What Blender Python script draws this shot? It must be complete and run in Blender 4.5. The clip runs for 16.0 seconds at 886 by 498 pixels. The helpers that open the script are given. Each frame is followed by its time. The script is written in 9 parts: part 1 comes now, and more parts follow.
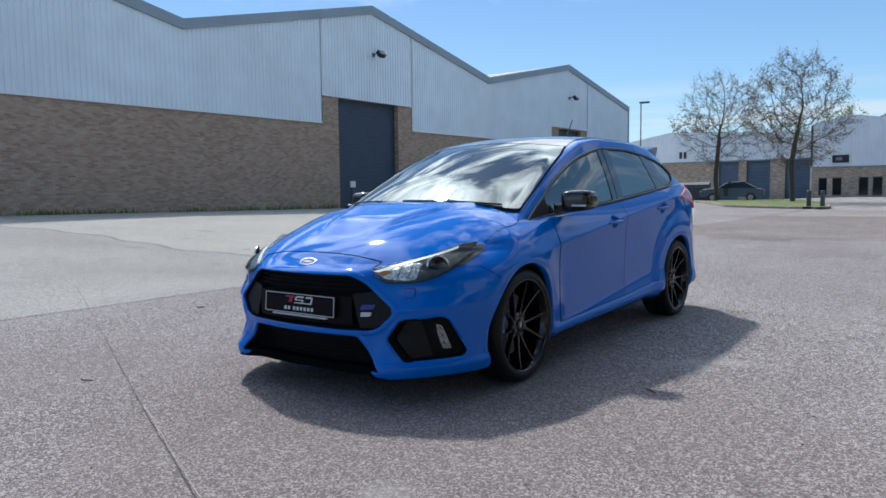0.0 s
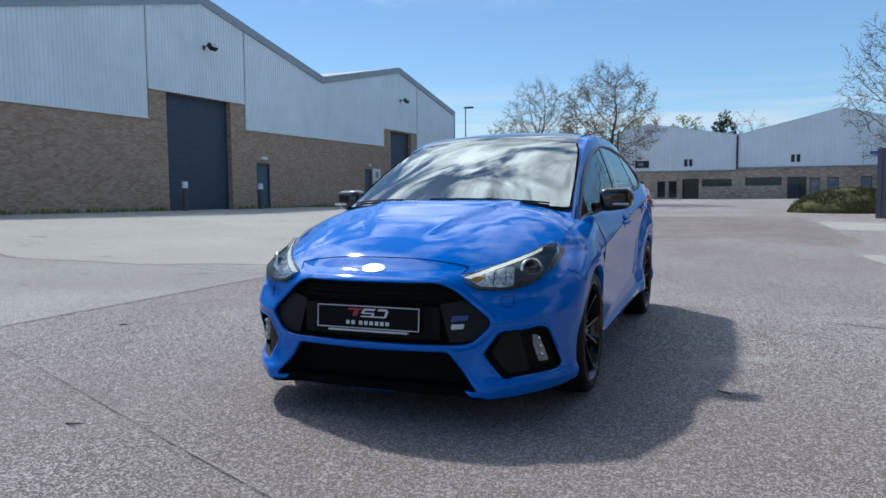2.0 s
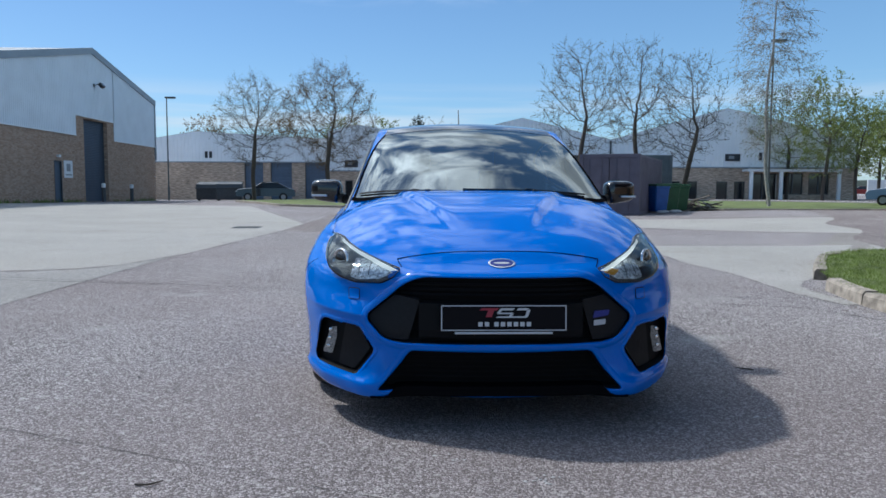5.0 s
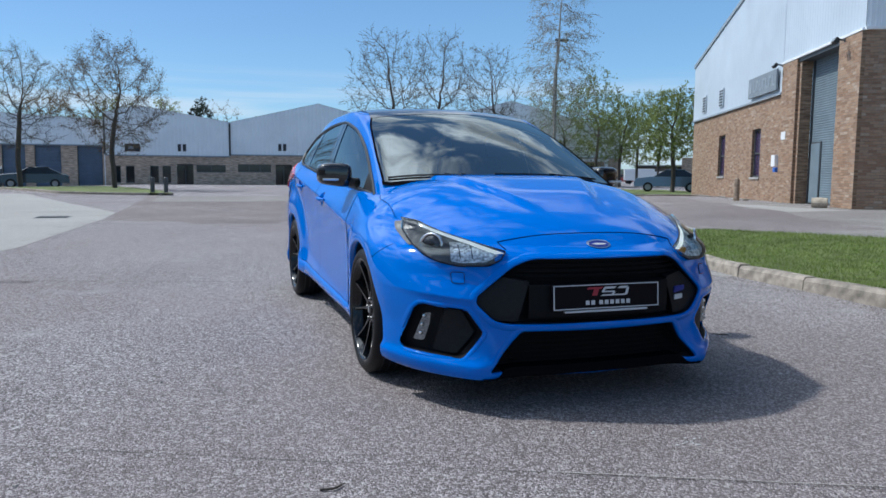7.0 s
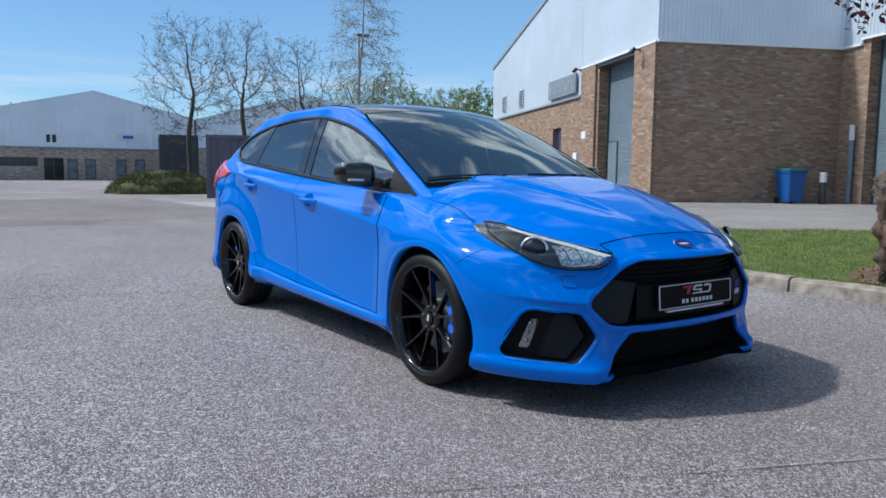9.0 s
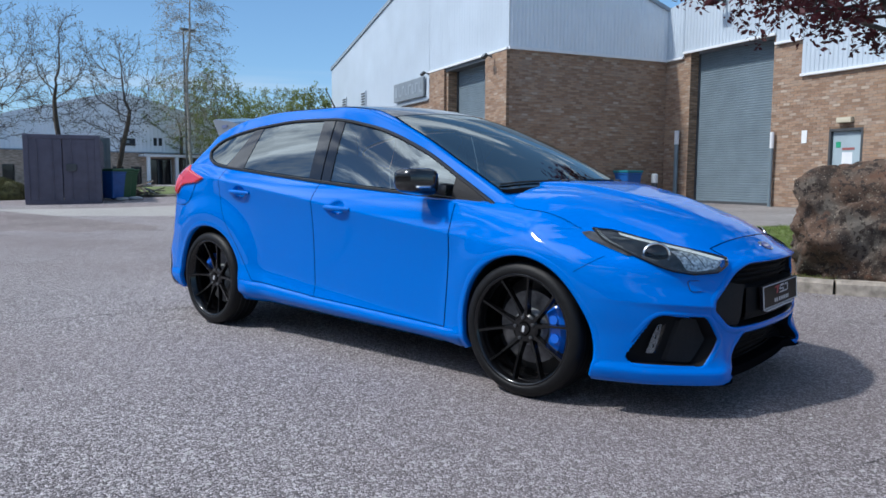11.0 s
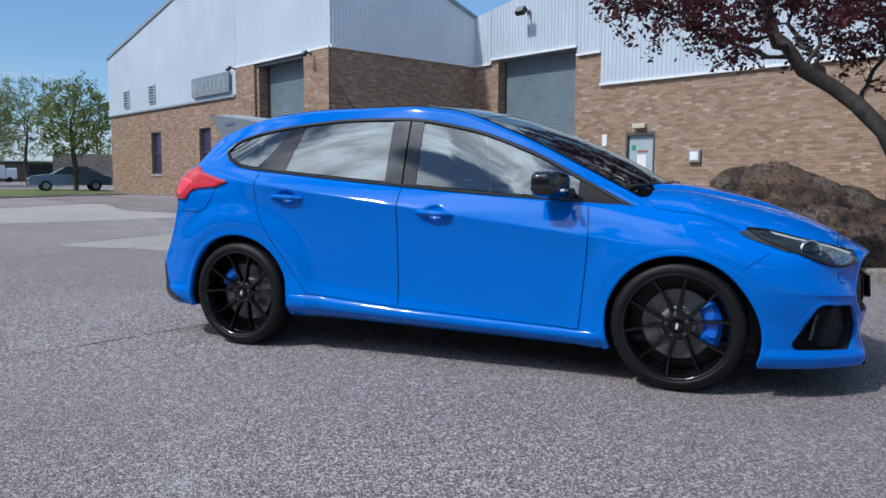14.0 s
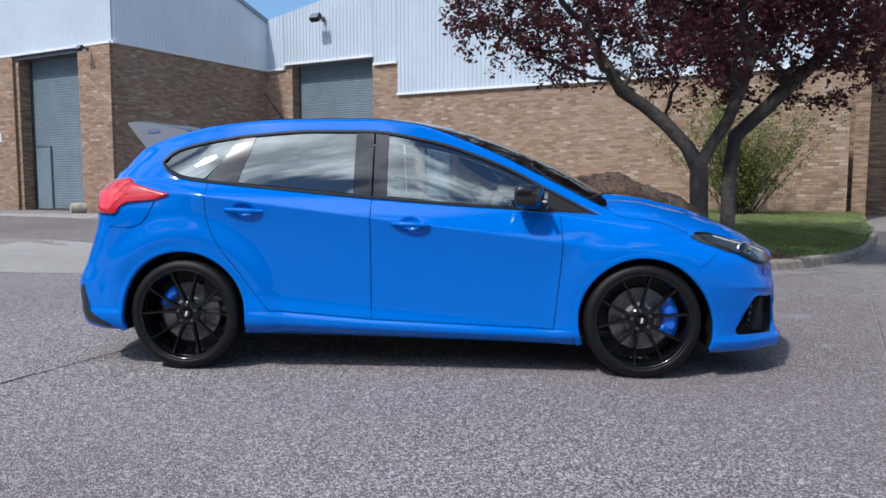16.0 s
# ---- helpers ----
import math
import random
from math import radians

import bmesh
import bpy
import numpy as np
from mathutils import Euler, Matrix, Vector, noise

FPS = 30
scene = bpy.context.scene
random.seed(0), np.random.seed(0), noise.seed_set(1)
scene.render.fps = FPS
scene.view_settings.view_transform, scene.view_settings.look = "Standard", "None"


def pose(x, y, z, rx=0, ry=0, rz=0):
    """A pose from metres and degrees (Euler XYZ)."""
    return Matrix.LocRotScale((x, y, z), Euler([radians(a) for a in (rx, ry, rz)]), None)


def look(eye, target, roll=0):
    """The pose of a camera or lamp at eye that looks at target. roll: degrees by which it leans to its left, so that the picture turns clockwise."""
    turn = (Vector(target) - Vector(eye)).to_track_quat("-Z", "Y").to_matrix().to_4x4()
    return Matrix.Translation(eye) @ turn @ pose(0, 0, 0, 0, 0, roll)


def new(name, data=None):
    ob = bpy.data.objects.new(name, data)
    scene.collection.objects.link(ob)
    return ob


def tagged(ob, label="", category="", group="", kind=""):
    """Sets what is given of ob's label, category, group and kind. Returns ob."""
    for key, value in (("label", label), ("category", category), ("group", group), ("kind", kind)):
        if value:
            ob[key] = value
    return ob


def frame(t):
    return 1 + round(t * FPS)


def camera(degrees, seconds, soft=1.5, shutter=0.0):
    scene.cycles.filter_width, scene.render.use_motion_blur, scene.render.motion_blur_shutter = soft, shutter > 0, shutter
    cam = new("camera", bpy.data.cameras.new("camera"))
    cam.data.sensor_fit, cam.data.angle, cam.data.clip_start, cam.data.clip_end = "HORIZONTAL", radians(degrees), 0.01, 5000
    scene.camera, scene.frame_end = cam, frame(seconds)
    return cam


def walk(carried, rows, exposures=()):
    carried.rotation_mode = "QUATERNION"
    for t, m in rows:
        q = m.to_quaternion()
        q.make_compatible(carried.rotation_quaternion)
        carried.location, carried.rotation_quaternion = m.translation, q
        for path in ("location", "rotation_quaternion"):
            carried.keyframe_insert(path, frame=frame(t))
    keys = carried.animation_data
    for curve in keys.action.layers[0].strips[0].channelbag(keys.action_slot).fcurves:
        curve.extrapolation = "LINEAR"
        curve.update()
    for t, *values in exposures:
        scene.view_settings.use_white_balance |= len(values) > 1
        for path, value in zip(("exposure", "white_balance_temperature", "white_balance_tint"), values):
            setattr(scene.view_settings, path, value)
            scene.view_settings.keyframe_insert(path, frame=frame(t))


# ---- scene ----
cam = camera(62.1, 16.0, 1.6)
PATH = [
    (0, (2.856, -4.817, 1.07), (1.687, -3.202, 0.911), -0.7),
    (0.5, (2.514, -4.873, 1.059), (1.431, -3.2, 0.9), -0.8),
    (1, (2.198, -4.956, 1.032), (1.211, -3.223, 0.88), -0.5),
    (1.5, (1.866, -5.023, 1.044), (0.994, -3.23, 0.889), -0.6),
    (2, (1.531, -5.094, 1.054), (0.798, -3.24, 0.896), -0.5),
    (2.5, (1.208, -5.119, 1.044), (0.622, -3.213, 0.89), -0.3),
    (3, (0.894, -5.174, 1.053), (0.45, -3.23, 0.897), -0.3),
    (3.5, (0.586, -5.177, 1.05), (0.274, -3.208, 0.894), -0.3),
    (4, (0.298, -5.152, 1.04), (0.104, -3.168, 0.885), -0.3),
    (6.5, (-1.367, -4.999, 0.986), (-0.855, -3.075, 0.797), 0.8),
    (7, (-1.669, -4.887, 0.988), (-1.023, -3.004, 0.793), 0.5),
    (7.5, (-1.998, -4.733, 0.99), (-1.218, -2.903, 0.788), 0.6),
    (8, (-2.275, -4.538, 0.973), (-1.371, -2.765, 0.775), 0.7),
    (8.5, (-2.52, -4.332, 0.987), (-1.492, -2.628, 0.786), 0.6),
    (9, (-2.788, -4.145, 1.006), (-1.631, -2.526, 0.802), 0.6),
    (11.5, (-3.807, -2.927, 1.027), (-2.227, -1.716, 0.828), 0.2),
    (12, (-3.975, -2.678, 1.04), (-2.336, -1.55, 0.837), 0.1),
    (12.5, (-4.121, -2.418, 1.022), (-2.427, -1.373, 0.827), 0.2),
    (13, (-4.251, -2.149, 1.035), (-2.507, -1.191, 0.835), 0.1),
    (13.5, (-4.393, -1.853, 1.048), (-2.598, -0.995, 0.846), 0.1),
    (14, (-4.496, -1.577, 1.03), (-2.656, -0.818, 0.836), 0.2),
    (14.5, (-4.603, -1.315, 1.044), (-2.717, -0.677, 0.848), 0.1),
    (15, (-4.732, -1.046, 1.058), (-2.8, -0.568, 0.862), 0.1),
    (15.5, (-4.802, -0.79, 1.042), (-2.835, -0.48, 0.859), 0.2),
    (16, (-4.869, -0.504, 1.062), (-2.883, -0.353, 0.885), 0.1),
]
walk(cam, [(t, look(eye, target, roll)) for t, eye, target, roll in PATH], [(0.0, -0.03, 6320, 7), (3.5, -0.19, 6050, 6), (7.0, -0.15, 5980, 6), (9.0, -0.10, 5980, 6), (12.5, -0.28, 5990, 10), (14.5, -0.36, 6040, 10), (16.0, -0.22, 6160, 11)])

# ---- world and sun ----
SUN = Vector((-0.72, 0.50, 1.05)).normalized()
world = bpy.data.worlds.new("sky")
scene.world = world
world.use_nodes = True
wn, wl = world.node_tree.nodes, world.node_tree.links
wn.clear()
w_out = wn.new("ShaderNodeOutputWorld")
w_bg = wn.new("ShaderNodeBackground")
w_sky = wn.new("ShaderNodeTexSky")
w_sky.sky_type = "NISHITA"
w_sky.sun_disc = False
w_sky.sun_elevation = math.asin(SUN.z)
w_sky.sun_rotation = math.atan2(SUN.x, SUN.y)
w_sky.air_density, w_sky.dust_density, w_sky.ozone_density = 1.0, 0.3, 3.0
w_geo = wn.new("ShaderNodeTexCoord")
w_sep = wn.new("ShaderNodeSeparateXYZ")
wl.new(w_geo.outputs["Generated"], w_sep.inputs[0])


def w_math(op, a, b=None):
    n = wn.new("ShaderNodeMath")
    n.operation = op
    for k, v in enumerate((a, b)):
        if v is None:
            continue
        if isinstance(v, (int, float)):
            n.inputs[k].default_value = v
        else:
            wl.new(v, n.inputs[k])
    return n.outputs[0]


# cloud layer: a plane projection of the sky dome, denser to north and west
w_den = w_math("ADD", w_math("MAXIMUM", w_sep.outputs[2], 0.0), 0.12)
w_com = wn.new("ShaderNodeCombineXYZ")
wl.new(w_math("DIVIDE", w_sep.outputs[0], w_den), w_com.inputs[0])
wl.new(w_math("DIVIDE", w_sep.outputs[1], w_den), w_com.inputs[1])
w_noise = wn.new("ShaderNodeTexNoise")
w_noise.inputs["Scale"].default_value = 2.4
w_noise.inputs["Detail"].default_value = 9.0
w_noise.inputs["Roughness"].default_value = 0.58
w_noise.inputs["Distortion"].default_value = 0.35
wl.new(w_com.outputs[0], w_noise.inputs["Vector"])
# bias set by hand: cloud for the glass reflections, less fill from the south
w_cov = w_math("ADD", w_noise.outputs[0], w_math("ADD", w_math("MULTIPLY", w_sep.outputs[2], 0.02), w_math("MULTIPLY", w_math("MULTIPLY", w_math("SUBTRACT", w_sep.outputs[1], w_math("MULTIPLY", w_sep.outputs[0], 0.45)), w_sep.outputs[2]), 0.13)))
w_ramp = wn.new("ShaderNodeMapRange")
w_ramp.interpolation_type = "SMOOTHSTEP"
w_ramp.inputs["From Min"].default_value = 0.50
w_ramp.inputs["From Max"].default_value = 0.62
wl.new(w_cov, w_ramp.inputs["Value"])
w_low = wn.new("ShaderNodeMapRange")
w_low.inputs["From Min"].default_value = 0.23
w_low.inputs["From Max"].default_value = 0.40
wl.new(w_sep.outputs[2], w_low.inputs["Value"])
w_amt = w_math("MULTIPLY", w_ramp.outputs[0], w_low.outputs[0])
w_mix = wn.new("ShaderNodeMix")
w_mix.data_type = "RGBA"
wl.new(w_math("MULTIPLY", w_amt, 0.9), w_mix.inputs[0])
w_tint = wn.new("ShaderNodeMix")
w_tint.data_type, w_tint.blend_type = "RGBA", "MULTIPLY"
w_tint.inputs[0].default_value = 1.0
w_tint.inputs[7].default_value = (0.76, 0.89, 1.04, 1)
wl.new(w_sky.outputs[0], w_tint.inputs[6])
# pale haze on the side of the sky away from the sun
w_haze = wn.new("ShaderNodeVectorMath")
w_haze.operation = "DOT_PRODUCT"
wl.new(w_geo.outputs["Generated"], w_haze.inputs[0])
w_haze.inputs[1].default_value = SUN
w_hz = wn.new("ShaderNodeVectorMath")
w_hz.operation = "SCALE"
w_hz.inputs[0].default_value = (1.85, 3.3, 4.4)
wl.new(w_math("MAXIMUM", w_math("SUBTRACT", 0.5, w_math("MULTIPLY", w_haze.outputs["Value"], 0.5)), 0.0), w_hz.inputs["Scale"])
w_sum = wn.new("ShaderNodeVectorMath")
w_sum.operation = "ADD"
wl.new(w_tint.outputs[2], w_sum.inputs[0])
wl.new(w_hz.outputs[0], w_sum.inputs[1])
w_map = wn.new("ShaderNodeMapping")
w_map.inputs["Scale"].default_value = (1.6, 1.6, 34.0)
wl.new(w_geo.outputs["Generated"], w_map.inputs[0])
w_str = wn.new("ShaderNodeTexNoise")
w_str.inputs["Scale"].default_value = 1.0
w_str.inputs["Detail"].default_value = 5.0
wl.new(w_map.outputs[0], w_str.inputs["Vector"])
w_sr = wn.new("ShaderNodeMapRange")
w_sr.interpolation_type = "SMOOTHSTEP"
w_sr.inputs["From Min"].default_value, w_sr.inputs["From Max"].default_value = 0.48, 0.66
wl.new(w_str.outputs[0], w_sr.inputs["Value"])
w_up = wn.new("ShaderNodeMapRange")
w_up.inputs["From Min"].default_value, w_up.inputs["From Max"].default_value = 0.14, 0.09
wl.new(w_sep.outputs[2], w_up.inputs["Value"])
w_thin = wn.new("ShaderNodeMix")
w_thin.data_type = "RGBA"
wl.new(w_math("MULTIPLY", w_math("MULTIPLY", w_sr.outputs[0], w_up.outputs[0]), 0.6), w_thin.inputs[0])
wl.new(w_sum.outputs[0], w_thin.inputs[6])
w_thin.inputs[7].default_value = (7.4, 7.9, 8.6, 1)
wl.new(w_thin.outputs[2], w_mix.inputs[6])
# clouds glow brighter towards the sun
w_dot = wn.new("ShaderNodeVectorMath")
w_dot.operation = "DOT_PRODUCT"
wl.new(w_geo.outputs["Generated"], w_dot.inputs[0])
w_dot.inputs[1].default_value = SUN
w_glow = w_math("ADD", w_math("MULTIPLY", w_math("POWER", w_math("MAXIMUM", w_dot.outputs["Value"], 0.0), 5.0), 2.6), 1.25)
w_cc = wn.new("ShaderNodeVectorMath")
w_cc.operation = "SCALE"
w_cc.inputs[0].default_value = (9.3, 9.8, 10.6)
# thick cloud is grey in its middle, bright at its torn edges
w_grey = wn.new("ShaderNodeTexNoise")
w_grey.inputs["Scale"].default_value = 3.6
w_grey.inputs["Detail"].default_value = 7.0
w_grey.inputs["Roughness"].default_value = 0.62
w_grey.inputs["Distortion"].default_value = 0.6
wl.new(w_com.outputs[0], w_grey.inputs["Vector"])
w_gr = wn.new("ShaderNodeMapRange")
w_gr.inputs["From Min"].default_value, w_gr.inputs["From Max"].default_value = 0.38, 0.60
w_gr.inputs["To Min"].default_value, w_gr.inputs["To Max"].default_value = 0.42, 1.12
wl.new(w_grey.outputs[0], w_gr.inputs["Value"])
wl.new(w_math("MULTIPLY", w_glow, w_gr.outputs[0]), w_cc.inputs["Scale"])
wl.new(w_cc.outputs[0], w_mix.inputs[7])
wl.new(w_mix.outputs[2], w_bg.inputs["Color"])
w_bg.inputs["Strength"].default_value = 0.11
wl.new(w_bg.outputs[0], w_out.inputs["Surface"])

sun_data = bpy.data.lights.new("sun", "SUN")
sun_data.energy = 4.1
sun_data.angle = radians(2.6)
sun_data.color = (1.0, 0.95, 0.88)
sun = new("sun", sun_data)
sun.matrix_world = look(SUN * 80, (0, 0, 0))
scene.view_settings.exposure = 0.0


# ---- materials ----
def mat(name, color, rough=0.6, metal=0.0, spec=0.5, noise_scale=0.0, vary=0.15, bump=0.0, bump_scale=60.0, coat=0.0, big=0.0, big_scale=0.6, tint=None, emit=0.0, rnd=0.0):
    """Principled material with two scales of colour variation and fine relief."""
    m = bpy.data.materials.new(name)
    m.use_nodes = True
    nt = m.node_tree
    b = nt.nodes["Principled BSDF"]
    b.inputs["Roughness"].default_value = rough
    b.inputs["Metallic"].default_value = metal
    b.inputs["Specular IOR Level"].default_value = spec
    b.inputs["Coat Weight"].default_value = coat
    b.inputs["Coat Roughness"].default_value = 0.03
    col = nt.nodes.new("ShaderNodeRGB")
    col.outputs[0].default_value = (*color, 1)
    last = col.outputs[0]
    co = nt.nodes.new("ShaderNodeTexCoord")
    for scale, amount in ((noise_scale, vary), (big_scale, big)):
        if not scale or not amount:
            continue
        n = nt.nodes.new("ShaderNodeTexNoise")
        n.inputs["Scale"].default_value = scale
        n.inputs["Detail"].default_value = 5
        nt.links.new(co.outputs["Object"], n.inputs["Vector"])
        r = nt.nodes.new("ShaderNodeMapRange")
        r.inputs["From Min"].default_value, r.inputs["From Max"].default_value = 0.3, 0.7
        r.inputs["To Min"].default_value, r.inputs["To Max"].default_value = 1 - amount, 1 + amount
        nt.links.new(n.outputs[0], r.inputs["Value"])
        mx = nt.nodes.new("ShaderNodeMix")
        mx.data_type, mx.blend_type = "RGBA", "MULTIPLY"
        mx.inputs[0].default_value = 1
        nt.links.new(last, mx.inputs[6])
        nt.links.new(r.outputs[0], mx.inputs[7])
        last = mx.outputs[2]
    if rnd:
        o = nt.nodes.new("ShaderNodeObjectInfo")
        r = nt.nodes.new("ShaderNodeMapRange")
        r.inputs["To Min"].default_value, r.inputs["To Max"].default_value = 1 - rnd, 1 + rnd
        nt.links.new(o.outputs["Random"], r.inputs["Value"])
        mx = nt.nodes.new("ShaderNodeMix")
        mx.data_type, mx.blend_type = "RGBA", "MULTIPLY"
        mx.inputs[0].default_value = 1
        nt.links.new(last, mx.inputs[6])
        nt.links.new(r.outputs[0], mx.inputs[7])
        last = mx.outputs[2]
    nt.links.new(last, b.inputs["Base Color"])
    if bump:
        n = nt.nodes.new("ShaderNodeTexNoise")
        n.inputs["Scale"].default_value = bump_scale
        n.inputs["Detail"].default_value = 4
        nt.links.new(co.outputs["Object"], n.inputs["Vector"])
        bp = nt.nodes.new("ShaderNodeBump")
        bp.inputs["Strength"].default_value = bump
        bp.inputs["Distance"].default_value = 0.01
        nt.links.new(n.outputs[0], bp.inputs["Height"])
        nt.links.new(bp.outputs[0], b.inputs["Normal"])
    if emit:
        b.inputs["Emission Color"].default_value = (*color, 1)
        b.inputs["Emission Strength"].default_value = emit
    return m


def leaf_mat(name, color, scale, vary):
    """A thin leaf: it scatters light and lets some through."""
    m = mat(name, color, 0.55, spec=0.3, noise_scale=scale, vary=vary)
    nt = m.node_tree
    b = nt.nodes["Principled BSDF"]
    out = next(n for n in nt.nodes if n.bl_idname == "ShaderNodeOutputMaterial")
    tr = nt.nodes.new("ShaderNodeBsdfTranslucent")
    nt.links.new(b.inputs["Base Color"].links[0].from_socket, tr.inputs["Color"])
    mx = nt.nodes.new("ShaderNodeMixShader")
    mx.inputs[0].default_value = 0.4
    nt.links.new(b.outputs[0], mx.inputs[1])
    nt.links.new(tr.outputs[0], mx.inputs[2])
    nt.links.new(mx.outputs[0], out.inputs["Surface"])
    return m


def node_of(m, kind):
    return next(n for n in m.node_tree.nodes if n.bl_idname == kind)


def brick_mat(name, tone_a, tone_b, mortar, swap=False):
    """Bricks in stretcher courses of 75 mm, worked out along the wall's own length and height."""
    m = bpy.data.materials.new(name)
    m.use_nodes = True
    nt = m.node_tree
    b = nt.nodes["Principled BSDF"]
    b.inputs["Roughness"].default_value = 0.9
    b.inputs["Specular IOR Level"].default_value = 0.2
    uv = nt.nodes.new("ShaderNodeUVMap")
    br = nt.nodes.new("ShaderNodeTexBrick")
    br.inputs["Scale"].default_value = 1.0
    br.inputs["Brick Width"].default_value = 0.225
    br.inputs["Row Height"].default_value = 0.075
    br.inputs["Mortar Size"].default_value = 0.007
    br.inputs["Mortar Smooth"].default_value = 0.3
    br.inputs["Color1"].default_value = (*tone_a, 1)
    br.inputs["Color2"].default_value = (*tone_b, 1)
    br.inputs["Mortar"].default_value = (*mortar, 1)
    nt.links.new(uv.outputs[0], br.inputs["Vector"])
    # groups of bricks from different firings
    mp = nt.nodes.new("ShaderNodeMapping")
    mp.inputs["Scale"].default_value = (2.2, 13.33, 1)
    nt.links.new(uv.outputs[0], mp.inputs[0])
    wh = nt.nodes.new("ShaderNodeTexNoise")
    wh.inputs["Scale"].default_value = 1.0
    wh.inputs["Detail"].default_value = 2
    nt.links.new(mp.outputs[0], wh.inputs["Vector"])
    r = nt.nodes.new("ShaderNodeMapRange")
    r.inputs["From Min"].default_value, r.inputs["From Max"].default_value = 0.3, 0.7
    r.inputs["To Min"].default_value, r.inputs["To Max"].default_value = 0.55, 1.4
    nt.links.new(wh.outputs[0], r.inputs["Value"])
    big = nt.nodes.new("ShaderNodeTexNoise")
    big.inputs["Scale"].default_value = 0.35
    big.inputs["Detail"].default_value = 4
    nt.links.new(uv.outputs[0], big.inputs["Vector"])
    r2 = nt.nodes.new("ShaderNodeMapRange")
    r2.inputs["From Min"].default_value, r2.inputs["From Max"].default_value = 0.3, 0.7
    r2.inputs["To Min"].default_value, r2.inputs["To Max"].default_value = 0.82, 1.15
    nt.links.new(big.outputs[0], r2.inputs["Value"])
    last = br.outputs[0]
    for src in (r.outputs[0], r2.outputs[0]):
        mx = nt.nodes.new("ShaderNodeMix")
        mx.data_type, mx.blend_type = "RGBA", "MULTIPLY"
        mx.inputs[0].default_value = 1
        nt.links.new(last, mx.inputs[6])
        nt.links.new(src, mx.inputs[7])
        last = mx.outputs[2]
    nt.links.new(last, b.inputs["Base Color"])
    bp = nt.nodes.new("ShaderNodeBump")
    bp.inputs["Strength"].default_value = 0.5
    bp.inputs["Distance"].default_value = 0.01
    bp.invert = True
    nt.links.new(br.outputs["Fac"], bp.inputs["Height"])
    nt.links.new(bp.outputs[0], b.inputs["Normal"])
    return m


M_BRICK_W = brick_mat("brick_buff_brown", (0.43, 0.30, 0.215), (0.32, 0.212, 0.15), (0.38, 0.315, 0.26))
M_BRICK_E = brick_mat("brick_orange_buff", (0.31, 0.205, 0.13), (0.205, 0.13, 0.085), (0.25, 0.22, 0.18))
M_BRICK_N = brick_mat("brick_far_buff", (0.53, 0.405, 0.31), (0.44, 0.33, 0.25), (0.48, 0.40, 0.33))


def piece_mat(name, tones):
    """Fired brick: each piece takes one of several tones, with fine grain."""
    m = mat(name, tones[0], 0.9, spec=0.2, noise_scale=60, vary=0.18, bump=0.4, bump_scale=140)
    nt = m.node_tree
    b = nt.nodes["Principled BSDF"]
    g = nt.nodes.new("ShaderNodeNewGeometry")
    o = nt.nodes.new("ShaderNodeObjectInfo")
    ad = nt.nodes.new("ShaderNodeMath")
    ad.operation = "ADD"
    nt.links.new(g.outputs["Random Per Island"], ad.inputs[0])
    nt.links.new(o.outputs["Random"], ad.inputs[1])
    fr = nt.nodes.new("ShaderNodeMath")
    fr.operation = "FRACT"
    nt.links.new(ad.outputs[0], fr.inputs[0])
    ramp = nt.nodes.new("ShaderNodeValToRGB")
    el = ramp.color_ramp.elements
    while len(el) < len(tones):
        el.new(0.5)
    for k, t in enumerate(tones):
        el[k].position = k / (len(tones) - 1)
        el[k].color = (*t, 1)
    nt.links.new(fr.outputs[0], ramp.inputs[0])
    rgb = next(n for n in nt.nodes if n.bl_idname == "ShaderNodeRGB")
    for l in list(rgb.outputs[0].links):
        nt.links.new(ramp.outputs[0], l.to_socket)
    return m


M_BRICKS_E = piece_mat("brick_piece_orange_buff", [(0.245, 0.160, 0.113), (0.300, 0.193, 0.130), (0.350, 0.232, 0.158), (0.390, 0.268, 0.187), (0.345, 0.255, 0.190), (0.275, 0.176, 0.124), (0.46, 0.37, 0.29)])
M_BRICKS_W = piece_mat("brick_piece_buff_brown", [(0.30, 0.200, 0.142), (0.37, 0.250, 0.180), (0.42, 0.295, 0.218), (0.46, 0.34, 0.255), (0.40, 0.295, 0.225), (0.33, 0.220, 0.160)])
M_CLAD = mat("cladding_pale_grey", (0.72, 0.76, 0.80), 0.45, noise_scale=0.8, vary=0.05, big=0.05, big_scale=0.15)
M_CLAD_E = mat("cladding_blue_white", (0.48, 0.54, 0.60), 0.45, noise_scale=0.8, vary=0.05, big=0.05, big_scale=0.15)
M_CLAD_FAR = mat("cladding_grey_far", (0.82, 0.84, 0.86), 0.5, noise_scale=0.6, vary=0.05)
M_FASCIA = mat("fascia_grey", (0.27, 0.31, 0.35), 0.5, noise_scale=1.0, vary=0.08)
M_ROOF = mat("roof_grey", (0.30, 0.32, 0.34), 0.7, noise_scale=0.7, vary=0.12)
M_SHUTTER_N = mat("shutter_navy", (0.045, 0.065, 0.095), 0.5, noise_scale=2, vary=0.1)
M_SHUTTER_G = mat("shutter_blue_grey", (0.17, 0.22, 0.255), 0.45, noise_scale=2, vary=0.1)
M_DOOR_N = mat("door_paint_slate", (0.07, 0.10, 0.14), 0.5, noise_scale=3, vary=0.1)
M_DOOR_P = mat("door_paint_pale_blue", (0.36, 0.44, 0.48), 0.45, noise_scale=3, vary=0.06)
M_BLACK = mat("black_plastic", (0.012, 0.012, 0.013), 0.45, noise_scale=30, vary=0.2)
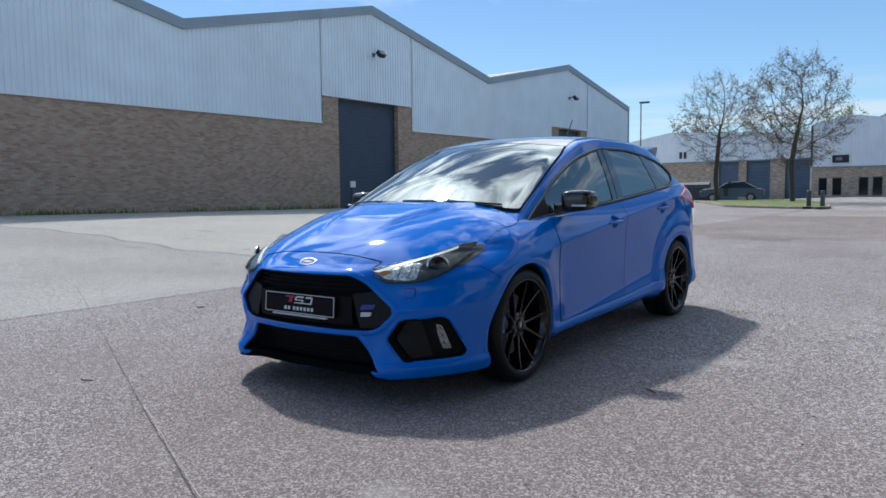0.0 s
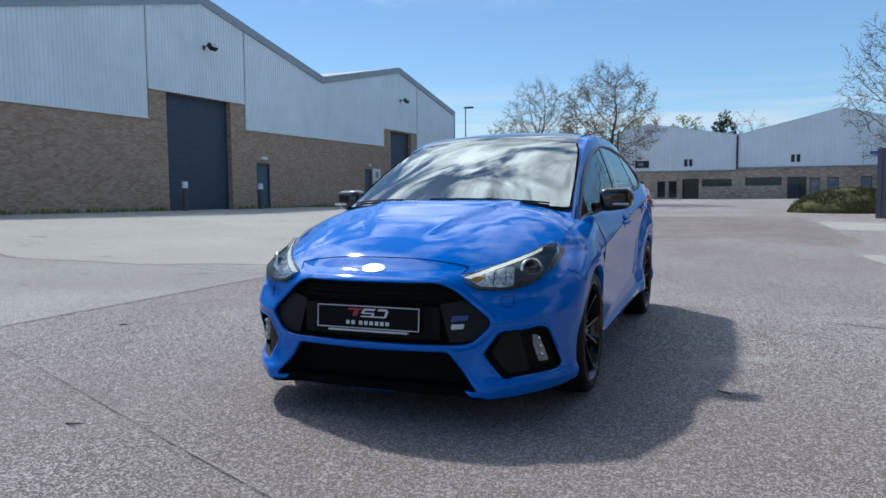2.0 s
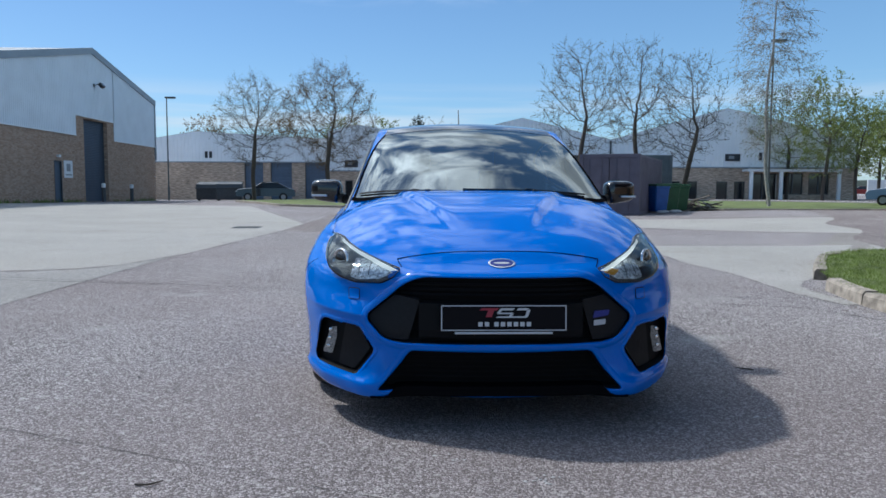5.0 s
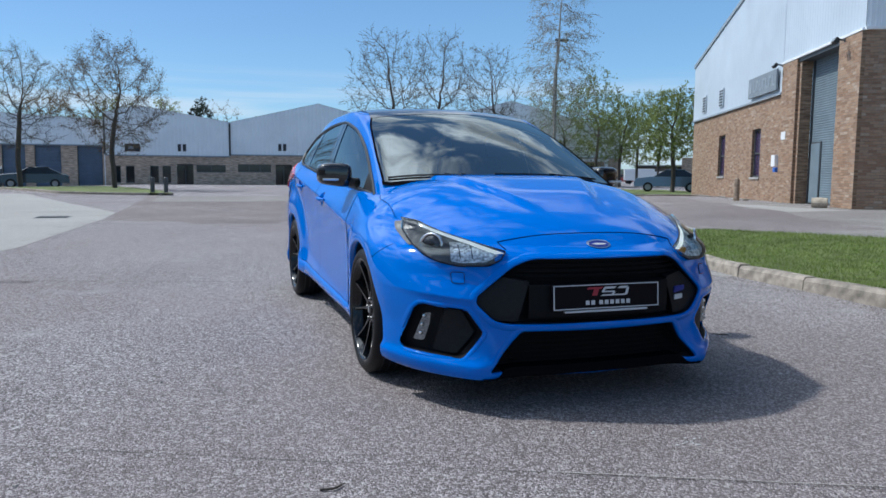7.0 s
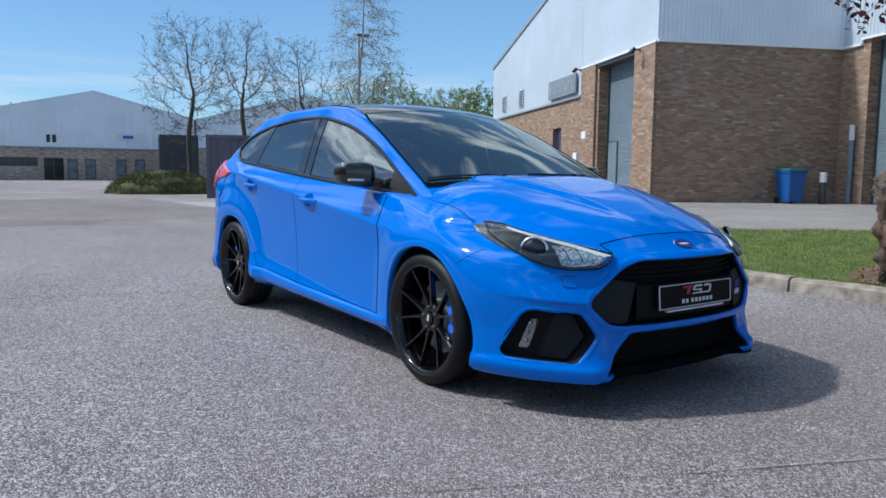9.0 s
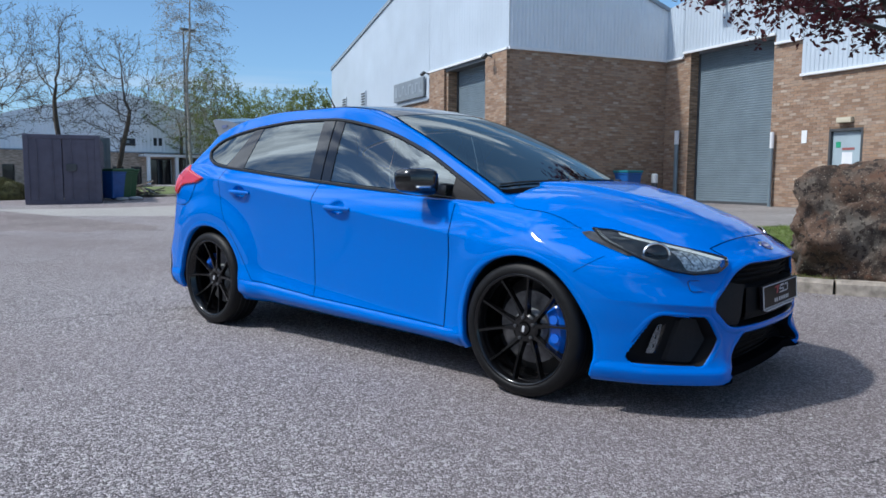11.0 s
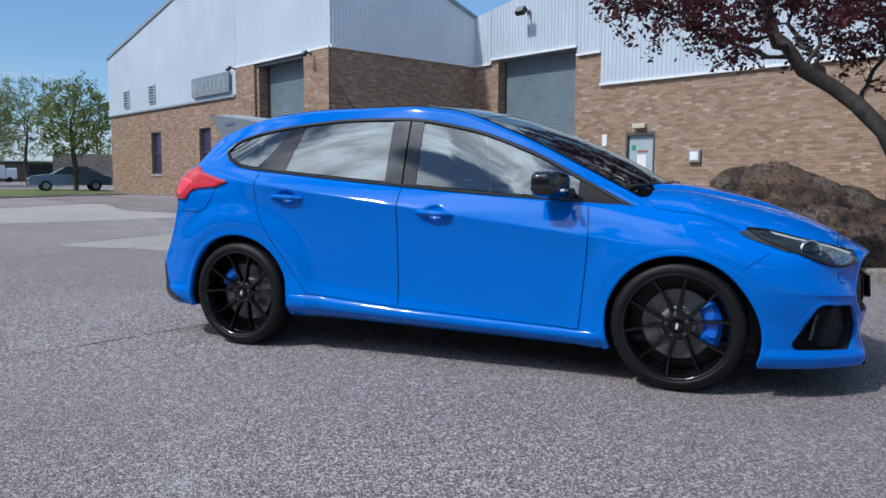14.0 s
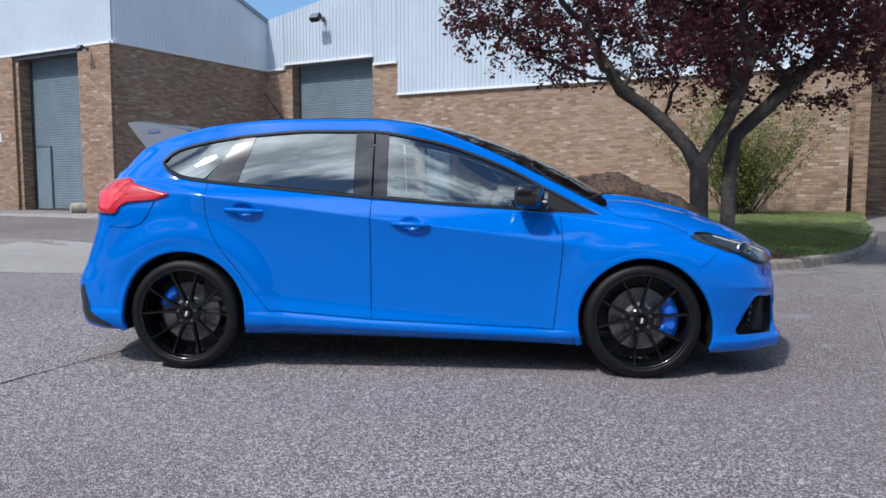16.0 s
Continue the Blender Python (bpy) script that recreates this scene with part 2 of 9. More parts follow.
M_WHITE = mat("white_paint", (0.75, 0.76, 0.77), 0.5, noise_scale=5, vary=0.05)
M_DKGREY = mat("dark_grey_paint", (0.06, 0.065, 0.07), 0.5, noise_scale=6, vary=0.15)
M_GREY = mat("grey_metal", (0.30, 0.31, 0.32), 0.45, metal=0.3, noise_scale=6, vary=0.1)
M_CONC = mat("concrete", (0.34, 0.33, 0.31), 0.9, noise_scale=9, vary=0.15, bump=0.3, bump_scale=80, big=0.12, big_scale=1.2)
M_KERB = mat("kerb_concrete", (0.27, 0.235, 0.195), 0.92, noise_scale=11, vary=0.4, bump=0.5, bump_scale=45, big=0.15, big_scale=1.5, rnd=0.12)
M_GLASS_DK = mat("window_glass_dark", (0.015, 0.018, 0.022), 0.06, spec=0.6)
M_GLASS_GREY = mat("window_glass_blinds", (0.22, 0.24, 0.25), 0.12, spec=0.6, noise_scale=2, vary=0.3)
M_PURPLE = mat("window_film_purple", (0.055, 0.04, 0.085), 0.15, spec=0.6)
M_SOIL = mat("bare_soil", (0.13, 0.075, 0.045), 0.95, noise_scale=12, vary=0.35, bump=0.8, bump_scale=40, big=0.2, big_scale=1.4)
M_BARK = mat("bark_grey_brown", (0.075, 0.06, 0.048), 0.9, noise_scale=14, vary=0.35, bump=0.7, bump_scale=50)
M_BARK_DK = mat("bark_plum", (0.06, 0.052, 0.048), 0.9, noise_scale=14, vary=0.35, bump=0.7, bump_scale=50)
M_BIRCH = mat("bark_birch", (0.30, 0.28, 0.25), 0.8, noise_scale=9, vary=0.5)
M_LEAF_PLUM = leaf_mat("leaf_plum", (0.090, 0.026, 0.032), 3, 0.45)
M_LEAF_G = leaf_mat("leaf_spring_green", (0.20, 0.24, 0.07), 2, 0.4)
M_LEAF_P = leaf_mat("leaf_pale_bud", (0.17, 0.155, 0.085), 2, 0.35)
M_LEAF_O = leaf_mat("leaf_bronze", (0.15, 0.10, 0.04), 2, 0.35)
M_LEAF_D = mat("leaf_dark_conifer", (0.022, 0.035, 0.018), 0.7, noise_scale=2, vary=0.4)
M_SHRUB = leaf_mat("leaf_shrub", (0.17, 0.20, 0.05), 4, 0.35)
M_GRASS = mat("grass_turf", (0.125, 0.155, 0.045), 0.9, noise_scale=14, vary=0.4, bump=1.0, bump_scale=90, big=0.3, big_scale=1.1)
M_BLADE = leaf_mat("grass_blade", (0.165, 0.225, 0.055), 5, 0.4)


def rock_mat(name):
    """Crusty brown stone with scattered dark patches and pale lichen specks."""
    m = mat(name, (0.075, 0.046, 0.031), 0.92, noise_scale=4, vary=0.5, big=0.35, big_scale=1.6, bump=1.0, bump_scale=28)
    nt = m.node_tree
    b = nt.nodes["Principled BSDF"]
    co = nt.nodes.new("ShaderNodeTexCoord")
    last = b.inputs["Base Color"].links[0].from_socket
    for scale, lo, hi, colour in ((2.4, 0.52, 0.66, (0.105, 0.09, 0.074, 1)), (3.1, 0.54, 0.64, (0.022, 0.016, 0.013, 1)), (4.3, 0.58, 0.68, (0.105, 0.048, 0.027, 1)), (26, 0.56, 0.64, (0.025, 0.018, 0.014, 1)), (44, 0.66, 0.72, (0.30, 0.27, 0.22, 1)), (9, 0.62, 0.78, (0.16, 0.13, 0.10, 1)), (13, 0.55, 0.62, (0.026, 0.018, 0.014, 1)), (80, 0.64, 0.68, (0.22, 0.19, 0.15, 1))):
        n = nt.nodes.new("ShaderNodeTexNoise")
        n.inputs["Scale"].default_value = scale
        n.inputs["Detail"].default_value = 4
        nt.links.new(co.outputs["Object"], n.inputs["Vector"])
        r = nt.nodes.new("ShaderNodeMapRange")
        r.inputs["From Min"].default_value, r.inputs["From Max"].default_value = lo, hi
        nt.links.new(n.outputs[0], r.inputs["Value"])
        mx = nt.nodes.new("ShaderNodeMix")
        mx.data_type = "RGBA"
        nt.links.new(r.outputs[0], mx.inputs[0])
        nt.links.new(last, mx.inputs[6])
        mx.inputs[7].default_value = colour
        last = mx.outputs[2]
    nt.links.new(last, b.inputs["Base Color"])
    return m


M_ROCK = rock_mat("boulder_stone")
M_CONT = mat("container_mauve_grey", (0.10, 0.092, 0.125), 0.6, noise_scale=3, vary=0.15, big=0.15, big_scale=0.5)
M_BIN_B = mat("bin_blue", (0.012, 0.085, 0.30), 0.45, noise_scale=4, vary=0.15)
M_BIN_G = mat("bin_green", (0.015, 0.085, 0.035), 0.5, noise_scale=4, vary=0.15)
M_TEAL = mat("bin_lid_teal", (0.015, 0.16, 0.19), 0.45, noise_scale=4, vary=0.1)
M_INK = mat("sign_ink_dark", (0.02, 0.022, 0.03), 0.5)
M_SIGN = mat("sign_panel_grey", (0.21, 0.24, 0.265), 0.45, noise_scale=3, vary=0.08)
M_WOODP = mat("pallet_wood_grey", (0.12, 0.10, 0.08), 0.9, noise_scale=9, vary=0.35)
M_GREEN = mat("sign_green", (0.03, 0.30, 0.16), 0.5)
M_BLUEP = mat("sign_blue", (0.03, 0.12, 0.45), 0.5)


# ---- mesh helpers ----
def link(name, bm, material, parent=None, label="", smooth=False):
    me = bpy.data.meshes.new(name)
    bm.normal_update()
    bm.to_mesh(me)
    bm.free()
    if material:
        me.materials.append(material)
    if smooth:
        me.polygons.foreach_set("use_smooth", [True] * len(me.polygons))
    ob = new(name, me)
    if parent is not None:
        ob.parent = parent
    if label:
        ob["label"] = label
    return ob


def part(name, bm, material, parent, label="", smooth=False):
    return link(name, bm, material, parent, label, smooth)


def empty(name, m=None):
    ob = new(name)
    ob.empty_display_size = 0.1
    if m is not None:
        ob.matrix_world = m
    return ob


def add_box(bm, a, b, bevel=0.0, m=None):
    """A box from corner a to corner b, with bevelled edges."""
    r = bmesh.ops.create_cube(bm, size=1)
    for v in r["verts"]:
        v.co = Vector([(p + q) / 2 + c * (q - p) for p, q, c in zip(a, b, v.co)])
    if bevel:
        es = list({e for v in r["verts"] for e in v.link_edges})
        out = bmesh.ops.bevel(bm, geom=es, offset=bevel, segments=2, affect="EDGES", profile=0.6)
        vs = list({v for f in out["faces"] for v in f.verts} | {v for v in r["verts"] if v.is_valid})
    else:
        vs = r["verts"]
    if m is not None:
        for v in vs:
            v.co = m @ v.co
    return bm


def box_bm(a, b, bevel=0.0, m=None):
    return add_box(bmesh.new(), a, b, bevel, m)


def tube(bm, pts, radii, sides=6, closed=False):
    """A tube along points; radii is one number or one for each point."""
    pts = [Vector(p) for p in pts]
    n = len(pts)
    if isinstance(radii, (int, float)):
        radii = [radii] * n
    rings = []
    side = None
    for i, p in enumerate(pts):
        a = pts[i - 1] if (i or closed) else pts[i]
        b = pts[(i + 1) % n] if (i < n - 1 or closed) else pts[i]
        d = (b - a).normalized()
        if side is None:
            side = d.cross(Vector((0, 0, 1)))
            if side.length < 0.1:
                side = d.cross(Vector((1, 0, 0)))
        side = (side - d * side.dot(d)).normalized()
        up = d.cross(side)
        rings.append([bm.verts.new(p + (side * math.cos(2 * math.pi * k / sides) + up * math.sin(2 * math.pi * k / sides)) * radii[i]) for k in range(sides)])
    for i in range(n if closed else n - 1):
        r, s = rings[i], rings[(i + 1) % n]
        for k in range(sides):
            bm.faces.new((r[k], r[(k + 1) % sides], s[(k + 1) % sides], s[k]))
    if not closed:
        for r in (rings[0], rings[-1]):
            try:
                bm.faces.new(r)
            except ValueError:
                pass
    return bm


def lathe(bm, prof, sides=48, m=None):
    """Turns a profile of (radius, height) round the z axis; m lays it into place."""
    rings = []
    for r, h in prof:
        rings.append([bm.verts.new((r * math.cos(2 * math.pi * k / sides), r * math.sin(2 * math.pi * k / sides), h)) for k in range(sides)])
    for a, b in zip(rings, rings[1:]):
        for k in range(sides):
            bm.faces.new((a[k], a[(k + 1) % sides], b[(k + 1) % sides], b[k]))
    if m is not None:
        for ring in rings:
            for v in ring:
                v.co = m @ v.co
    return bm


def wall_bm(outline, thick, m, holes=()):
    """A wall from an outline in (along, up); front at depth 0, back at thick. holes: (a0, z0, a1, z1) rectangles cut right through,
    which reach no edge but the bottom. Laid by m (x along, y into the wall, z up), with uv in metres."""
    xs = sorted({p[0] for p in outline} | {v for h in holes for v in (h[0], h[2])})

    def span(x, hi):
        best = None
        n = len(outline)
        for i in range(n):
            (x0, z0), (x1, z1) = outline[i], outline[(i + 1) % n]
            if abs(x1 - x0) < 1e-9:
                continue
            if min(x0, x1) - 1e-9 <= x <= max(x0, x1) + 1e-9:
                z = z0 + (z1 - z0) * (x - x0) / (x1 - x0)
                best = z if best is None else (max(best, z) if hi else min(best, z))
        return best

    bm = bmesh.new()
    uvl = bm.loops.layers.uv.new("UVMap")

    def quad(pts, uvs):
        vs = [bm.verts.new(m @ Vector(p)) for p in pts]
        f = bm.faces.new(vs)
        for lp, u in zip(f.loops, uvs):
            lp[uvl].uv = u

    for a, b in zip(xs, xs[1:]):
        if b - a < 1e-6:
            continue
        e = 1e-4
        lo0, hi0, lo1, hi1 = span(a + e, False), span(a + e, True), span(b - e, False), span(b - e, True)
        segs = [(lo0, lo1, hi0, hi1)]
        for h in holes:
            if h[0] <= a + e and h[2] >= b - e:
                nxt = []
                for p0, p1, q0, q1 in segs:
                    if h[1] > max(p0, p1) + 1e-6:
                        nxt.append((p0, p1, h[1], h[1]))
                    if h[3] < min(q0, q1) - 1e-6:
                        nxt.append((h[3], h[3], q0, q1))
                segs = nxt
        for p0, p1, q0, q1 in segs:
            quad([(a, 0, p0), (b, 0, p1), (b, 0, q1), (a, 0, q0)], [(a, p0), (b, p1), (b, q1), (a, q0)])
            quad([(a, thick, p0), (a, thick, q0), (b, thick, q1), (b, thick, p1)], [(a, p0), (a, q0), (b, q1), (b, p1)])
            quad([(a, 0, q0), (b, 0, q1), (b, thick, q1), (a, thick, q0)], [(a, 0), (b, 0), (b, thick), (a, thick)])
            quad([(a, thick, p0), (b, thick, p1), (b, 0, p1), (a, 0, p0)], [(a, thick), (b, thick), (b, 0), (a, 0)])
    ends = [(xs[0], span(xs[0] + 1e-4, False), span(xs[0] + 1e-4, True)), (xs[-1], span(xs[-1] - 1e-4, False), span(xs[-1] - 1e-4, True))]
    for h in holes:
        ends += [(h[0], h[1], h[3]), (h[2], h[1], h[3])]
    for x, z0, z1 in ends:
        quad([(x, 0, z0), (x, thick, z0), (x, thick, z1), (x, 0, z1)], [(0, z0), (thick, z0), (thick, z1), (0, z1)])
    return bm


def brick_face(outline, holes, m, parent, material, seed, single=None, near=(-99, 99)):
    """Bricks of a wall front, proud of their joints; those within single (a0, z0, a1, z1) are parts of their own, the rest one mesh."""
    r = random.Random(seed)
    xs = sorted({p[0] for p in outline} | {v for h in holes for v in (h[0], h[2])})

    def inside(x, z):
        odd = False
        for i in range(len(outline)):
            (x0, z0), (x1, z1) = outline[i], outline[(i + 1) % len(outline)]
            if (z0 > z) != (z1 > z) and x < x0 + (x1 - x0) * (z - z0) / (z1 - z0):
                odd = not odd
        return odd and not any(h[0] <= x <= h[2] and h[1] <= z <= h[3] for h in holes)

    zs = [p[1] for p in outline]
    vs, fs, alone = [], [], []
    for k in range(math.floor(min(zs) / 0.075), math.ceil(max(zs) / 0.075)):
        z0, z1 = k * 0.075 + 0.006, k * 0.075 + 0.069
        runs = []
        for a, b in zip(xs, xs[1:]):
            if b - a > 0.01 and inside((a + b) / 2, z0) and inside((a + b) / 2, z1):
                if runs and abs(runs[-1][1] - a) < 0.01:
                    runs[-1][1] = b
                else:
                    runs.append([a, b])
        off = 0.1125 if k % 2 == 0 else 0.0
        for lo, hi in runs:
            lo, hi = max(lo, near[0]), min(hi, near[1])
            n = math.floor((lo + off) / 0.225)
            while n * 0.225 - off < hi:
                a, b = max(lo + 0.001, n * 0.225 - off + 0.006), min(hi - 0.001, n * 0.225 - off + 0.219)
                n += 1
                if b - a < 0.03:
                    continue
                d = -r.uniform(0.003, 0.008)
                if single and b - a > 0.21 and single[0] < a < single[2] and single[1] < z0 < single[3]:
                    alone.append((a, z0, d))
                    continue
                i = len(vs)
                vs += [m @ Vector(q) for q in ((a, d, z0), (b, d, z0), (b, d, z1), (a, d, z1), (a, 0.003, z0), (b, 0.003, z0), (b, 0.003, z1), (a, 0.003, z1))]
                fs += [(i, i + 1, i + 2, i + 3), (i, i + 4, i + 5, i + 1), (i + 3, i + 2, i + 6, i + 7), (i, i + 3, i + 7, i + 4), (i + 1, i + 5, i + 6, i + 2)]
    me = bpy.data.meshes.new("bricks")
    me.from_pydata(vs, [], fs)
    me.materials.append(material)
    ob = tagged(new("bricks", me), kind="stuff")
    ob.parent = parent
    if alone:
        one = box_bm((0, 0, 0), (0.213, 0.012, 0.063))
        bmesh.ops.recalc_face_normals(one, faces=one.faces)
        me = bpy.data.meshes.new("brick")
        one.to_mesh(me)
        one.free()
        me.materials.append(material)
        for a, z, d in alone:
            ob = new("brick", me)
            ob.parent = parent
            ob.matrix_local = m @ Matrix.Translation((a, d, z))


def clad_bm(top, bottom, a0, a1, m, pitch=0.2, depth=0.035, steep=0.35):
    """Profiled sheet cladding: upright trapezoid ribs between the lines bottom(a) and top(a)."""
    bm = bmesh.new()
    cols = []
    a = a0
    while a < a1:
        for da, d in ((0, 0), (pitch * 0.5, 0), (pitch * 0.62, -depth), (pitch * 0.88, -depth)):
            x = min(a + da, a1)
            cols.append((x, d))
        a += pitch
    cols.append((a1, 0))
    prev = None
    for x, d in cols:
        lo, hi = bm.verts.new(m @ Vector((x, d, bottom(x)))), bm.verts.new(m @ Vector((x, d, top(x))))
        if prev:
            bm.faces.new((prev[0], lo, hi, prev[1]))
        prev = (lo, hi)
    return bm


def lerp_curve(pts):
    """A piecewise straight function through (x, y) points."""
    def f(x):
        if x <= pts[0][0]:
            return pts[0][1]
        for (x0, y0), (x1, y1) in zip(pts, pts[1:]):
            if x <= x1:
                return y0 + (y1 - y0) * (x - x0) / (x1 - x0)
        return pts[-1][1]
    return f


def smooth_curve(pts):
    """A smooth function through (x, y) points: monotone cubic pieces."""
    xs = [p[0] for p in pts]
    ys = [p[1] for p in pts]
    n = len(pts)
    d = [(ys[i + 1] - ys[i]) / (xs[i + 1] - xs[i]) for i in range(n - 1)]
    t = [d[0]] + [0.0 if d[i - 1] * d[i] <= 0 else 2 * d[i - 1] * d[i] / (d[i - 1] + d[i]) for i in range(1, n - 1)] + [d[-1]]

    def f(x):
        if x <= xs[0]:
            return ys[0] + t[0] * (x - xs[0]) * 0
        if x >= xs[-1]:
            return ys[-1]
        i = max(k for k in range(n - 1) if xs[k] <= x)
        h = xs[i + 1] - xs[i]
        q = (x - xs[i]) / h
        return (ys[i] * (1 + 2 * q) * (1 - q) ** 2 + ys[i + 1] * q * q * (3 - 2 * q) + h * (t[i] * q * (1 - q) ** 2 - t[i + 1] * q * q * (1 - q)))
    return f


def sstep(v):
    v = min(1.0, max(0.0, v))
    return v * v * (3 - 2 * v)


# ---- ground ----
def ground_z(x, y):
    w_w = sstep((-x - 5) / 14)
    g_w = 0.5 - 0.0105 * min(max(y, 0.0), 62.0)
    w_e = sstep((x - 6) / 8) * sstep((26 - y) / 6 + 0.5)
    w_n = sstep((y - 24) / 30) * sstep((x + 16) / 14)
    return g_w * w_w + (1 - w_w) * (w_e * 0.21 * (1 - w_n) + w_n * 0.15)


def axis_steps(lo, hi, fine, coarse_to):
    """Grid lines: even steps of fine between lo and hi, then growing out to coarse_to on both sides."""
    mid = list(np.arange(lo, hi + fine / 2, fine))
    out, step, x = [], fine, hi
    while x < coarse_to:
        step *= 1.5
        x += step
        out.append(x)
    left, step, x = [], fine, lo
    while x > -coarse_to:
        step *= 1.5
        x -= step
        left.append(x)
    return left[::-1] + mid + out


def mix_colour(nt, fac, a, b):
    mx = nt.nodes.new("ShaderNodeMix")
    mx.data_type = "RGBA"
    for k, v in ((0, fac), (6, a), (7, b)):
        if isinstance(v, tuple):
            mx.inputs[k].default_value = v
        elif isinstance(v, float):
            mx.inputs[k].default_value = v
        else:
            nt.links.new(v, mx.inputs[k])
    return mx.outputs[2]


def ground_material(name, dark, light, stone, patchy):
    """Worn macadam: binder, pale stones of 6 to 14 mm, larger flecks, stains."""
    m = bpy.data.materials.new(name)
    m.use_nodes = True
    nt = m.node_tree
    b = nt.nodes["Principled BSDF"]
    b.inputs["Roughness"].default_value = 0.93
    b.inputs["Specular IOR Level"].default_value = 0.22
    co = nt.nodes.new("ShaderNodeTexCoord")

    def noise_f(scale, lo, hi, detail=3.0):
        n = nt.nodes.new("ShaderNodeTexNoise")
        n.inputs["Scale"].default_value = scale
        n.inputs["Detail"].default_value = detail
        nt.links.new(co.outputs["Object"], n.inputs["Vector"])
        r = nt.nodes.new("ShaderNodeMapRange")
        r.inputs["From Min"].default_value, r.inputs["From Max"].default_value = lo, hi
        nt.links.new(n.outputs[0], r.inputs["Value"])
        return r.outputs[0]

    def chips(scale, lo, hi):
        n = nt.nodes.new("ShaderNodeTexVoronoi")
        n.inputs["Scale"].default_value = scale
        nt.links.new(co.outputs["Object"], n.inputs["Vector"])
        sp = nt.nodes.new("ShaderNodeSeparateColor")
        nt.links.new(n.outputs["Color"], sp.inputs[0])
        r = nt.nodes.new("ShaderNodeMapRange")
        r.inputs["From Min"].default_value, r.inputs["From Max"].default_value = lo, hi
        nt.links.new(sp.outputs[0], r.inputs["Value"])
        return n, r.outputs[0]

    v, pale = chips(150.0, 0.40, 1.0)
    _, dark_chip = chips(95.0, 0.80, 0.90)
    _, white_chip = chips(62.0, 0.93, 0.97)
    c = mix_colour(nt, noise_f(0.5, 0.35, 0.65, 6.0), (*dark, 1), (*light, 1))
    c = mix_colour(nt, pale, c, (*stone, 1))
    c = mix_colour(nt, dark_chip, c, mix_colour(nt, 0.55, c, (dark[0] * 0.45, dark[1] * 0.45, dark[2] * 0.45, 1)))
    c = mix_colour(nt, white_chip, c, mix_colour(nt, 0.6, c, (0.62, 0.60, 0.57, 1)))
    sparse = nt.nodes.new("ShaderNodeTexVoronoi")
    sparse.inputs["Scale"].default_value = 6.0
    nt.links.new(co.outputs["Object"], sparse.inputs["Vector"])
    fl = nt.nodes.new("ShaderNodeMapRange")
    fl.inputs["From Min"].default_value, fl.inputs["From Max"].default_value = 0.10, 0.06
    nt.links.new(sparse.outputs["Distance"], fl.inputs["Value"])
    ml = nt.nodes.new("ShaderNodeMath")
    ml.operation = "MULTIPLY"
    nt.links.new(fl.outputs[0], ml.inputs[0])
    nt.links.new(noise_f(2.1, 0.55, 0.62), ml.inputs[1])
    c = mix_colour(nt, ml.outputs[0], c, (0.42, 0.40, 0.38, 1))
    big = noise_f(0.17, 0.42, 0.62, 5.0)
    c = mix_colour(nt, big, c, mix_colour(nt, 0.48, c, (*patchy, 1)))
    c = mix_colour(nt, noise_f(0.9, 0.64, 0.72, 6.0), c, mix_colour(nt, 0.45, c, (0.42, 0.41, 0.40, 1)))
    c = mix_colour(nt, noise_f(1.7, 0.66, 0.74, 6.0), c, mix_colour(nt, 0.4, c, (0.07, 0.066, 0.066, 1)))
    nt.links.new(c, b.inputs["Base Color"])
    bp = nt.nodes.new("ShaderNodeBump")
    bp.inputs["Strength"].default_value = 1.0
    bp.inputs["Distance"].default_value = 0.0065
    nt.links.new(v.outputs["Distance"], bp.inputs["Height"])
    bp.invert = True
    nt.links.new(bp.outputs[0], b.inputs["Normal"])
    return m


M_TARMAC = ground_material("worn_tarmac", (0.108, 0.096, 0.097), (0.172, 0.154, 0.155), (0.635, 0.585, 0.588), (0.19, 0.155, 0.152))
M_TARMAC_OLD = ground_material("old_pinkish_tarmac", (0.12, 0.100, 0.098), (0.18, 0.153, 0.149), (0.44, 0.39, 0.378), (0.15, 0.115, 0.115))
M_TARMAC_PALE = ground_material("pale_worn_tarmac", (0.21, 0.200, 0.190), (0.29, 0.278, 0.265), (0.58, 0.56, 0.54), (0.25, 0.235, 0.225))
M_APRON = ground_material("concrete_apron", (0.33, 0.315, 0.29), (0.42, 0.40, 0.375), (0.44, 0.42, 0.40), (0.36, 0.34, 0.31))
M_ROADW = ground_material("worn_road", (0.20, 0.18, 0.17), (0.30, 0.275, 0.255), (0.34, 0.32, 0.30), (0.22, 0.19, 0.18))


def sheet(name, xs, ys, lift, material, keep=None, label="", wob=0.0):
    bm = bmesh.new()
    grid = [[bm.verts.new((x, y, ground_z(x, y) + lift)) for y in ys] for x in xs]
    for i in range(len(xs) - 1):
        for j in range(len(ys) - 1):
            if keep is None or keep((xs[i] + xs[i + 1]) / 2, (ys[j] + ys[j + 1]) / 2):
                bm.faces.new((grid[i][j], grid[i + 1][j], grid[i + 1][j + 1], grid[i][j + 1]))
    loose = [v for v in bm.verts if not v.link_faces]
    bmesh.ops.delete(bm, geom=loose, context="VERTS")
    return tagged(link(name, bm, material, smooth=True), label, "ground", kind="structure")


sheet("ground", axis_steps(-30, 32, 1.0, 900), axis_steps(-14, 72, 1.0, 900), 0.0, M_TARMAC, label="worn grey macadam yard with pale stones and cracks")


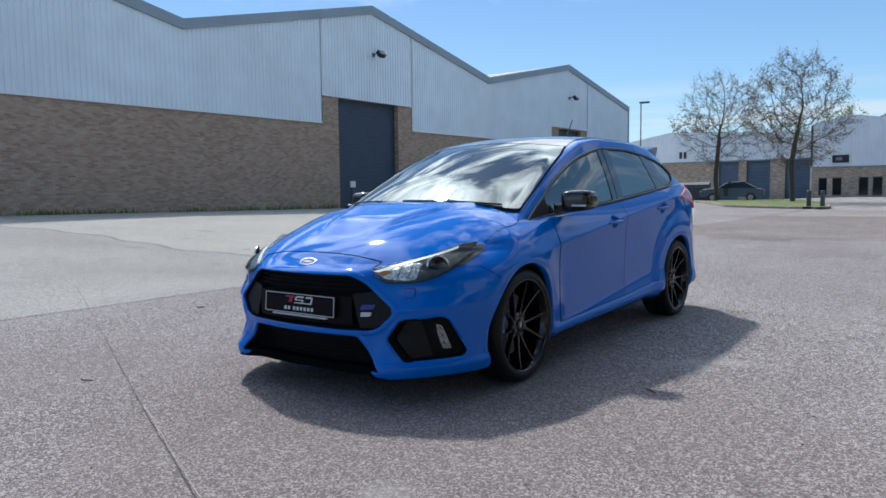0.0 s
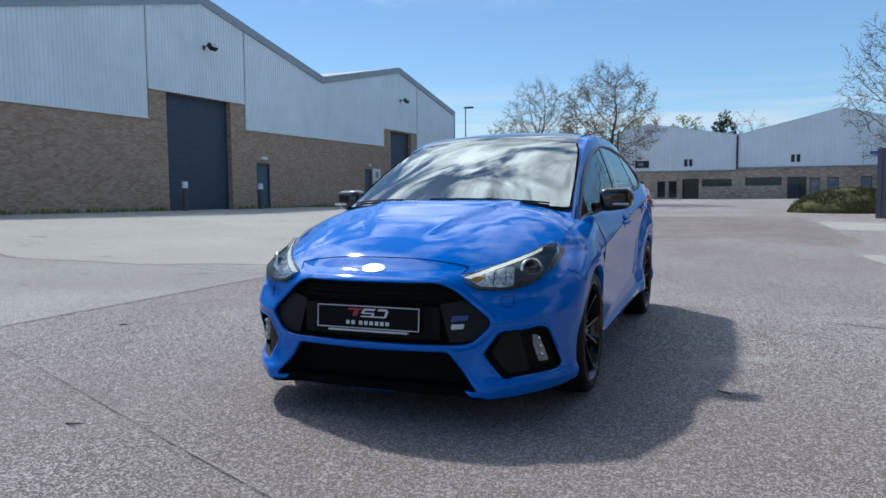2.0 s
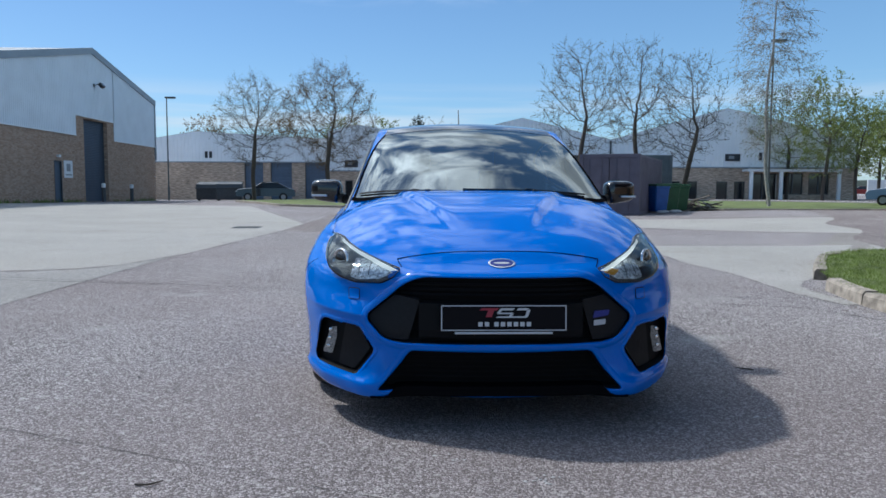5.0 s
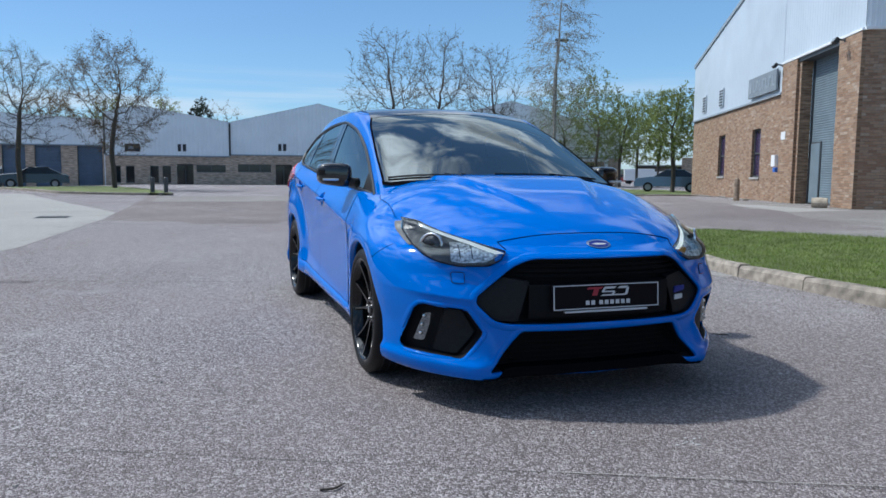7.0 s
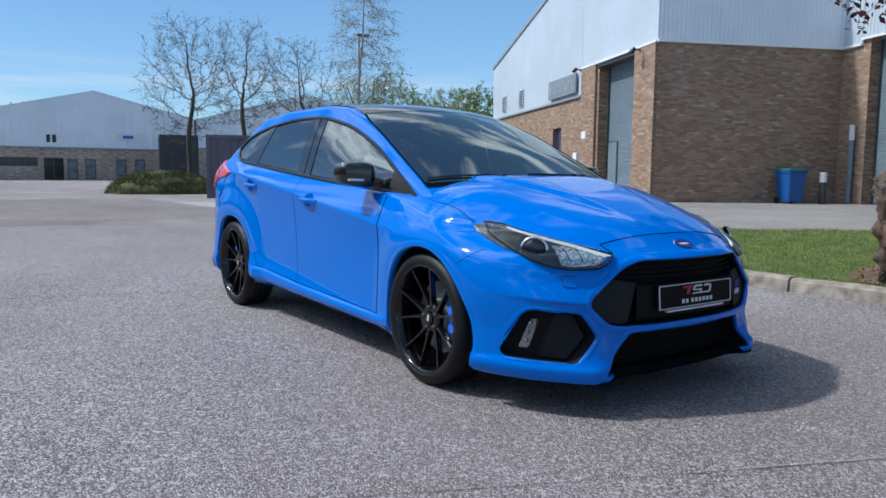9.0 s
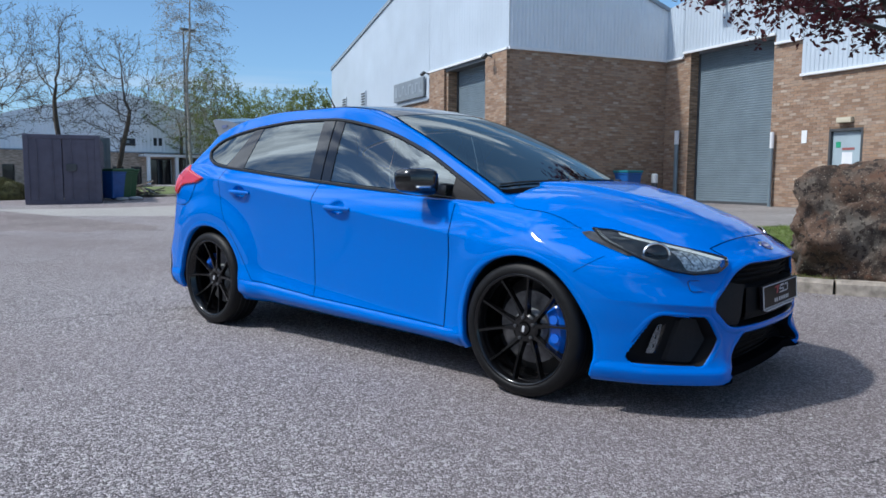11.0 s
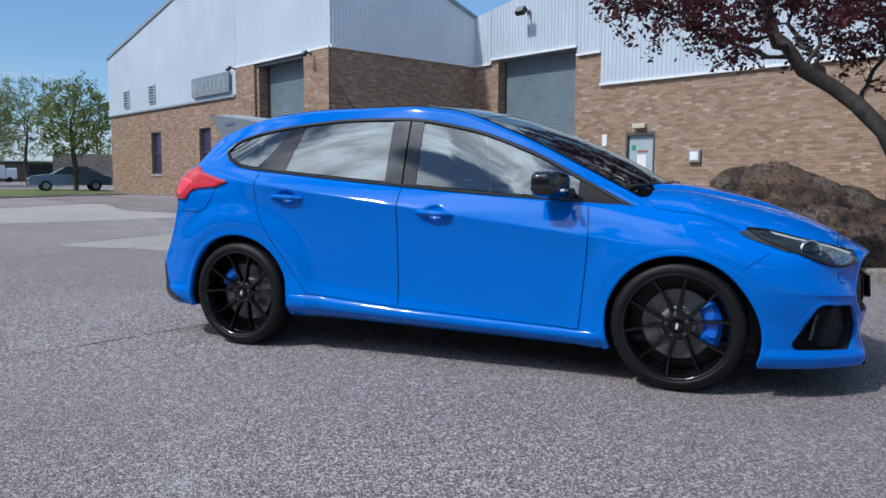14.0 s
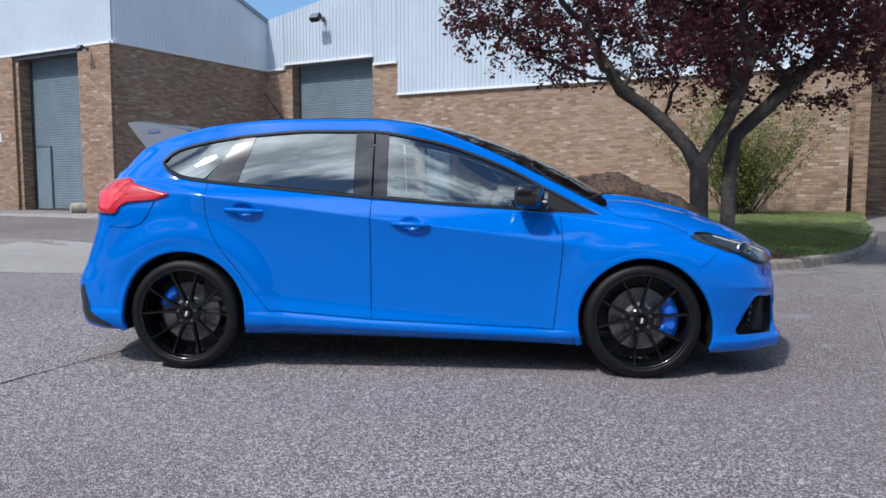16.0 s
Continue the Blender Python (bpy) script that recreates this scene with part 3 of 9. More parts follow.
def band(name, edge_lo, edge_hi, a0, a1, step, lift, material, along_x=True, label=""):
    """A strip of paving between two edge lines, following the ground."""
    bm = bmesh.new()
    n = int((a1 - a0) / step)
    prev = None
    for i in range(n + 1):
        a = a0 + (a1 - a0) * i / n
        lo, hi = edge_lo(a), edge_hi(a)
        row = []
        for j in range(9):
            q = lo + (hi - lo) * j / 8
            x, y = (a, q) if along_x else (q, a)
            row.append(bm.verts.new((x, y, ground_z(x, y) + lift)))
        if prev:
            for j in range(8):
                bm.faces.new((prev[j], row[j], row[j + 1], prev[j + 1]))
        prev = row
    bmesh.ops.recalc_face_normals(bm, faces=bm.faces)
    return tagged(link(name, bm, material, smooth=True), label, "pavement", kind="structure")


# pale concrete apron along the west units, with a wavy worn edge towards the yard
west_edge = smooth_curve([(-21.4, 1.5), (-15, 2.9), (-12, 3.35), (-8.2, 3.1), (-6.0, 3.55), (-4.3, 4.4), (-3.8, 6.5), (-3.6, 11.0), (-3.4, 14)])
band("pavement_apron", lambda x: west_edge(x) + 0.10 * math.sin(3.1 * x), lambda x: 34.0 if x < -9 else 34 - (x + 9) * 3.3, -21.4, -3.5, 0.35, 0.004, M_APRON, True,
     "pale worn concrete apron before the units")
# paler, older surfacing south of the apron, west of a straight joint
band("pavement_worn", lambda x: -9.0, lambda x: west_edge(x) - 0.12 + 0.10 * math.sin(3.1 * x), -18.0, -3.9, 0.35, 0.003, M_TARMAC_PALE, True,
     "paler worn macadam beside the concrete apron")
# darker pinkish surfacing across the far yard
band("ground_far_yard", lambda x: 11.0 - 0.2 * x + 0.5 * math.sin(1.7 * x) + 0.25 * math.sin(5.3 * x), lambda x: 30.5, -3.46, 3.85, 0.2, 0.0025, M_TARMAC_OLD, True,
     "old pinkish macadam with cracks across the far yard")
# pale concrete on the east side of the yard
band("pavement_slab", lambda y: 3.42 + 0.05 * math.sin(y * 2.3), lambda y: 3.6 + sstep((y - 2) / 7) * 9, 1.2, 7.9, 0.4, 0.004, M_APRON, False, "pale concrete slab beside the yard")
band("pavement_far", lambda x: max(9.6, 15.6 - (x - 3.9) * 0.95), lambda x: 20.2 - (x - 4) * 0.4, 3.9, 14.5, 0.5, 0.006, M_APRON, True, "pale concrete strip before the steel container")
band("road_service", lambda x: 24.0 + x * 0.02, lambda x: 30.0, -3.0, 4.0, 0.5, 0.005, M_ROADW, True, "worn pale service road")
# drive in front of the east units
drive_lo = smooth_curve([(6.8, 5.8), (9, 2.0), (11, -1.2), (16, -6.0), (19, -13)])
band("road_drive", lambda x: drive_lo(x), lambda x: 8.0 + (x - 7) * 1.4 if x < 16 else 20.6 - (x - 16) * 4, 7.0, 21.6, 0.4, 0.005, M_ROADW, True, "pale worn concrete drive before the brick unit")


# sealed joints and cracks in the yard
def crack(pts, width, label="dark crack in the macadam", material=M_DKGREY, wob=0.008):
    bm = bmesh.new()
    prev = None
    rnd = random.Random(int(abs(pts[0][0]) * 97 + 3))
    fine = []
    for (x0, y0), (x1, y1) in zip(pts, pts[1:]):
        n = max(2, int(math.hypot(x1 - x0, y1 - y0) / 0.08))
        for i in range(n):
            q = i / n
            fine.append((x0 + (x1 - x0) * q, y0 + (y1 - y0) * q))
    fine.append(pts[-1])
    for i, (x, y) in enumerate(fine):
        a, b = fine[max(0, i - 1)], fine[min(len(fine) - 1, i + 1)]
        d = Vector((b[0] - a[0], b[1] - a[1], 0)).normalized()
        nrm = Vector((-d.y, d.x, 0))
        c = Vector((x, y, ground_z(x, y) + 0.004)) + nrm * rnd.uniform(-wob, wob)
        w = width * rnd.uniform(0.35, 1.0)
        row = (bm.verts.new(c - nrm * w / 2), bm.verts.new(c + nrm * w / 2))
        if prev:
            bm.faces.new((prev[0], row[0], row[1], prev[1]))
        prev = row
    bmesh.ops.recalc_face_normals(bm, faces=bm.faces)
    return tagged(link("ground_crack", bm, material), label, "ground", kind="structure")


M_CRACK = mat("crack_dirt", (0.05, 0.045, 0.042), 0.95, noise_scale=20, vary=0.3)
M_SEAM = mat("seam_sunlit_edge", (0.36, 0.34, 0.32), 0.9, noise_scale=20, vary=0.3)
# flat strips for a groove: dark for its shade, pale for its lit edge
joint = [(-5.5, -0.47), (-3.45, -1.41), (-0.53, -2.76), (0.54, -3.24), (2.0, -3.88)]
crack(joint, 0.0052, "straight dark joint across the yard", M_CRACK, 0.003)
crack([(x + 0.006, y + 0.010) for x, y in joint[2:]], 0.006, "sunlit chipped edge painted pale along the joint", M_SEAM, 0.004)
crack([(-6.0, 3.6), (-4.2, 3.0), (-2.4, 2.46), (-1.72, 2.27), (-1.05, 2.07), (-0.4, 1.86), (0.9, 1.73), (2.4, 1.65), (3.3, 1.6)], 0.017, "straight dark joint across the yard", M_CRACK, 0.004)
crack([(-3.9, -6.0), (-3.9, -2.0), (-3.86, 0.3), (-3.9, 4.0)], 0.006, "faint joint where two surfacings meet", M_CRACK, 0.006)
crack([(-6.2, 3.3), (-4.4, 2.9), (-3.0, 2.6)], 0.025, material=M_CRACK)
crack([(2.2, 1.3), (3.0, 1.0), (3.4, 0.2)], 0.02, material=M_CRACK)
crack([(-3.9, 11.5), (-2.2, 10.5), (-1.0, 10.9), (1.0, 10.2)], 0.06, material=M_CRACK)
crack([(1.9, 6.9), (3.5, 6.6), (6.0, 6.8)], 0.03, material=M_CRACK)
crack([(4.4, -4.1), (6.8, -4.9), (8.4, -6.6)], 0.02, material=M_CRACK)
crack([(3.9, -3.8), (4.9, -6.2), (5.6, -8.0)], 0.02, material=M_CRACK)


# ---- west units: twin-gabled warehouse ----
WX = -21.5
m_west = Matrix.Translation((WX, 0, 0)) @ Matrix(((0, -1, 0, 0), (1, 0, 0, 0), (0, 0, 1, 0), (0, 0, 0, 1)))
west = empty("warehouse_west")
tagged(west, "long warehouse of buff brick and pale cladding with gabled roof", "building", kind="structure")
PIERS_W = [(19.5, 26.15, 20.6, 25.0, 5.45), (41.95, 47.8, 43.1, 46.7, 5.35)]
WEST_DOORS = [(27.0, 28.15), (39.05, 40.0)]
bt = 4.29


def west_brick_outline():
    pts = [(-14.0, -0.6), (56.0, -0.6), (56.0, bt)]
    for a, b, _, _, _ in reversed(PIERS_W):
        pts += [(b, bt), (b - 0.001, 5.55), (a + 0.001, 5.55), (a, bt)]
    return pts + [(-14.0, bt)]


holes_w = [(c, -0.6, d, h) for _, _, c, d, h in PIERS_W] + [(a, -0.6, b, 2.58) for a, b in WEST_DOORS]
link("wall", wall_bm(west_brick_outline(), 0.35, m_west, holes_w), M_BRICK_W, west)
WEST_ROOF = [(-14.0, 7.3), (-9.0, 7.9), (2.0, 9.6), (12.3, 7.55), (23.0, 10.06), (33.7, 7.85), (44.5, 10.0), (56.0, 7.9)]
west_top = lerp_curve(WEST_ROOF)


def west_bottom(a):
    for p, q, _, _, _ in PIERS_W:
        if p <= a <= q:
            return 5.55
    return bt


for a0, a1 in ((-14.0, 19.5), (19.5, 26.15), (26.15, 41.95), (41.95, 47.8), (47.8, 56.0)):
    mid = west_bottom((a0 + a1) / 2)
    link("cladding", clad_bm(west_top, lambda a, z=mid: z - 0.05, a0, a1, m_west @ Matrix.Translation((0, -0.03, 0)), 0.2, 0.03), M_CLAD, west)
    link("drip_flashing", box_bm((a0, -0.09, mid - 0.10), (a1, 0.0, mid - 0.04), 0.0, m_west), M_WHITE, west)
for (a0, z0), (a1, z1) in zip(WEST_ROOF, WEST_ROOF[1:]):
    bm = bmesh.new()
    for d0, d1, u0, u1 in ((-0.14, 0.1, -0.36, 0.04),):
        vs = [bm.verts.new(m_west @ Vector(p)) for p in ((a0, d0, z0 + u0), (a1, d0, z1 + u0), (a1, d0, z1 + u1), (a0, d0, z0 + u1), (a0, d1, z0 + u0), (a1, d1, z1 + u0), (a1, d1, z1 + u1), (a0, d1, z0 + u1))]
        for f in ((0, 1, 2, 3), (7, 6, 5, 4), (0, 4, 5, 1), (3, 2, 6, 7), (0, 3, 7, 4), (1, 5, 6, 2)):
            bm.faces.new([vs[k] for k in f])
    link("verge_fascia", bm, M_FASCIA, west)
    bm = bmesh.new()
    vs = [bm.verts.new(m_west @ Vector(p)) for p in ((a0, 0.1, z0), (a1, 0.1, z1), (a1, 30, z1), (a0, 30, z0))]
    bm.faces.new(vs)
    link("roof", bm, M_ROOF, west)
link("side_wall", box_bm((55.8, 0.0, -0.6), (56.0, 30.0, 7.9), 0.0, m_west), M_CLAD, west)
link("corner_flashing", box_bm((55.9, -0.10, 3.2), (56.06, 0.05, 8.0), 0.0, m_west), M_FASCIA, west)
link("back_wall", box_bm((-14.0, 29.8, -0.6), (56.0, 30.0, 7.4), 0.0, m_west), M_CLAD, west)
link("end_wall", box_bm((-14.2, 0.0, -0.6), (-14.0, 30.0, 7.2), 0.0, m_west), M_CLAD, west)


def shutter(a0, a1, z0, z1, depth, m, material, parent, pitch=0.11, wicket=None):
    """A roller shutter of curved slats in its opening, with guide rails."""
    sh = empty("roller_shutter")
    sh.parent = parent
    bm = bmesh.new()
    z, prev = z0, None
    while z < z1 - 1e-6:
        for dz, dd in ((0.0, 0.0), (0.12, -0.014), (0.5, -0.022), (0.88, -0.014)):
            zz = min(z + dz * pitch, z1)
            row = (bm.verts.new(m @ Vector((a0, depth + dd, zz))), bm.verts.new(m @ Vector((a1, depth + dd, zz))))
            if prev:
                bm.faces.new((prev[0], prev[1], row[1], row[0]))
            prev = row
        z += pitch
    link("slat_curtain", bm, material, sh)
    for a in (a0, a1):
        link("guide_rail", box_bm((a - 0.05, depth - 0.06, z0), (a + 0.05, depth + 0.03, z1), 0.008, m), M_DKGREY, sh)
    link("bottom_bar", box_bm((a0, depth - 0.05, z0), (a1, depth + 0.02, z0 + 0.09), 0.01, m), M_DKGREY, sh)
    if wicket:
        link("wicket_frame", box_bm((wicket[0] - 0.05, depth - 0.05, z0), (wicket[1] + 0.05, depth - 0.025, z0 + 2.0), 0.006, m), M_DKGREY, sh)
        link("wicket_door", box_bm((wicket[0], depth - 0.07, z0 + 0.06), (wicket[1], depth - 0.04, z0 + 1.95), 0.008, m), material, sh)
    return sh


for (_, _, c, d, h) in PIERS_W:
    shutter(c, d, ground_z(WX, c) - 0.05, h, 0.30, m_west, M_SHUTTER_N, west)


def steel_door(a0, a1, z0, z1, m, parent, paint, side=0.08):
    """A flush steel door with frame, handle and kick plate."""
    dr = empty("door")
    dr.parent = parent
    link("door_frame", box_bm((a0, -0.015, z0), (a0 + 0.06, 0.12, z1), 0.005, m), M_DKGREY, dr)
    link("door_frame", box_bm((a1 - 0.06, -0.015, z0), (a1, 0.12, z1), 0.005, m), M_DKGREY, dr)
    link("door_frame", box_bm((a0 + 0.06, -0.015, z1 - 0.07), (a1 - 0.06, 0.12, z1), 0.005, m), M_DKGREY, dr)
    link("door_leaf", box_bm((a0 + 0.06, side, z0 + 0.01), (a1 - 0.06, side + 0.05, z1 - 0.07), 0.006, m), paint, dr)
    link("door_handle", box_bm((a0 + 0.12, side - 0.05, z0 + 0.95), (a0 + 0.16, side, z0 + 1.15), 0.008, m), M_BLACK, dr)
    return dr


for a, b in WEST_DOORS:
    steel_door(a, b, 0.1 if a < 30 else 0.0, 2.56, m_west, west, M_DOOR_N)
    bm = box_bm((a + 0.35, -0.16, 2.75), (b - 0.35, 0.0, 2.9), 0.02, m_west)
    link("bulkhead_lamp", bm, M_WHITE, west)
sg = box_bm((40.25, -0.03, 1.55), (41.35, 0.0, 2.6), 0.004, m_west)
sign_w = tagged(link("wall_sign", sg, M_WHITE), "white notice board on the brick wall", "sign")
link("print_bar", box_bm((40.55, -0.034, 1.95), (41.05, -0.03, 2.4), 0, m_west), M_GREY, sign_w)
link("print_bar", box_bm((40.4, -0.034, 1.7), (41.2, -0.03, 1.78), 0, m_west), M_GREY, sign_w)


def floodlight(name, m, label):
    """A floodlight: housing, glass front, arm and wall plate. m: x along wall, -y out, z up."""
    fl = empty(name)
    tagged(fl, label, "floodlight")
    link("wall_plate", box_bm((-0.08, -0.04, -0.1), (0.08, 0.0, 0.1), 0.01, m), M_DKGREY, fl)
    bm = bmesh.new()
    tube(bm, [m @ Vector(p) for p in ((0, -0.02, 0), (0, -0.28, 0.06), (0, -0.42, 0.02))], 0.025, 8)
    link("arm", bm, M_DKGREY, fl)
    tilt = m @ Matrix.Translation((0, -0.5, -0.02)) @ pose(0, 0, 0, -38, 0, 0)
    link("housing", box_bm((-0.22, -0.12, -0.16), (0.22, 0.10, 0.16), 0.03, tilt), M_BLACK, fl)
    link("lens", box_bm((-0.19, -0.132, -0.13), (0.19, -0.12, 0.13), 0.004, tilt), M_GLASS_GREY, fl)
    return fl


floodlight("floodlight", m_west @ Matrix.Translation((23.1, -0.06, 7.75)), "black floodlight on the cladding gable")
floodlight("floodlight", m_west @ Matrix.Translation((44.7, -0.06, 7.65)), "black floodlight on the cladding gable")


def bollard(x, y, label, r=0.09, h=1.0, cap=0.16):
    b = empty("bollard", Matrix.Translation((x, y, ground_z(x, y))))
    tagged(b, label, "bollard", "bollards before the doors")
    bm = lathe(bmesh.new(), [(0.0, 0.0), (r, 0.0), (r, h - cap)], 16)
    link("post", bm, M_DKGREY, b, smooth=False)
    bm = lathe(bmesh.new(), [(r + 0.005, h - cap), (r + 0.005, h - 0.03), (r - 0.02, h), (0, h)], 16)
    link("cap", bm, M_WHITE, b, "white painted cap")
    return b


for x, y, h in ((-20.3, 20.2, 1.25), (-20.3, 25.6, 1.25), (-20.4, 43.2, 1.2), (-20.4, 47.9, 1.2)):
    bollard(x, y, "dark steel bollard with a white painted top", 0.12, h, 0.28)

# weeds along the foot of the wall
bm = bmesh.new()
rw = random.Random(5)
for i in range(2600):
    y = rw.uniform(-8, 55)
    if any(c - 0.3 < y < d + 0.3 for _, _, c, d, _ in PIERS_W) or rw.random() > 0.35 + 0.65 * (noise.noise(Vector((y * 0.5, 3, 0))) > 0.0):
        continue
    x = WX + 0.06 + abs(rw.gauss(0, 0.14))
    z = ground_z(x, y)
    a, h, w = rw.uniform(0, 6.28), rw.uniform(0.06, 0.28), rw.uniform(0.015, 0.04)
    d = Vector((math.cos(a), math.sin(a), 0))
    t = Vector((rw.gauss(0, 0.06), rw.gauss(0, 0.06), h))
    p = Vector((x, y, z - 0.01))
    bm.faces.new([bm.verts.new(p - d * w), bm.verts.new(p + d * w), bm.verts.new(p + t)])
tagged(link("weeds", bm, M_BLADE), "weeds along the foot of the brick wall", "weeds", kind="stuff")

# ---- east unit ----
TE = radians(65)
ue = Vector((math.cos(TE), math.sin(TE), 0))
ne = Vector((math.sin(TE), -math.cos(TE), 0))
CE = Vector((15.23, 10.24, 0))
DE = 6.15
lane = bmesh.new()
prev = None
for k in range(53):
    a = -7.0 + 0.5 * k
    row = []
    for j in range(5):
        d = 2.5 + 0.15 * math.sin(a * 1.3) + (3.1 + 0.12 * math.sin(a * 0.9)) * j / 4
        p = CE + ue * a - ne * d
        row.append(lane.verts.new((p.x, p.y, ground_z(p.x, p.y) + 0.009)))
    if prev:
        for j in range(4):
            lane.faces.new((prev[j], prev[j + 1], row[j + 1], row[j]))
    prev = row
bmesh.ops.recalc_face_normals(lane, faces=lane.faces)
if sum(f.normal.z for f in lane.faces) < 0:
    bmesh.ops.reverse_faces(lane, faces=lane.faces)
tagged(link("road_lane", lane, M_TARMAC_OLD, smooth=True), "worn brown macadam lane along the brick unit", "road", kind="structure")
# face A runs from its corner away to the far end; x along, y into the building
m_ea = Matrix((( ue.x, ne.x, 0, CE.x), (ue.y, ne.y, 0, CE.y), (0, 0, 1, 0), (0, 0, 0, 1)))
IE = CE + ne * DE + ue * 0.3
# face C continues the front, set back, towards the near end: x along (-ue)
m_ec = Matrix(((-ue.x, ne.x, 0, IE.x), (-ue.y, ne.y, 0, IE.y), (0, 0, 1, 0), (0, 0, 0, 1)))
# face B joins the two: x from the corner inwards, y along +ue into the building
m_eb = Matrix((( ne.x, ue.x, 0, CE.x), (ne.y, ue.y, 0, CE.y), (0, 0, 1, 0), (0, 0, 0, 1)))
east = empty("warehouse_east")
tagged(east, "orange-brown brick warehouse with pale ribbed cladding and roller shutters", "building", kind="structure")
btA = 4.03
tpA = 4.96
doorA = (1.55, 4.45)
winA = [(8.3, 9.35, 1.08, 2.92), (13.2, 14.3, 1.12, 2.95)]
outA = [(0.0, -0.3), (19.4, -0.3), (19.4, btA), (6.1, btA), (6.099, tpA), (0.0, tpA)]
link("wall", wall_bm(outA, 0.34, m_ea, [(doorA[0], -0.3, doorA[1], tpA - 0.02)] + [(a, z0, b, z1) for a, b, z0, z1 in winA]), M_BRICK_E, east)
gA = lerp_curve([(-0.05, 9.95), (1.5, 10.2), (19.5, 6.82)])
link("cladding", clad_bm(lambda a: min(gA(a), 10.2), lambda a: tpA - 0.02, 0.0, 6.1, m_ea @ Matrix.Translation((0, -0.03, 0)), 0.2, 0.008), M_CLAD_E, east)
link("cladding", clad_bm(gA, lambda a: btA - 0.04, 6.1, 19.45, m_ea @ Matrix.Translation((0, -0.03, 0)), 0.2, 0.008), M_CLAD_E, east)
link("drip_flashing", box_bm((6.1, -0.09, btA - 0.10), (19.45, 0.0, btA - 0.03), 0, m_ea), M_FASCIA, east)
link("drip_flashing", box_bm((-0.02, -0.12, tpA - 0.04), (6.1, 0.0, tpA + 0.03), 0, m_ea), M_WHITE, east)
link("lintel", box_bm((doorA[0] - 0.1, -0.05, tpA - 0.16), (doorA[1] + 0.2, 0.36, tpA - 0.04), 0, m_ea), M_DKGREY, east)
link("pier", wall_bm([(4.6, -0.3), (5.95, -0.3), (5.95, tpA - 0.05), (4.6, tpA - 0.05)], 0.1, m_ea @ Matrix.Translation((0, -0.10, 0))), M_BRICK_E, east)
link("pier", wall_bm([(0.0, -0.3), (1.4, -0.3), (1.4, tpA - 0.05), (0.0, tpA - 0.05)], 0.1, m_ea @ Matrix.Translation((0, -0.10, 0))), M_BRICK_E, east)
shutter(doorA[0], doorA[1], 0.2, tpA - 0.1, 0.42, m_ea, M_SHUTTER_G, east, 0.075, (3.6, 4.3))
for a, b, z0, z1 in winA:
    wd = empty("window")
    wd.parent = east
    link("pane", box_bm((a, 0.14, z0), (b, 0.16, z1), 0, m_ea), M_PURPLE, wd)
    for p, q in (((a, 0.09, z0), (a + 0.07, 0.2, z1)), ((b - 0.07, 0.09, z0), (b, 0.2, z1)), ((a, 0.09, z1 - 0.07), (b, 0.2, z1)), ((a, 0.09, z0), (b, 0.2, z0 + 0.07)), ((a, 0.1, (z0 + z1) / 2 - 0.03), (b, 0.2, (z0 + z1) / 2 + 0.03))):
        link("window_frame", box_bm(p, q, 0.005, m_ea), M_DKGREY, wd)
    link("sill", box_bm((a - 0.06, -0.05, z0 - 0.08), (b + 0.06, 0.15, z0), 0.008, m_ea), M_CONC, wd)
for a, z in ((13.9, 4.64), (17.0, 4.64)):
    v = empty("wall_vent")
    v.parent = east
    link("vent_frame", box_bm((a - 0.32, -0.09, z - 0.42), (a + 0.32, -0.055, z + 0.42), 0.01, m_ea), M_CLAD_E, v)
    for k in range(6):
        link("louvre", box_bm((a - 0.26, -0.115, z - 0.36 + k * 0.125), (a + 0.26, -0.085, z - 0.30 + k * 0.125), 0.006, m_ea), M_DKGREY, v)
sgn = empty("company_sign")
tagged(sgn, "grey sign board with dark plain strokes above the shutter", "sign")
link("board", box_bm((6.4, -0.16, 4.12), (9.6, -0.09, 4.86), 0.008, m_ea), M_SIGN, sgn)
for k in range(7):
    # plain strokes stand for the company's letters
    a = 8.95 - k * 0.36
    link("print_bar", box_bm((a - 0.05, -0.17, 4.3), (a + 0.05, -0.16, 4.7), 0.0, m_ea), M_FASCIA, sgn)
    link("print_bar", box_bm((a - 0.24, -0.17, 4.3 if k % 2 == 0 else 4.62), (a - 0.05, -0.16, 4.38 if k % 2 == 0 else 4.7), 0.0, m_ea), M_FASCIA, sgn)
link("emblem", box_bm((9.18, -0.17, 4.3), (9.45, -0.16, 4.72), 0.004, m_ea), M_FASCIA, sgn)
floodlight("floodlight", m_ea @ Matrix.Translation((6.0, -0.1, 4.9)) @ Matrix.Scale(0.5, 4), "small black floodlight over the shutter")
floodlight("floodlight", m_ea @ Matrix.Translation((0.8, -0.2, 4.8)) @ Matrix.Scale(0.5, 4), "small black floodlight on the brick pier")
link("roof", box_bm((0.1, 0.05, 6.9), (19.4, 24.0, 7.0), 0, m_ea @ Matrix.Translation((0, 0, -0.2))), M_ROOF, east)
bm = bmesh.new()
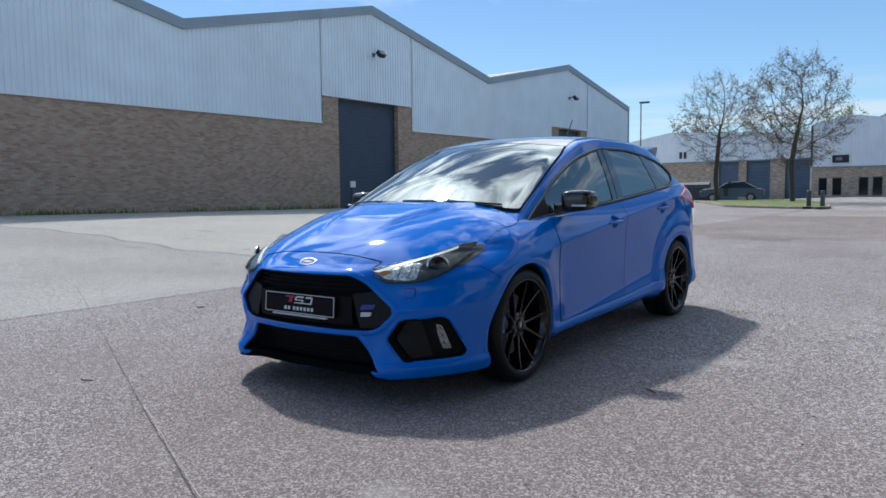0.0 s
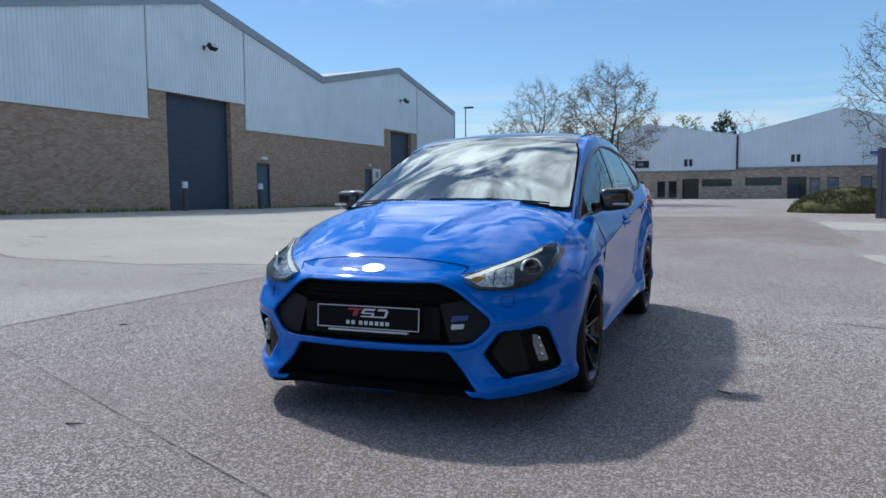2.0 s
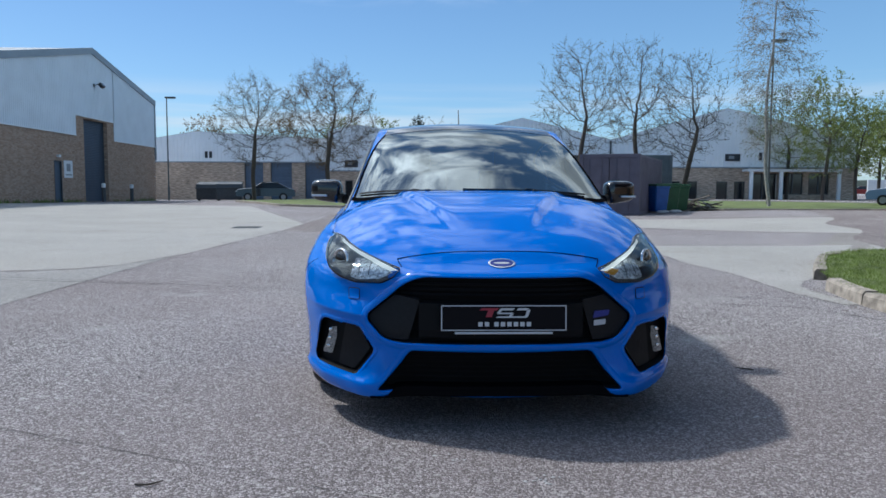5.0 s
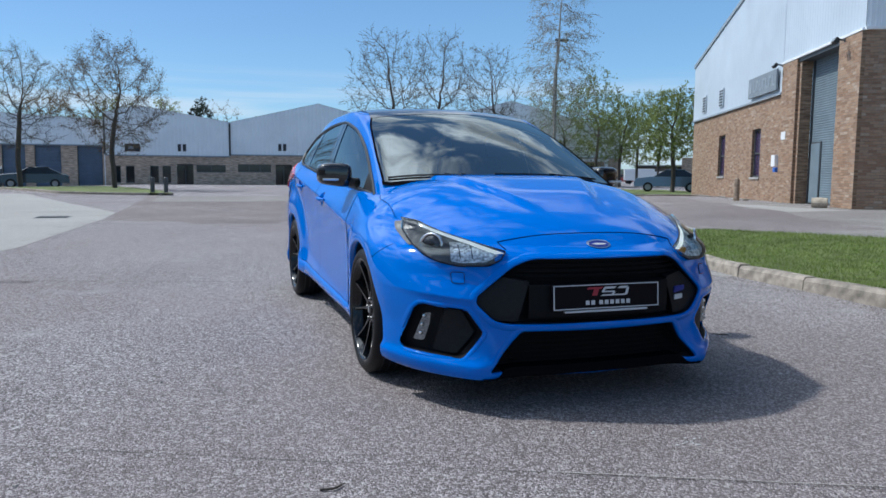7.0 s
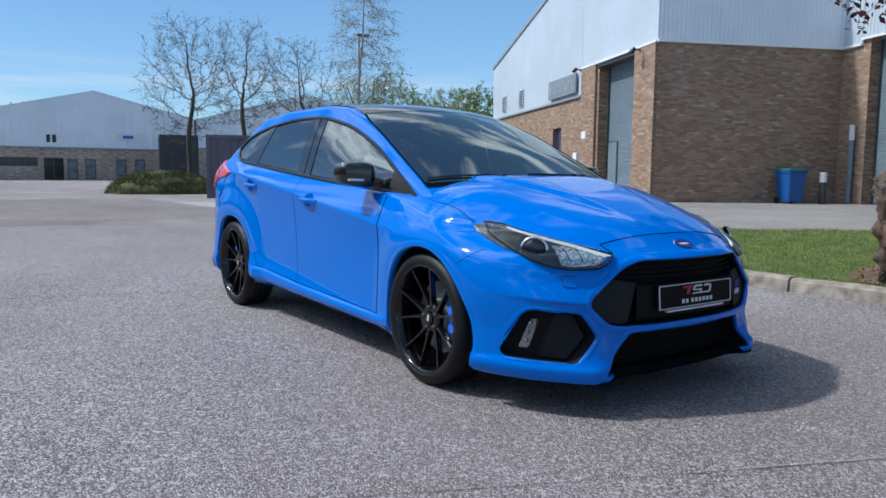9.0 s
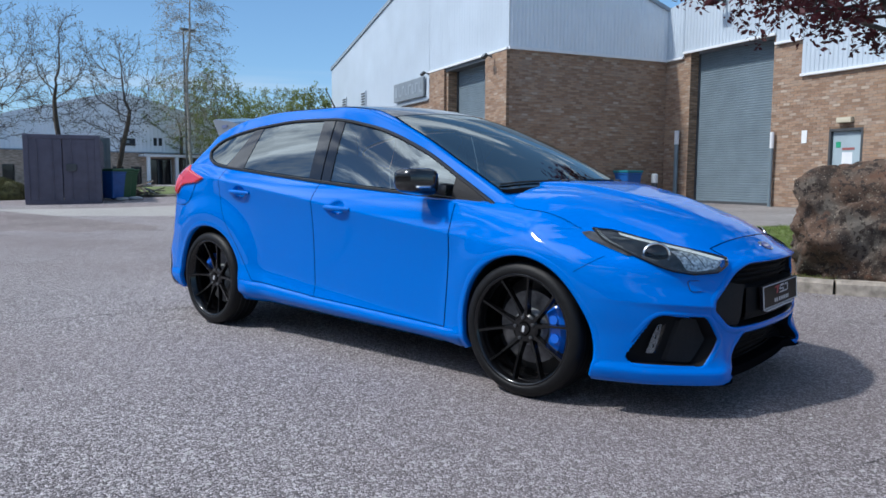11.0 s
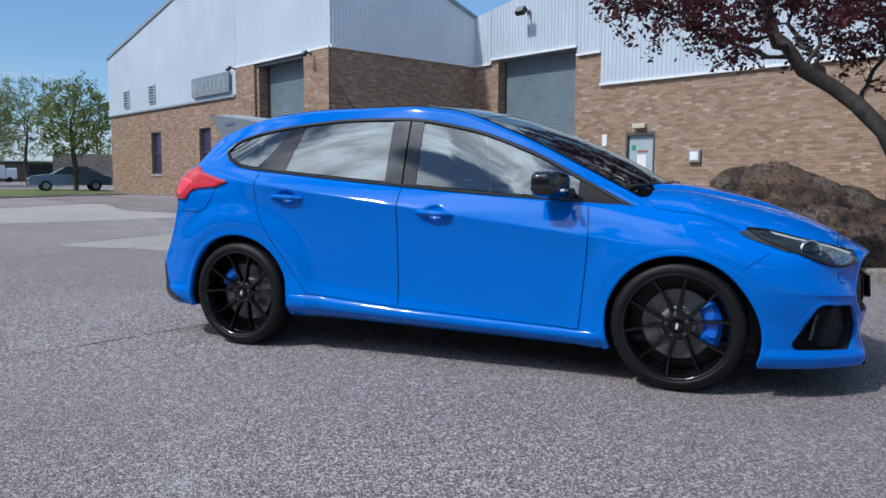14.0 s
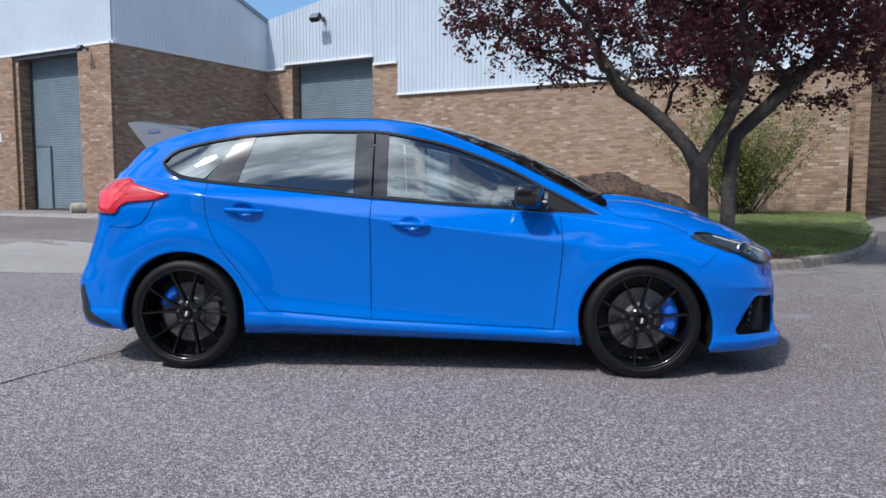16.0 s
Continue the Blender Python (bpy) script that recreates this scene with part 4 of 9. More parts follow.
for (a0, z0), (a1, z1) in (((-0.05, 9.95), (1.5, 10.2)), ((1.5, 10.2), (19.5, 6.82))):
    vs = [bm.verts.new(m_ea @ Vector(q)) for q in ((a0, -0.09, z0 - 0.10), (a1, -0.09, z1 - 0.10), (a1, -0.09, z1 + 0.05), (a0, -0.09, z0 + 0.05), (a0, 0.15, z0 - 0.10), (a1, 0.15, z1 - 0.10), (a1, 0.15, z1 + 0.05), (a0, 0.15, z0 + 0.05))]
    for f in ((0, 1, 2, 3), (7, 6, 5, 4), (0, 4, 5, 1), (3, 2, 6, 7), (0, 3, 7, 4), (1, 5, 6, 2)):
        bm.faces.new([vs[k] for k in f])
link("verge_trim", bm, M_FASCIA, east)
# face B: the brick return with a ribbed parapet
link("wall", wall_bm([(0.0, -0.3), (DE, -0.3), (DE, tpA), (0.0, tpA)], 0.3, m_eb), M_BRICK_E, east)
# paler sheet than faces A and C, to lift this face's shade
link("cladding", clad_bm(lambda a: 6.6 + (DE - a) * 0.35, lambda a: tpA, -0.03, DE, m_eb @ Matrix.Translation((0, -0.03, 0)), 0.14, 0.016), M_CLAD, east)
link("drip_flashing", box_bm((-0.05, -0.10, tpA - 0.03), (DE, 0.0, tpA + 0.05), 0, m_eb), M_WHITE, east)
bm = bmesh.new()
vs = [bm.verts.new(m_eb @ Vector(p)) for p in ((-0.05, -0.12, 6.6 + DE * 0.35), (DE, -0.12, 6.6), (DE, 0.2, 6.6), (-0.05, 0.2, 6.6 + DE * 0.35), (-0.05, -0.12, 6.72 + DE * 0.35), (DE, -0.12, 6.72), (DE, 0.2, 6.72), (-0.05, 0.2, 6.72 + DE * 0.35))]
for f in ((0, 1, 5, 4), (1, 2, 6, 5), (2, 3, 7, 6), (3, 0, 4, 7), (4, 5, 6, 7), (3, 2, 1, 0)):
    bm.faces.new([vs[k] for k in f])
link("verge_fascia", bm, M_FASCIA, east)
# face C: set-back front with the large shutter
btC, tpC, doorC = 3.92, 5.03, (1.45, 4.78)
wdC = (6.7, 7.68, 0.2, 2.34)
outC = [(-0.3, -0.3), (18.3, -0.3), (18.3, btC), (5.75, btC), (5.749, tpC - 0.12), (4.85, tpC - 0.119), (4.849, tpC + 0.15), (1.15, tpC + 0.15), (1.149, tpC), (-0.3, tpC)]
link("wall", wall_bm(outC, 0.34, m_ec, [(doorC[0], -0.3, doorC[1], tpC + 0.12), (wdC[0], -0.3, wdC[1], wdC[3])]), M_BRICK_E, east)
shutter(doorC[0], doorC[1], 0.2, tpC + 0.05, 0.4, m_ec, M_SHUTTER_G, east, 0.075)
gC = lerp_curve([(0.0, 6.62), (10.0, 8.4), (20.0, 6.6)])
for a0, a1, z in ((-0.3, 1.15, tpC), (1.15, 4.85, tpC + 0.15), (4.85, 5.75, tpC - 0.12), (5.75, 18.3, btC)):
    link("cladding", clad_bm(gC, lambda a, z=z: z - 0.04, a0, a1, m_ec @ Matrix.Translation((0, -0.03, 0)), 0.14, 0.018), M_CLAD_E, east)
    link("drip_flashing", box_bm((a0, -0.10, z - 0.09), (a1, 0.0, z - 0.02), 0, m_ec), M_WHITE, east)
dC = steel_door(wdC[0], wdC[1], 0.2, wdC[3], m_ec, east, M_DOOR_P)
link("door_notice", box_bm((7.05, 0.07, 1.35), (7.35, 0.078, 1.72), 0, m_ec), M_WHITE, dC)
link("door_notice", box_bm((7.05, 0.07, 1.78), (7.4, 0.078, 1.84), 0, m_ec), mat("notice_faded_red", (0.32, 0.10, 0.09), 0.6), dC)
link("door_notice", box_bm((6.86, 0.07, 1.85), (7.0, 0.078, 2.0), 0, m_ec), M_GREEN, dC)
link("bulkhead_lamp", box_bm((6.98, -0.14, 2.48), (7.4, 0.0, 2.62), 0.02, m_ec), mat("lamp_cream", (0.55, 0.5, 0.38), 0.4), east)
al = empty("alarm_box")
tagged(al, "grey alarm box on the brick wall", "box")
link("case", box_bm((8.8, -0.12, 1.47), (9.14, 0.0, 1.81), 0.02, m_ec), M_GREY, al)
link("cover", box_bm((8.85, -0.128, 1.53), (9.09, -0.12, 1.76), 0.004, m_ec), M_WHITE, al)
link("notice_plate", box_bm((5.85, -0.02, 2.0), (6.02, 0.0, 2.35), 0.003, m_ec), M_WHITE, east)
floodlight("floodlight", m_ec @ Matrix.Translation((2.9, -0.1, 6.45)) @ Matrix.Scale(0.8, 4), "dark floodlight on the ribbed cladding")
link("side_wall", wall_bm([(0.0, -0.3), (14, -0.3), (14, 6.6), (0.0, 6.6)], 0.3, Matrix(((ne.x, -ue.x, 0, (IE - ue * 18.4).x), (ne.y, -ue.y, 0, (IE - ue * 18.4).y), (0, 0, 1, 0), (0, 0, 0, 1)))), M_BRICK_E, east)
# plastic-sleeved pipe and white-topped posts by the big shutter
for a, h, r in ((1.05, 2.45, 0.07), (4.95, 2.2, 0.05)):
    p = m_ec @ Vector((a, -0.12, 0.15))
    gp = empty("guard_post", Matrix.Translation(p))
    tagged(gp, "grey steel guard post with a white sleeve beside the shutter", "post", "guard posts")
    link("post", lathe(bmesh.new(), [(0, 0), (r, 0), (r, h - 0.45), (0, h - 0.45)], 12), M_SHUTTER_G, gp)
    link("sleeve", lathe(bmesh.new(), [(r + 0.01, h - 0.46), (r + 0.01, h), (0, h)], 12), M_WHITE, gp)
pb = CE + ne * 5.1 - ue * 0.8
bollard(pb.x, pb.y, "dark bollard with a white cap by the brick wall", 0.10, 0.95, 0.3)


def wheelie_bin(x, y, yaw, body, lid, label, s=1.0):
    """A two-wheeled bin: tapered body, lid with handle rim, wheels."""
    b = empty("wheelie_bin", Matrix.Translation((x, y, ground_z(x, y))) @ pose(0, 0, 0, 0, 0, yaw))
    tagged(b, label, "bin", "wheelie bins")
    bm = bmesh.new()
    rings = []
    for z, w, d in ((0.06, 0.21, 0.23), (0.08, 0.23, 0.25), (0.88, 0.28, 0.34), (0.90, 0.30, 0.36), (0.95, 0.30, 0.36)):
        rings.append([bm.verts.new((sx * w * s, sy * d * s, z * s)) for sx, sy in ((-1, -0.9), (-0.9, -1), (0.9, -1), (1, -0.9), (1, 0.9), (0.9, 1), (-0.9, 1), (-1, 0.9))])
    for p, q in zip(rings, rings[1:]):
        for k in range(8):
            bm.faces.new((p[k], p[(k + 1) % 8], q[(k + 1) % 8], q[k]))
    bm.faces.new(rings[0][::-1])
    part("body", bm, body, b)
    bm = box_bm((-0.31 * s, -0.38 * s, 0.955 * s), (0.31 * s, 0.40 * s, 1.03 * s), 0.025)
    part("lid", bm, lid, b)
    for sx in (-1, 1):
        mm = Matrix.Translation((sx * 0.24 * s, 0.27 * s, 0.10 * s)) @ pose(0, 0, 0, 0, 90, 0)
        part("wheel", lathe(bmesh.new(), [(0, -0.03), (0.10 * s, -0.03), (0.10 * s, 0.03), (0, 0.03)], 14, mm), M_BLACK, b)
    part("print_bar", box_bm((0.04 * s, -0.345 * s, 0.66 * s), (0.16 * s, -0.33 * s, 0.70 * s), 0, pose(0, 0, 0, -4)), M_WHITE, b)
    return b


bp = CE + ne * 4.05 - ue * 0.75
wheelie_bin(bp.x, bp.y, 65 - 90, M_BIN_B, M_TEAL, "blue plastic wheelie bin with a teal lid by the brick wall", 1.02)
# things at the foot of face A
for a, off, h, r, lb in ((7.2, -1.1, 0.85, 0.11, "short worn concrete bollard before the brick wall"),):
    p = m_ea @ Vector((a, off, 0))
    bb = lathe(bmesh.new(), [(0, 0), (r, 0), (r, h * 0.8), (r * 0.7, h * 0.95), (0, h)], 14, Matrix.Translation((p.x, p.y, ground_z(p.x, p.y))))
    tagged(link("concrete_bollard", bb, mat("bollard_concrete", (0.30, 0.23, 0.17), 0.9, noise_scale=9, vary=0.3, bump=0.4), smooth=False), lb, "bollard")
p = m_ea @ Vector((1.0, -0.55, 0))
mm = Matrix.Translation((p.x, p.y, ground_z(p.x, p.y) + 0.14)) @ pose(0, 0, 0, 90, 0, 40)
tagged(link("stone_drum", lathe(bmesh.new(), [(0, -0.2), (0.14, -0.2), (0.155, 0), (0.14, 0.2), (0, 0.2)], 16, mm), mat("drum_stone", (0.38, 0.33, 0.26), 0.9, noise_scale=8, vary=0.3)), "pale stone drum lying by the shutter", "stone")
bx = empty("meter_box")
tagged(bx, "white and blue service boxes on the brick wall", "box")
link("case", box_bm((5.98, -0.22, 1.45), (6.35, -0.0, 1.85), 0.015, m_ea), M_WHITE, bx)
link("case", box_bm((5.95, -0.2, 1.25), (6.2, -0.0, 1.42), 0.015, m_ea), M_BLUEP, bx)
link("notice_plate", box_bm((5.35, -0.125, 2.35), (5.75, -0.10, 2.62), 0.004, m_ea), M_WHITE, east)
rr = random.Random(9)
for i in range(14):
    p = m_ea @ Vector((rr.uniform(6.5, 17), -rr.uniform(0.2, 0.9), 0))
    bm = bmesh.new()
    bmesh.ops.create_icosphere(bm, subdivisions=1, radius=rr.uniform(0.04, 0.12))
    for v in bm.verts:
        v.co = Vector((v.co.x * 1.6, v.co.y, v.co.z * 0.5)) * rr.uniform(0.7, 1.2) + Vector((p.x, p.y, ground_z(p.x, p.y) + 0.02))
    tagged(link("rubble", bm, M_CONC), "piece of pale rubble by the wall", "rubble", "rubble along the wall")

# the unit's set-back end beyond the lawn
m_ed = m_ec @ Matrix.Translation((0, 4.2, 0))
link("wall", wall_bm([(16.5, -0.3), (34.0, -0.3), (34.0, 5.2), (16.5, 5.2)], 0.3, m_ed), M_BRICK_E, east)
link("cladding", clad_bm(lambda a: 7.4, lambda a: 5.15, 16.5, 34.0, m_ed @ Matrix.Translation((0, -0.03, 0)), 0.2, 0.03), M_CLAD_E, east)
steel_door(20.4, 21.4, 0.15, 2.25, m_ed @ Matrix.Translation((0, -0.02, 0)), east, M_DOOR_P)


# ---- the blue hatchback ----
def paint(name, base, metal=0.35, rough=0.3):
    m = mat(name, base, rough, metal=metal, coat=1.0, noise_scale=900.0, vary=0.06)
    return m


def see_through(name, tint, ior=1.5, rough=0.0, gloss=(0.93, 1.0, 0.98)):
    """A thin pane: tinted passage of light, with mirror gloss that grows at a slant."""
    m = bpy.data.materials.new(name)
    m.use_nodes = True
    nt = m.node_tree
    nt.nodes.remove(nt.nodes["Principled BSDF"])
    out = next(n for n in nt.nodes if n.bl_idname == "ShaderNodeOutputMaterial")
    t = nt.nodes.new("ShaderNodeBsdfTransparent")
    t.inputs[0].default_value = (*tint, 1)
    g = nt.nodes.new("ShaderNodeBsdfGlossy")
    g.inputs["Roughness"].default_value = rough
    g.inputs["Color"].default_value = (*gloss, 1)
    f = nt.nodes.new("ShaderNodeFresnel")
    f.inputs[0].default_value = ior
    mx = nt.nodes.new("ShaderNodeMixShader")
    nt.links.new(f.outputs[0], mx.inputs[0])
    nt.links.new(t.outputs[0], mx.inputs[1])
    nt.links.new(g.outputs[0], mx.inputs[2])
    nt.links.new(mx.outputs[0], out.inputs[0])
    return m


M_PAINT = paint("car_paint_bright_blue", (0.0, 0.135, 0.57), 0.0, 0.42)
for inp, val in (("Coat IOR", 1.40), ("Coat Roughness", 0.05), ("Specular IOR Level", 0.0)):
    node_of(M_PAINT, "ShaderNodeBsdfPrincipled").inputs[inp].default_value = val
M_GLOSSK = mat("gloss_black", (0.008, 0.008, 0.009), 0.12, coat=0.6)
M_SATIN = mat("satin_black", (0.014, 0.014, 0.015), 0.38, noise_scale=60, vary=0.15)
M_FRIT = mat("screen_edge_black", (0.006, 0.006, 0.007), 0.8, spec=0.0)
M_GRILLE = mat("grille_black", (0.006, 0.006, 0.007), 0.7, spec=0.15)
M_FACET = mat("lamp_facets", (0.80, 0.81, 0.82), 0.25, metal=0.35, noise_scale=70, vary=0.75, bump=0.6, bump_scale=60)
M_FOG = mat("fog_reflector", (0.34, 0.35, 0.36), 0.3, metal=0.6, noise_scale=160, vary=0.6)
M_PILLAR = mat("pillar_gloss_black", (0.008, 0.008, 0.009), 0.08, spec=0.5, coat=0.4)
M_CHEEK = mat("cheek_textured_black", (0.009, 0.009, 0.0105), 0.6, spec=0.25, noise_scale=80, vary=0.2)
M_SAIL = mat("sail_matt_black", (0.016, 0.016, 0.018), 0.6, spec=0.25, noise_scale=60, vary=0.15)
M_RUBBER = mat("tyre_rubber", (0.006, 0.006, 0.0065), 0.5, spec=0.25, noise_scale=25, vary=0.25, bump=0.2, bump_scale=120)
M_RIM = mat("rim_gloss_black", (0.004, 0.004, 0.0045), 0.13, spec=0.5)
M_DISC = mat("brake_disc_steel", (0.16, 0.16, 0.165), 0.4, metal=0.8, noise_scale=40, vary=0.2)
M_CALIPER = mat("caliper_blue", (0.006, 0.12, 0.60), 0.3, coat=0.5)
M_CHROME = mat("chrome", (0.75, 0.76, 0.78), 0.12, metal=1.0)
M_REFL = mat("lamp_reflector", (0.72, 0.74, 0.76), 0.28, metal=0.6)
M_LAMPK = mat("lamp_housing_dark", (0.045, 0.048, 0.053), 0.3, coat=0.2, noise_scale=40, vary=0.4)
# unlit strip: faint glow added in place of daylight on its lens
M_LED = mat("led_strip_white_glow", (0.92, 0.94, 0.86), 0.3, emit=0.35)
M_AMBER = mat("lamp_amber", (0.55, 0.26, 0.04), 0.25)
M_TAIL = mat("tail_lamp_red", (0.55, 0.010, 0.016), 0.12, coat=0.8)
M_TAIL2 = mat("tail_lens_bright", (0.75, 0.05, 0.06), 0.1, coat=0.6)
M_SPMARK = mat("spoiler_mark_blue_grey", (0.10, 0.12, 0.22), 0.4)
M_SCREEN = see_through("windscreen_glass", (0.30, 0.34, 0.35), 3.1)
M_SIDEG = see_through("side_glass", (0.45, 0.51, 0.52), 2.5)
M_PRIVACY = see_through("privacy_glass", (0.05, 0.055, 0.06), 2.5)
M_COVER = see_through("lamp_cover", (0.93, 0.94, 0.95), 1.45)
M_CABIN = mat("cabin_black_trim", (0.02, 0.02, 0.021), 0.7, noise_scale=30, vary=0.2)
M_SEAT = mat("seat_cloth_grey", (0.04, 0.04, 0.043), 0.85, noise_scale=40, vary=0.25)
M_SPOIL = mat("spoiler_satin_grey", (0.20, 0.21, 0.225), 0.35, metal=0.3)
M_PLATE = mat("plate_black", (0.008, 0.007, 0.009), 0.3, spec=0.06)
M_LOGO_R = mat("print_red", (0.30, 0.01, 0.03), 0.4)
M_SILVERP = mat("print_silver", (0.55, 0.55, 0.57), 0.4)
M_BADGEB = mat("badge_blue", (0.015, 0.03, 0.22), 0.3)

car = empty("car")
tagged(car, "bright blue five-door hatchback with black wheels and black roof, parked", "car")

HUB_F, HUB_R, HUB_Z, TYRE_R = 1.287, -1.277, 0.318, 0.318
nose_f = smooth_curve([(0.10, 2.10), (0.16, 2.11), (0.24, 2.125), (0.34, 2.162), (0.42, 2.176), (0.55, 2.165), (0.62, 2.15), (0.67, 2.125), (0.71, 2.08), (0.75, 2.03)])
tail_f = smooth_curve([(0.15, -2.05), (0.27, -2.085), (0.47, -2.108), (0.60, -2.05), (0.74, -1.995), (0.86, -1.965), (0.95, -1.965), (1.0, -1.955), (1.05, -1.92), (1.10, -1.865), (1.15, -1.83)])
nose_d = smooth_curve([(0.3, 0.60), (0.55, 0.60), (0.82, 0.76)])
TAIL_D = 0.34
nose_p = smooth_curve([(0.15, 2.8), (0.35, 2.5), (0.52, 2.28), (0.62, 2.12), (0.8, 2.02)])
sh_z = smooth_curve([(-1.9, 1.10), (-1.6, 1.098), (-1.135, 1.062), (-0.23, 0.976), (0.80, 0.896), (1.06, 0.862), (1.35, 0.826), (1.5, 0.803), (1.73, 0.755), (1.9, 0.715), (2.02, 0.70), (2.12, 0.70)])
side_w = smooth_curve([(-1.9, 0.842), (-1.6, 0.860), (-1.28, 0.868), (-0.8, 0.858), (0.0, 0.852), (0.7, 0.855), (1.28, 0.868), (1.55, 0.868), (2.2, 0.862)])
low_z = smooth_curve([(-2.1, 0.25), (-1.7, 0.225), (-0.92, 0.218), (0.0, 0.20), (0.92, 0.178), (1.5, 0.150), (1.9, 0.150), (2.2, 0.150)])
prof = smooth_curve([(0.0, 0.945), (0.03, 0.968), (0.10, 0.982), (0.15, 0.968), (0.30, 0.965), (0.52, 0.988), (0.70, 1.0), (0.78, 0.998), (0.85, 0.984), (0.92, 0.963), (0.97, 0.937), (1.0, 0.913)])
hood_c = smooth_curve([(-1.9, 1.09), (-0.2, 0.975), (0.4, 0.93), (0.7, 0.945), (0.9, 0.968), (1.08, 0.988), (1.21, 0.983), (1.53, 0.924), (1.85, 0.832), (1.95, 0.79), (2.03, 0.748), (2.075, 0.715), (2.10, 0.70)])


hood_p = smooth_curve([(0.9, 4.2), (1.3, 4.3), (1.7, 3.2), (2.1, 2.4)])


def shoulder_line(f):
    """Height of the sharp crease that runs under the door pulls."""
    return 0.845 - 0.126 * f


def door_section(f, z):
    """Half width over the doors: a slope above the shoulder crease, a hollow flank below it, a flick out over the sill."""
    lo, hi, zc = low_z(f), sh_z(f), shoulder_line(f)
    if z > zc:
        q = (z - zc) / max(0.02, hi - zc)
        off = -0.074 * (0.78 * q + 0.22 * q * q)
    else:
        off = -0.034 * (1 - math.exp(-(zc - z) / 0.20))
    off += 0.27 * min(0.08, 0.012 * math.log1p(math.exp((0.345 - 0.10 * f - z) / 0.012)))
    off -= 0.055 * (1 - sstep((z - lo) / 0.06))
    return side_w(f) + off


def half_w(f, z):
    lo, hi = low_z(f), sh_z(f)
    k = sstep((1.12 - f) / 0.36) * sstep((f + 1.50) / 0.45)
    plain = side_w(f) * prof((z - lo) / (hi - lo)) if k < 1 else 0.0
    return plain * (1 - k) + (door_section(f, z) * k if k > 0 else 0.0)


def flare(f, z):
    """Blistered wings: a band round each wheel that stands proud and falls away in a hollow above."""
    out = 0.0
    for hub, amount, r0, r1 in ((HUB_F, 0.017, 0.38, 0.55), (HUB_R, 0.032, 0.43, 0.59)):
        r = math.hypot(f - hub, z - HUB_Z)
        out += amount * (1 - sstep((r - r0) / (r1 - r0)))
    return out


def nose_w(q, z):
    """Half width that the nose's curve starts from; q runs from 0 where the nose begins to 1 at its tip."""
    w1 = half_w(1.6, z)
    w0 = half_w(min(1.75, nose_f(z) - nose_d(z)), z)
    return w1 + (w0 - w1) * (1 - sstep(q / 0.4)) * sstep((z - 0.50) / 0.1)


PULLS = ((-0.92, 0.907), (0.018, 0.834))


def pull_dent(f, z):
    """Depth of the finger hollows behind the door pulls."""
    out = 0.0
    for f0, z0 in PULLS:
        r = math.hypot((f - f0) / 0.062, (z - z0 - 0.004) / 0.040)
        if r < 1:
            out = 0.024 * (1 - r ** 2.6)
    return out


def side_x(f, z, deep=1.0):
    """Half width of the body at length f and height z, with the rounded nose and tail."""
    w = half_w(min(max(f, -1.75), 1.75), z)
    a, b = nose_f(z) - nose_d(z), tail_f(z) + TAIL_D
    if f > a:
        q = min(1.0, (f - a) / nose_d(z))
        w = nose_w(q, z) * max(0.0, 1 - q ** nose_p(z)) ** (1 / nose_p(z))
    elif f < b:
        q = min(1.0, (b - f) / TAIL_D)
        w = half_w(-1.7, z) * (max(0.0, 1 - q ** 2.4)) ** (1 / 2.4)
    return w + flare(f, z) - deep * pull_dent(f, z)


def ledge(x, z):
    """Relief of the bumper corner: a sharp ridge above the fog lamp, a hollow over it, a jutting foot under it."""
    ax = abs(x)
    dz = z - (0.480 + 0.10 * max(0.0, ax - 0.58))
    out = 0.018 * math.exp(-dz / 0.030 if dz > 0 else dz / 0.014) - 0.014 * math.exp(-((dz - 0.075) / 0.036) ** 2)
    out *= sstep((ax - 0.50) / 0.12)
    blade = 0.080 * math.exp(-((ax - 0.52) / (0.09 if ax < 0.52 else 0.16)) ** 2) * (1 - sstep((z - 0.17) / 0.20))
    return out + blade + 0.016 * sstep((0.226 - z) / 0.025) * sstep((ax - 0.50) / 0.08)


def beak(x, z):
    """The upper lip of the grille juts out under the bonnet's edge."""
    return 0.045 * math.exp(-((z - 0.645) / (0.040 if z > 0.645 else 0.09)) ** 2) * (1 - sstep((abs(x) - 0.26) / 0.24))


def front_f(x, z):
    """How far forward the nose stands at half width x and height z."""
    w = half_w(1.6, z)
    q = min(0.999, abs(x) / w)
    return nose_f(z) - nose_d(z) + nose_d(z) * (1 - q ** nose_p(z)) ** (1 / nose_p(z)) + ledge(x, z) * (1 - q ** 6) + beak(x, z)


def hood_z(x, f):
    zs = sh_z(min(f, 2.12))
    xs = max(0.02, side_x(f, zs - 0.001))
    t = min(1.0, abs(x) / xs)
    zc = hood_c(f)
    z = zs + (zc - zs) * (1 - t ** hood_p(f))
    crest = 0.19 + 0.38 * (1.78 - f)
    z += 0.017 * (1 - sstep((abs(x) - crest) / 0.045 + 0.5)) * sstep((1.92 - f) / 0.35) * sstep((f - 0.9) / 0.2)
    return z


def in_poly(poly, a, b):
    inside = False
    n = len(poly)
    for i in range(n):
        (x0, y0), (x1, y1) = poly[i], poly[(i + 1) % n]
        if (y0 > b) != (y1 > b) and a < x0 + (x1 - x0) * (b - y0) / (y1 - y0):
            inside = not inside
    return inside


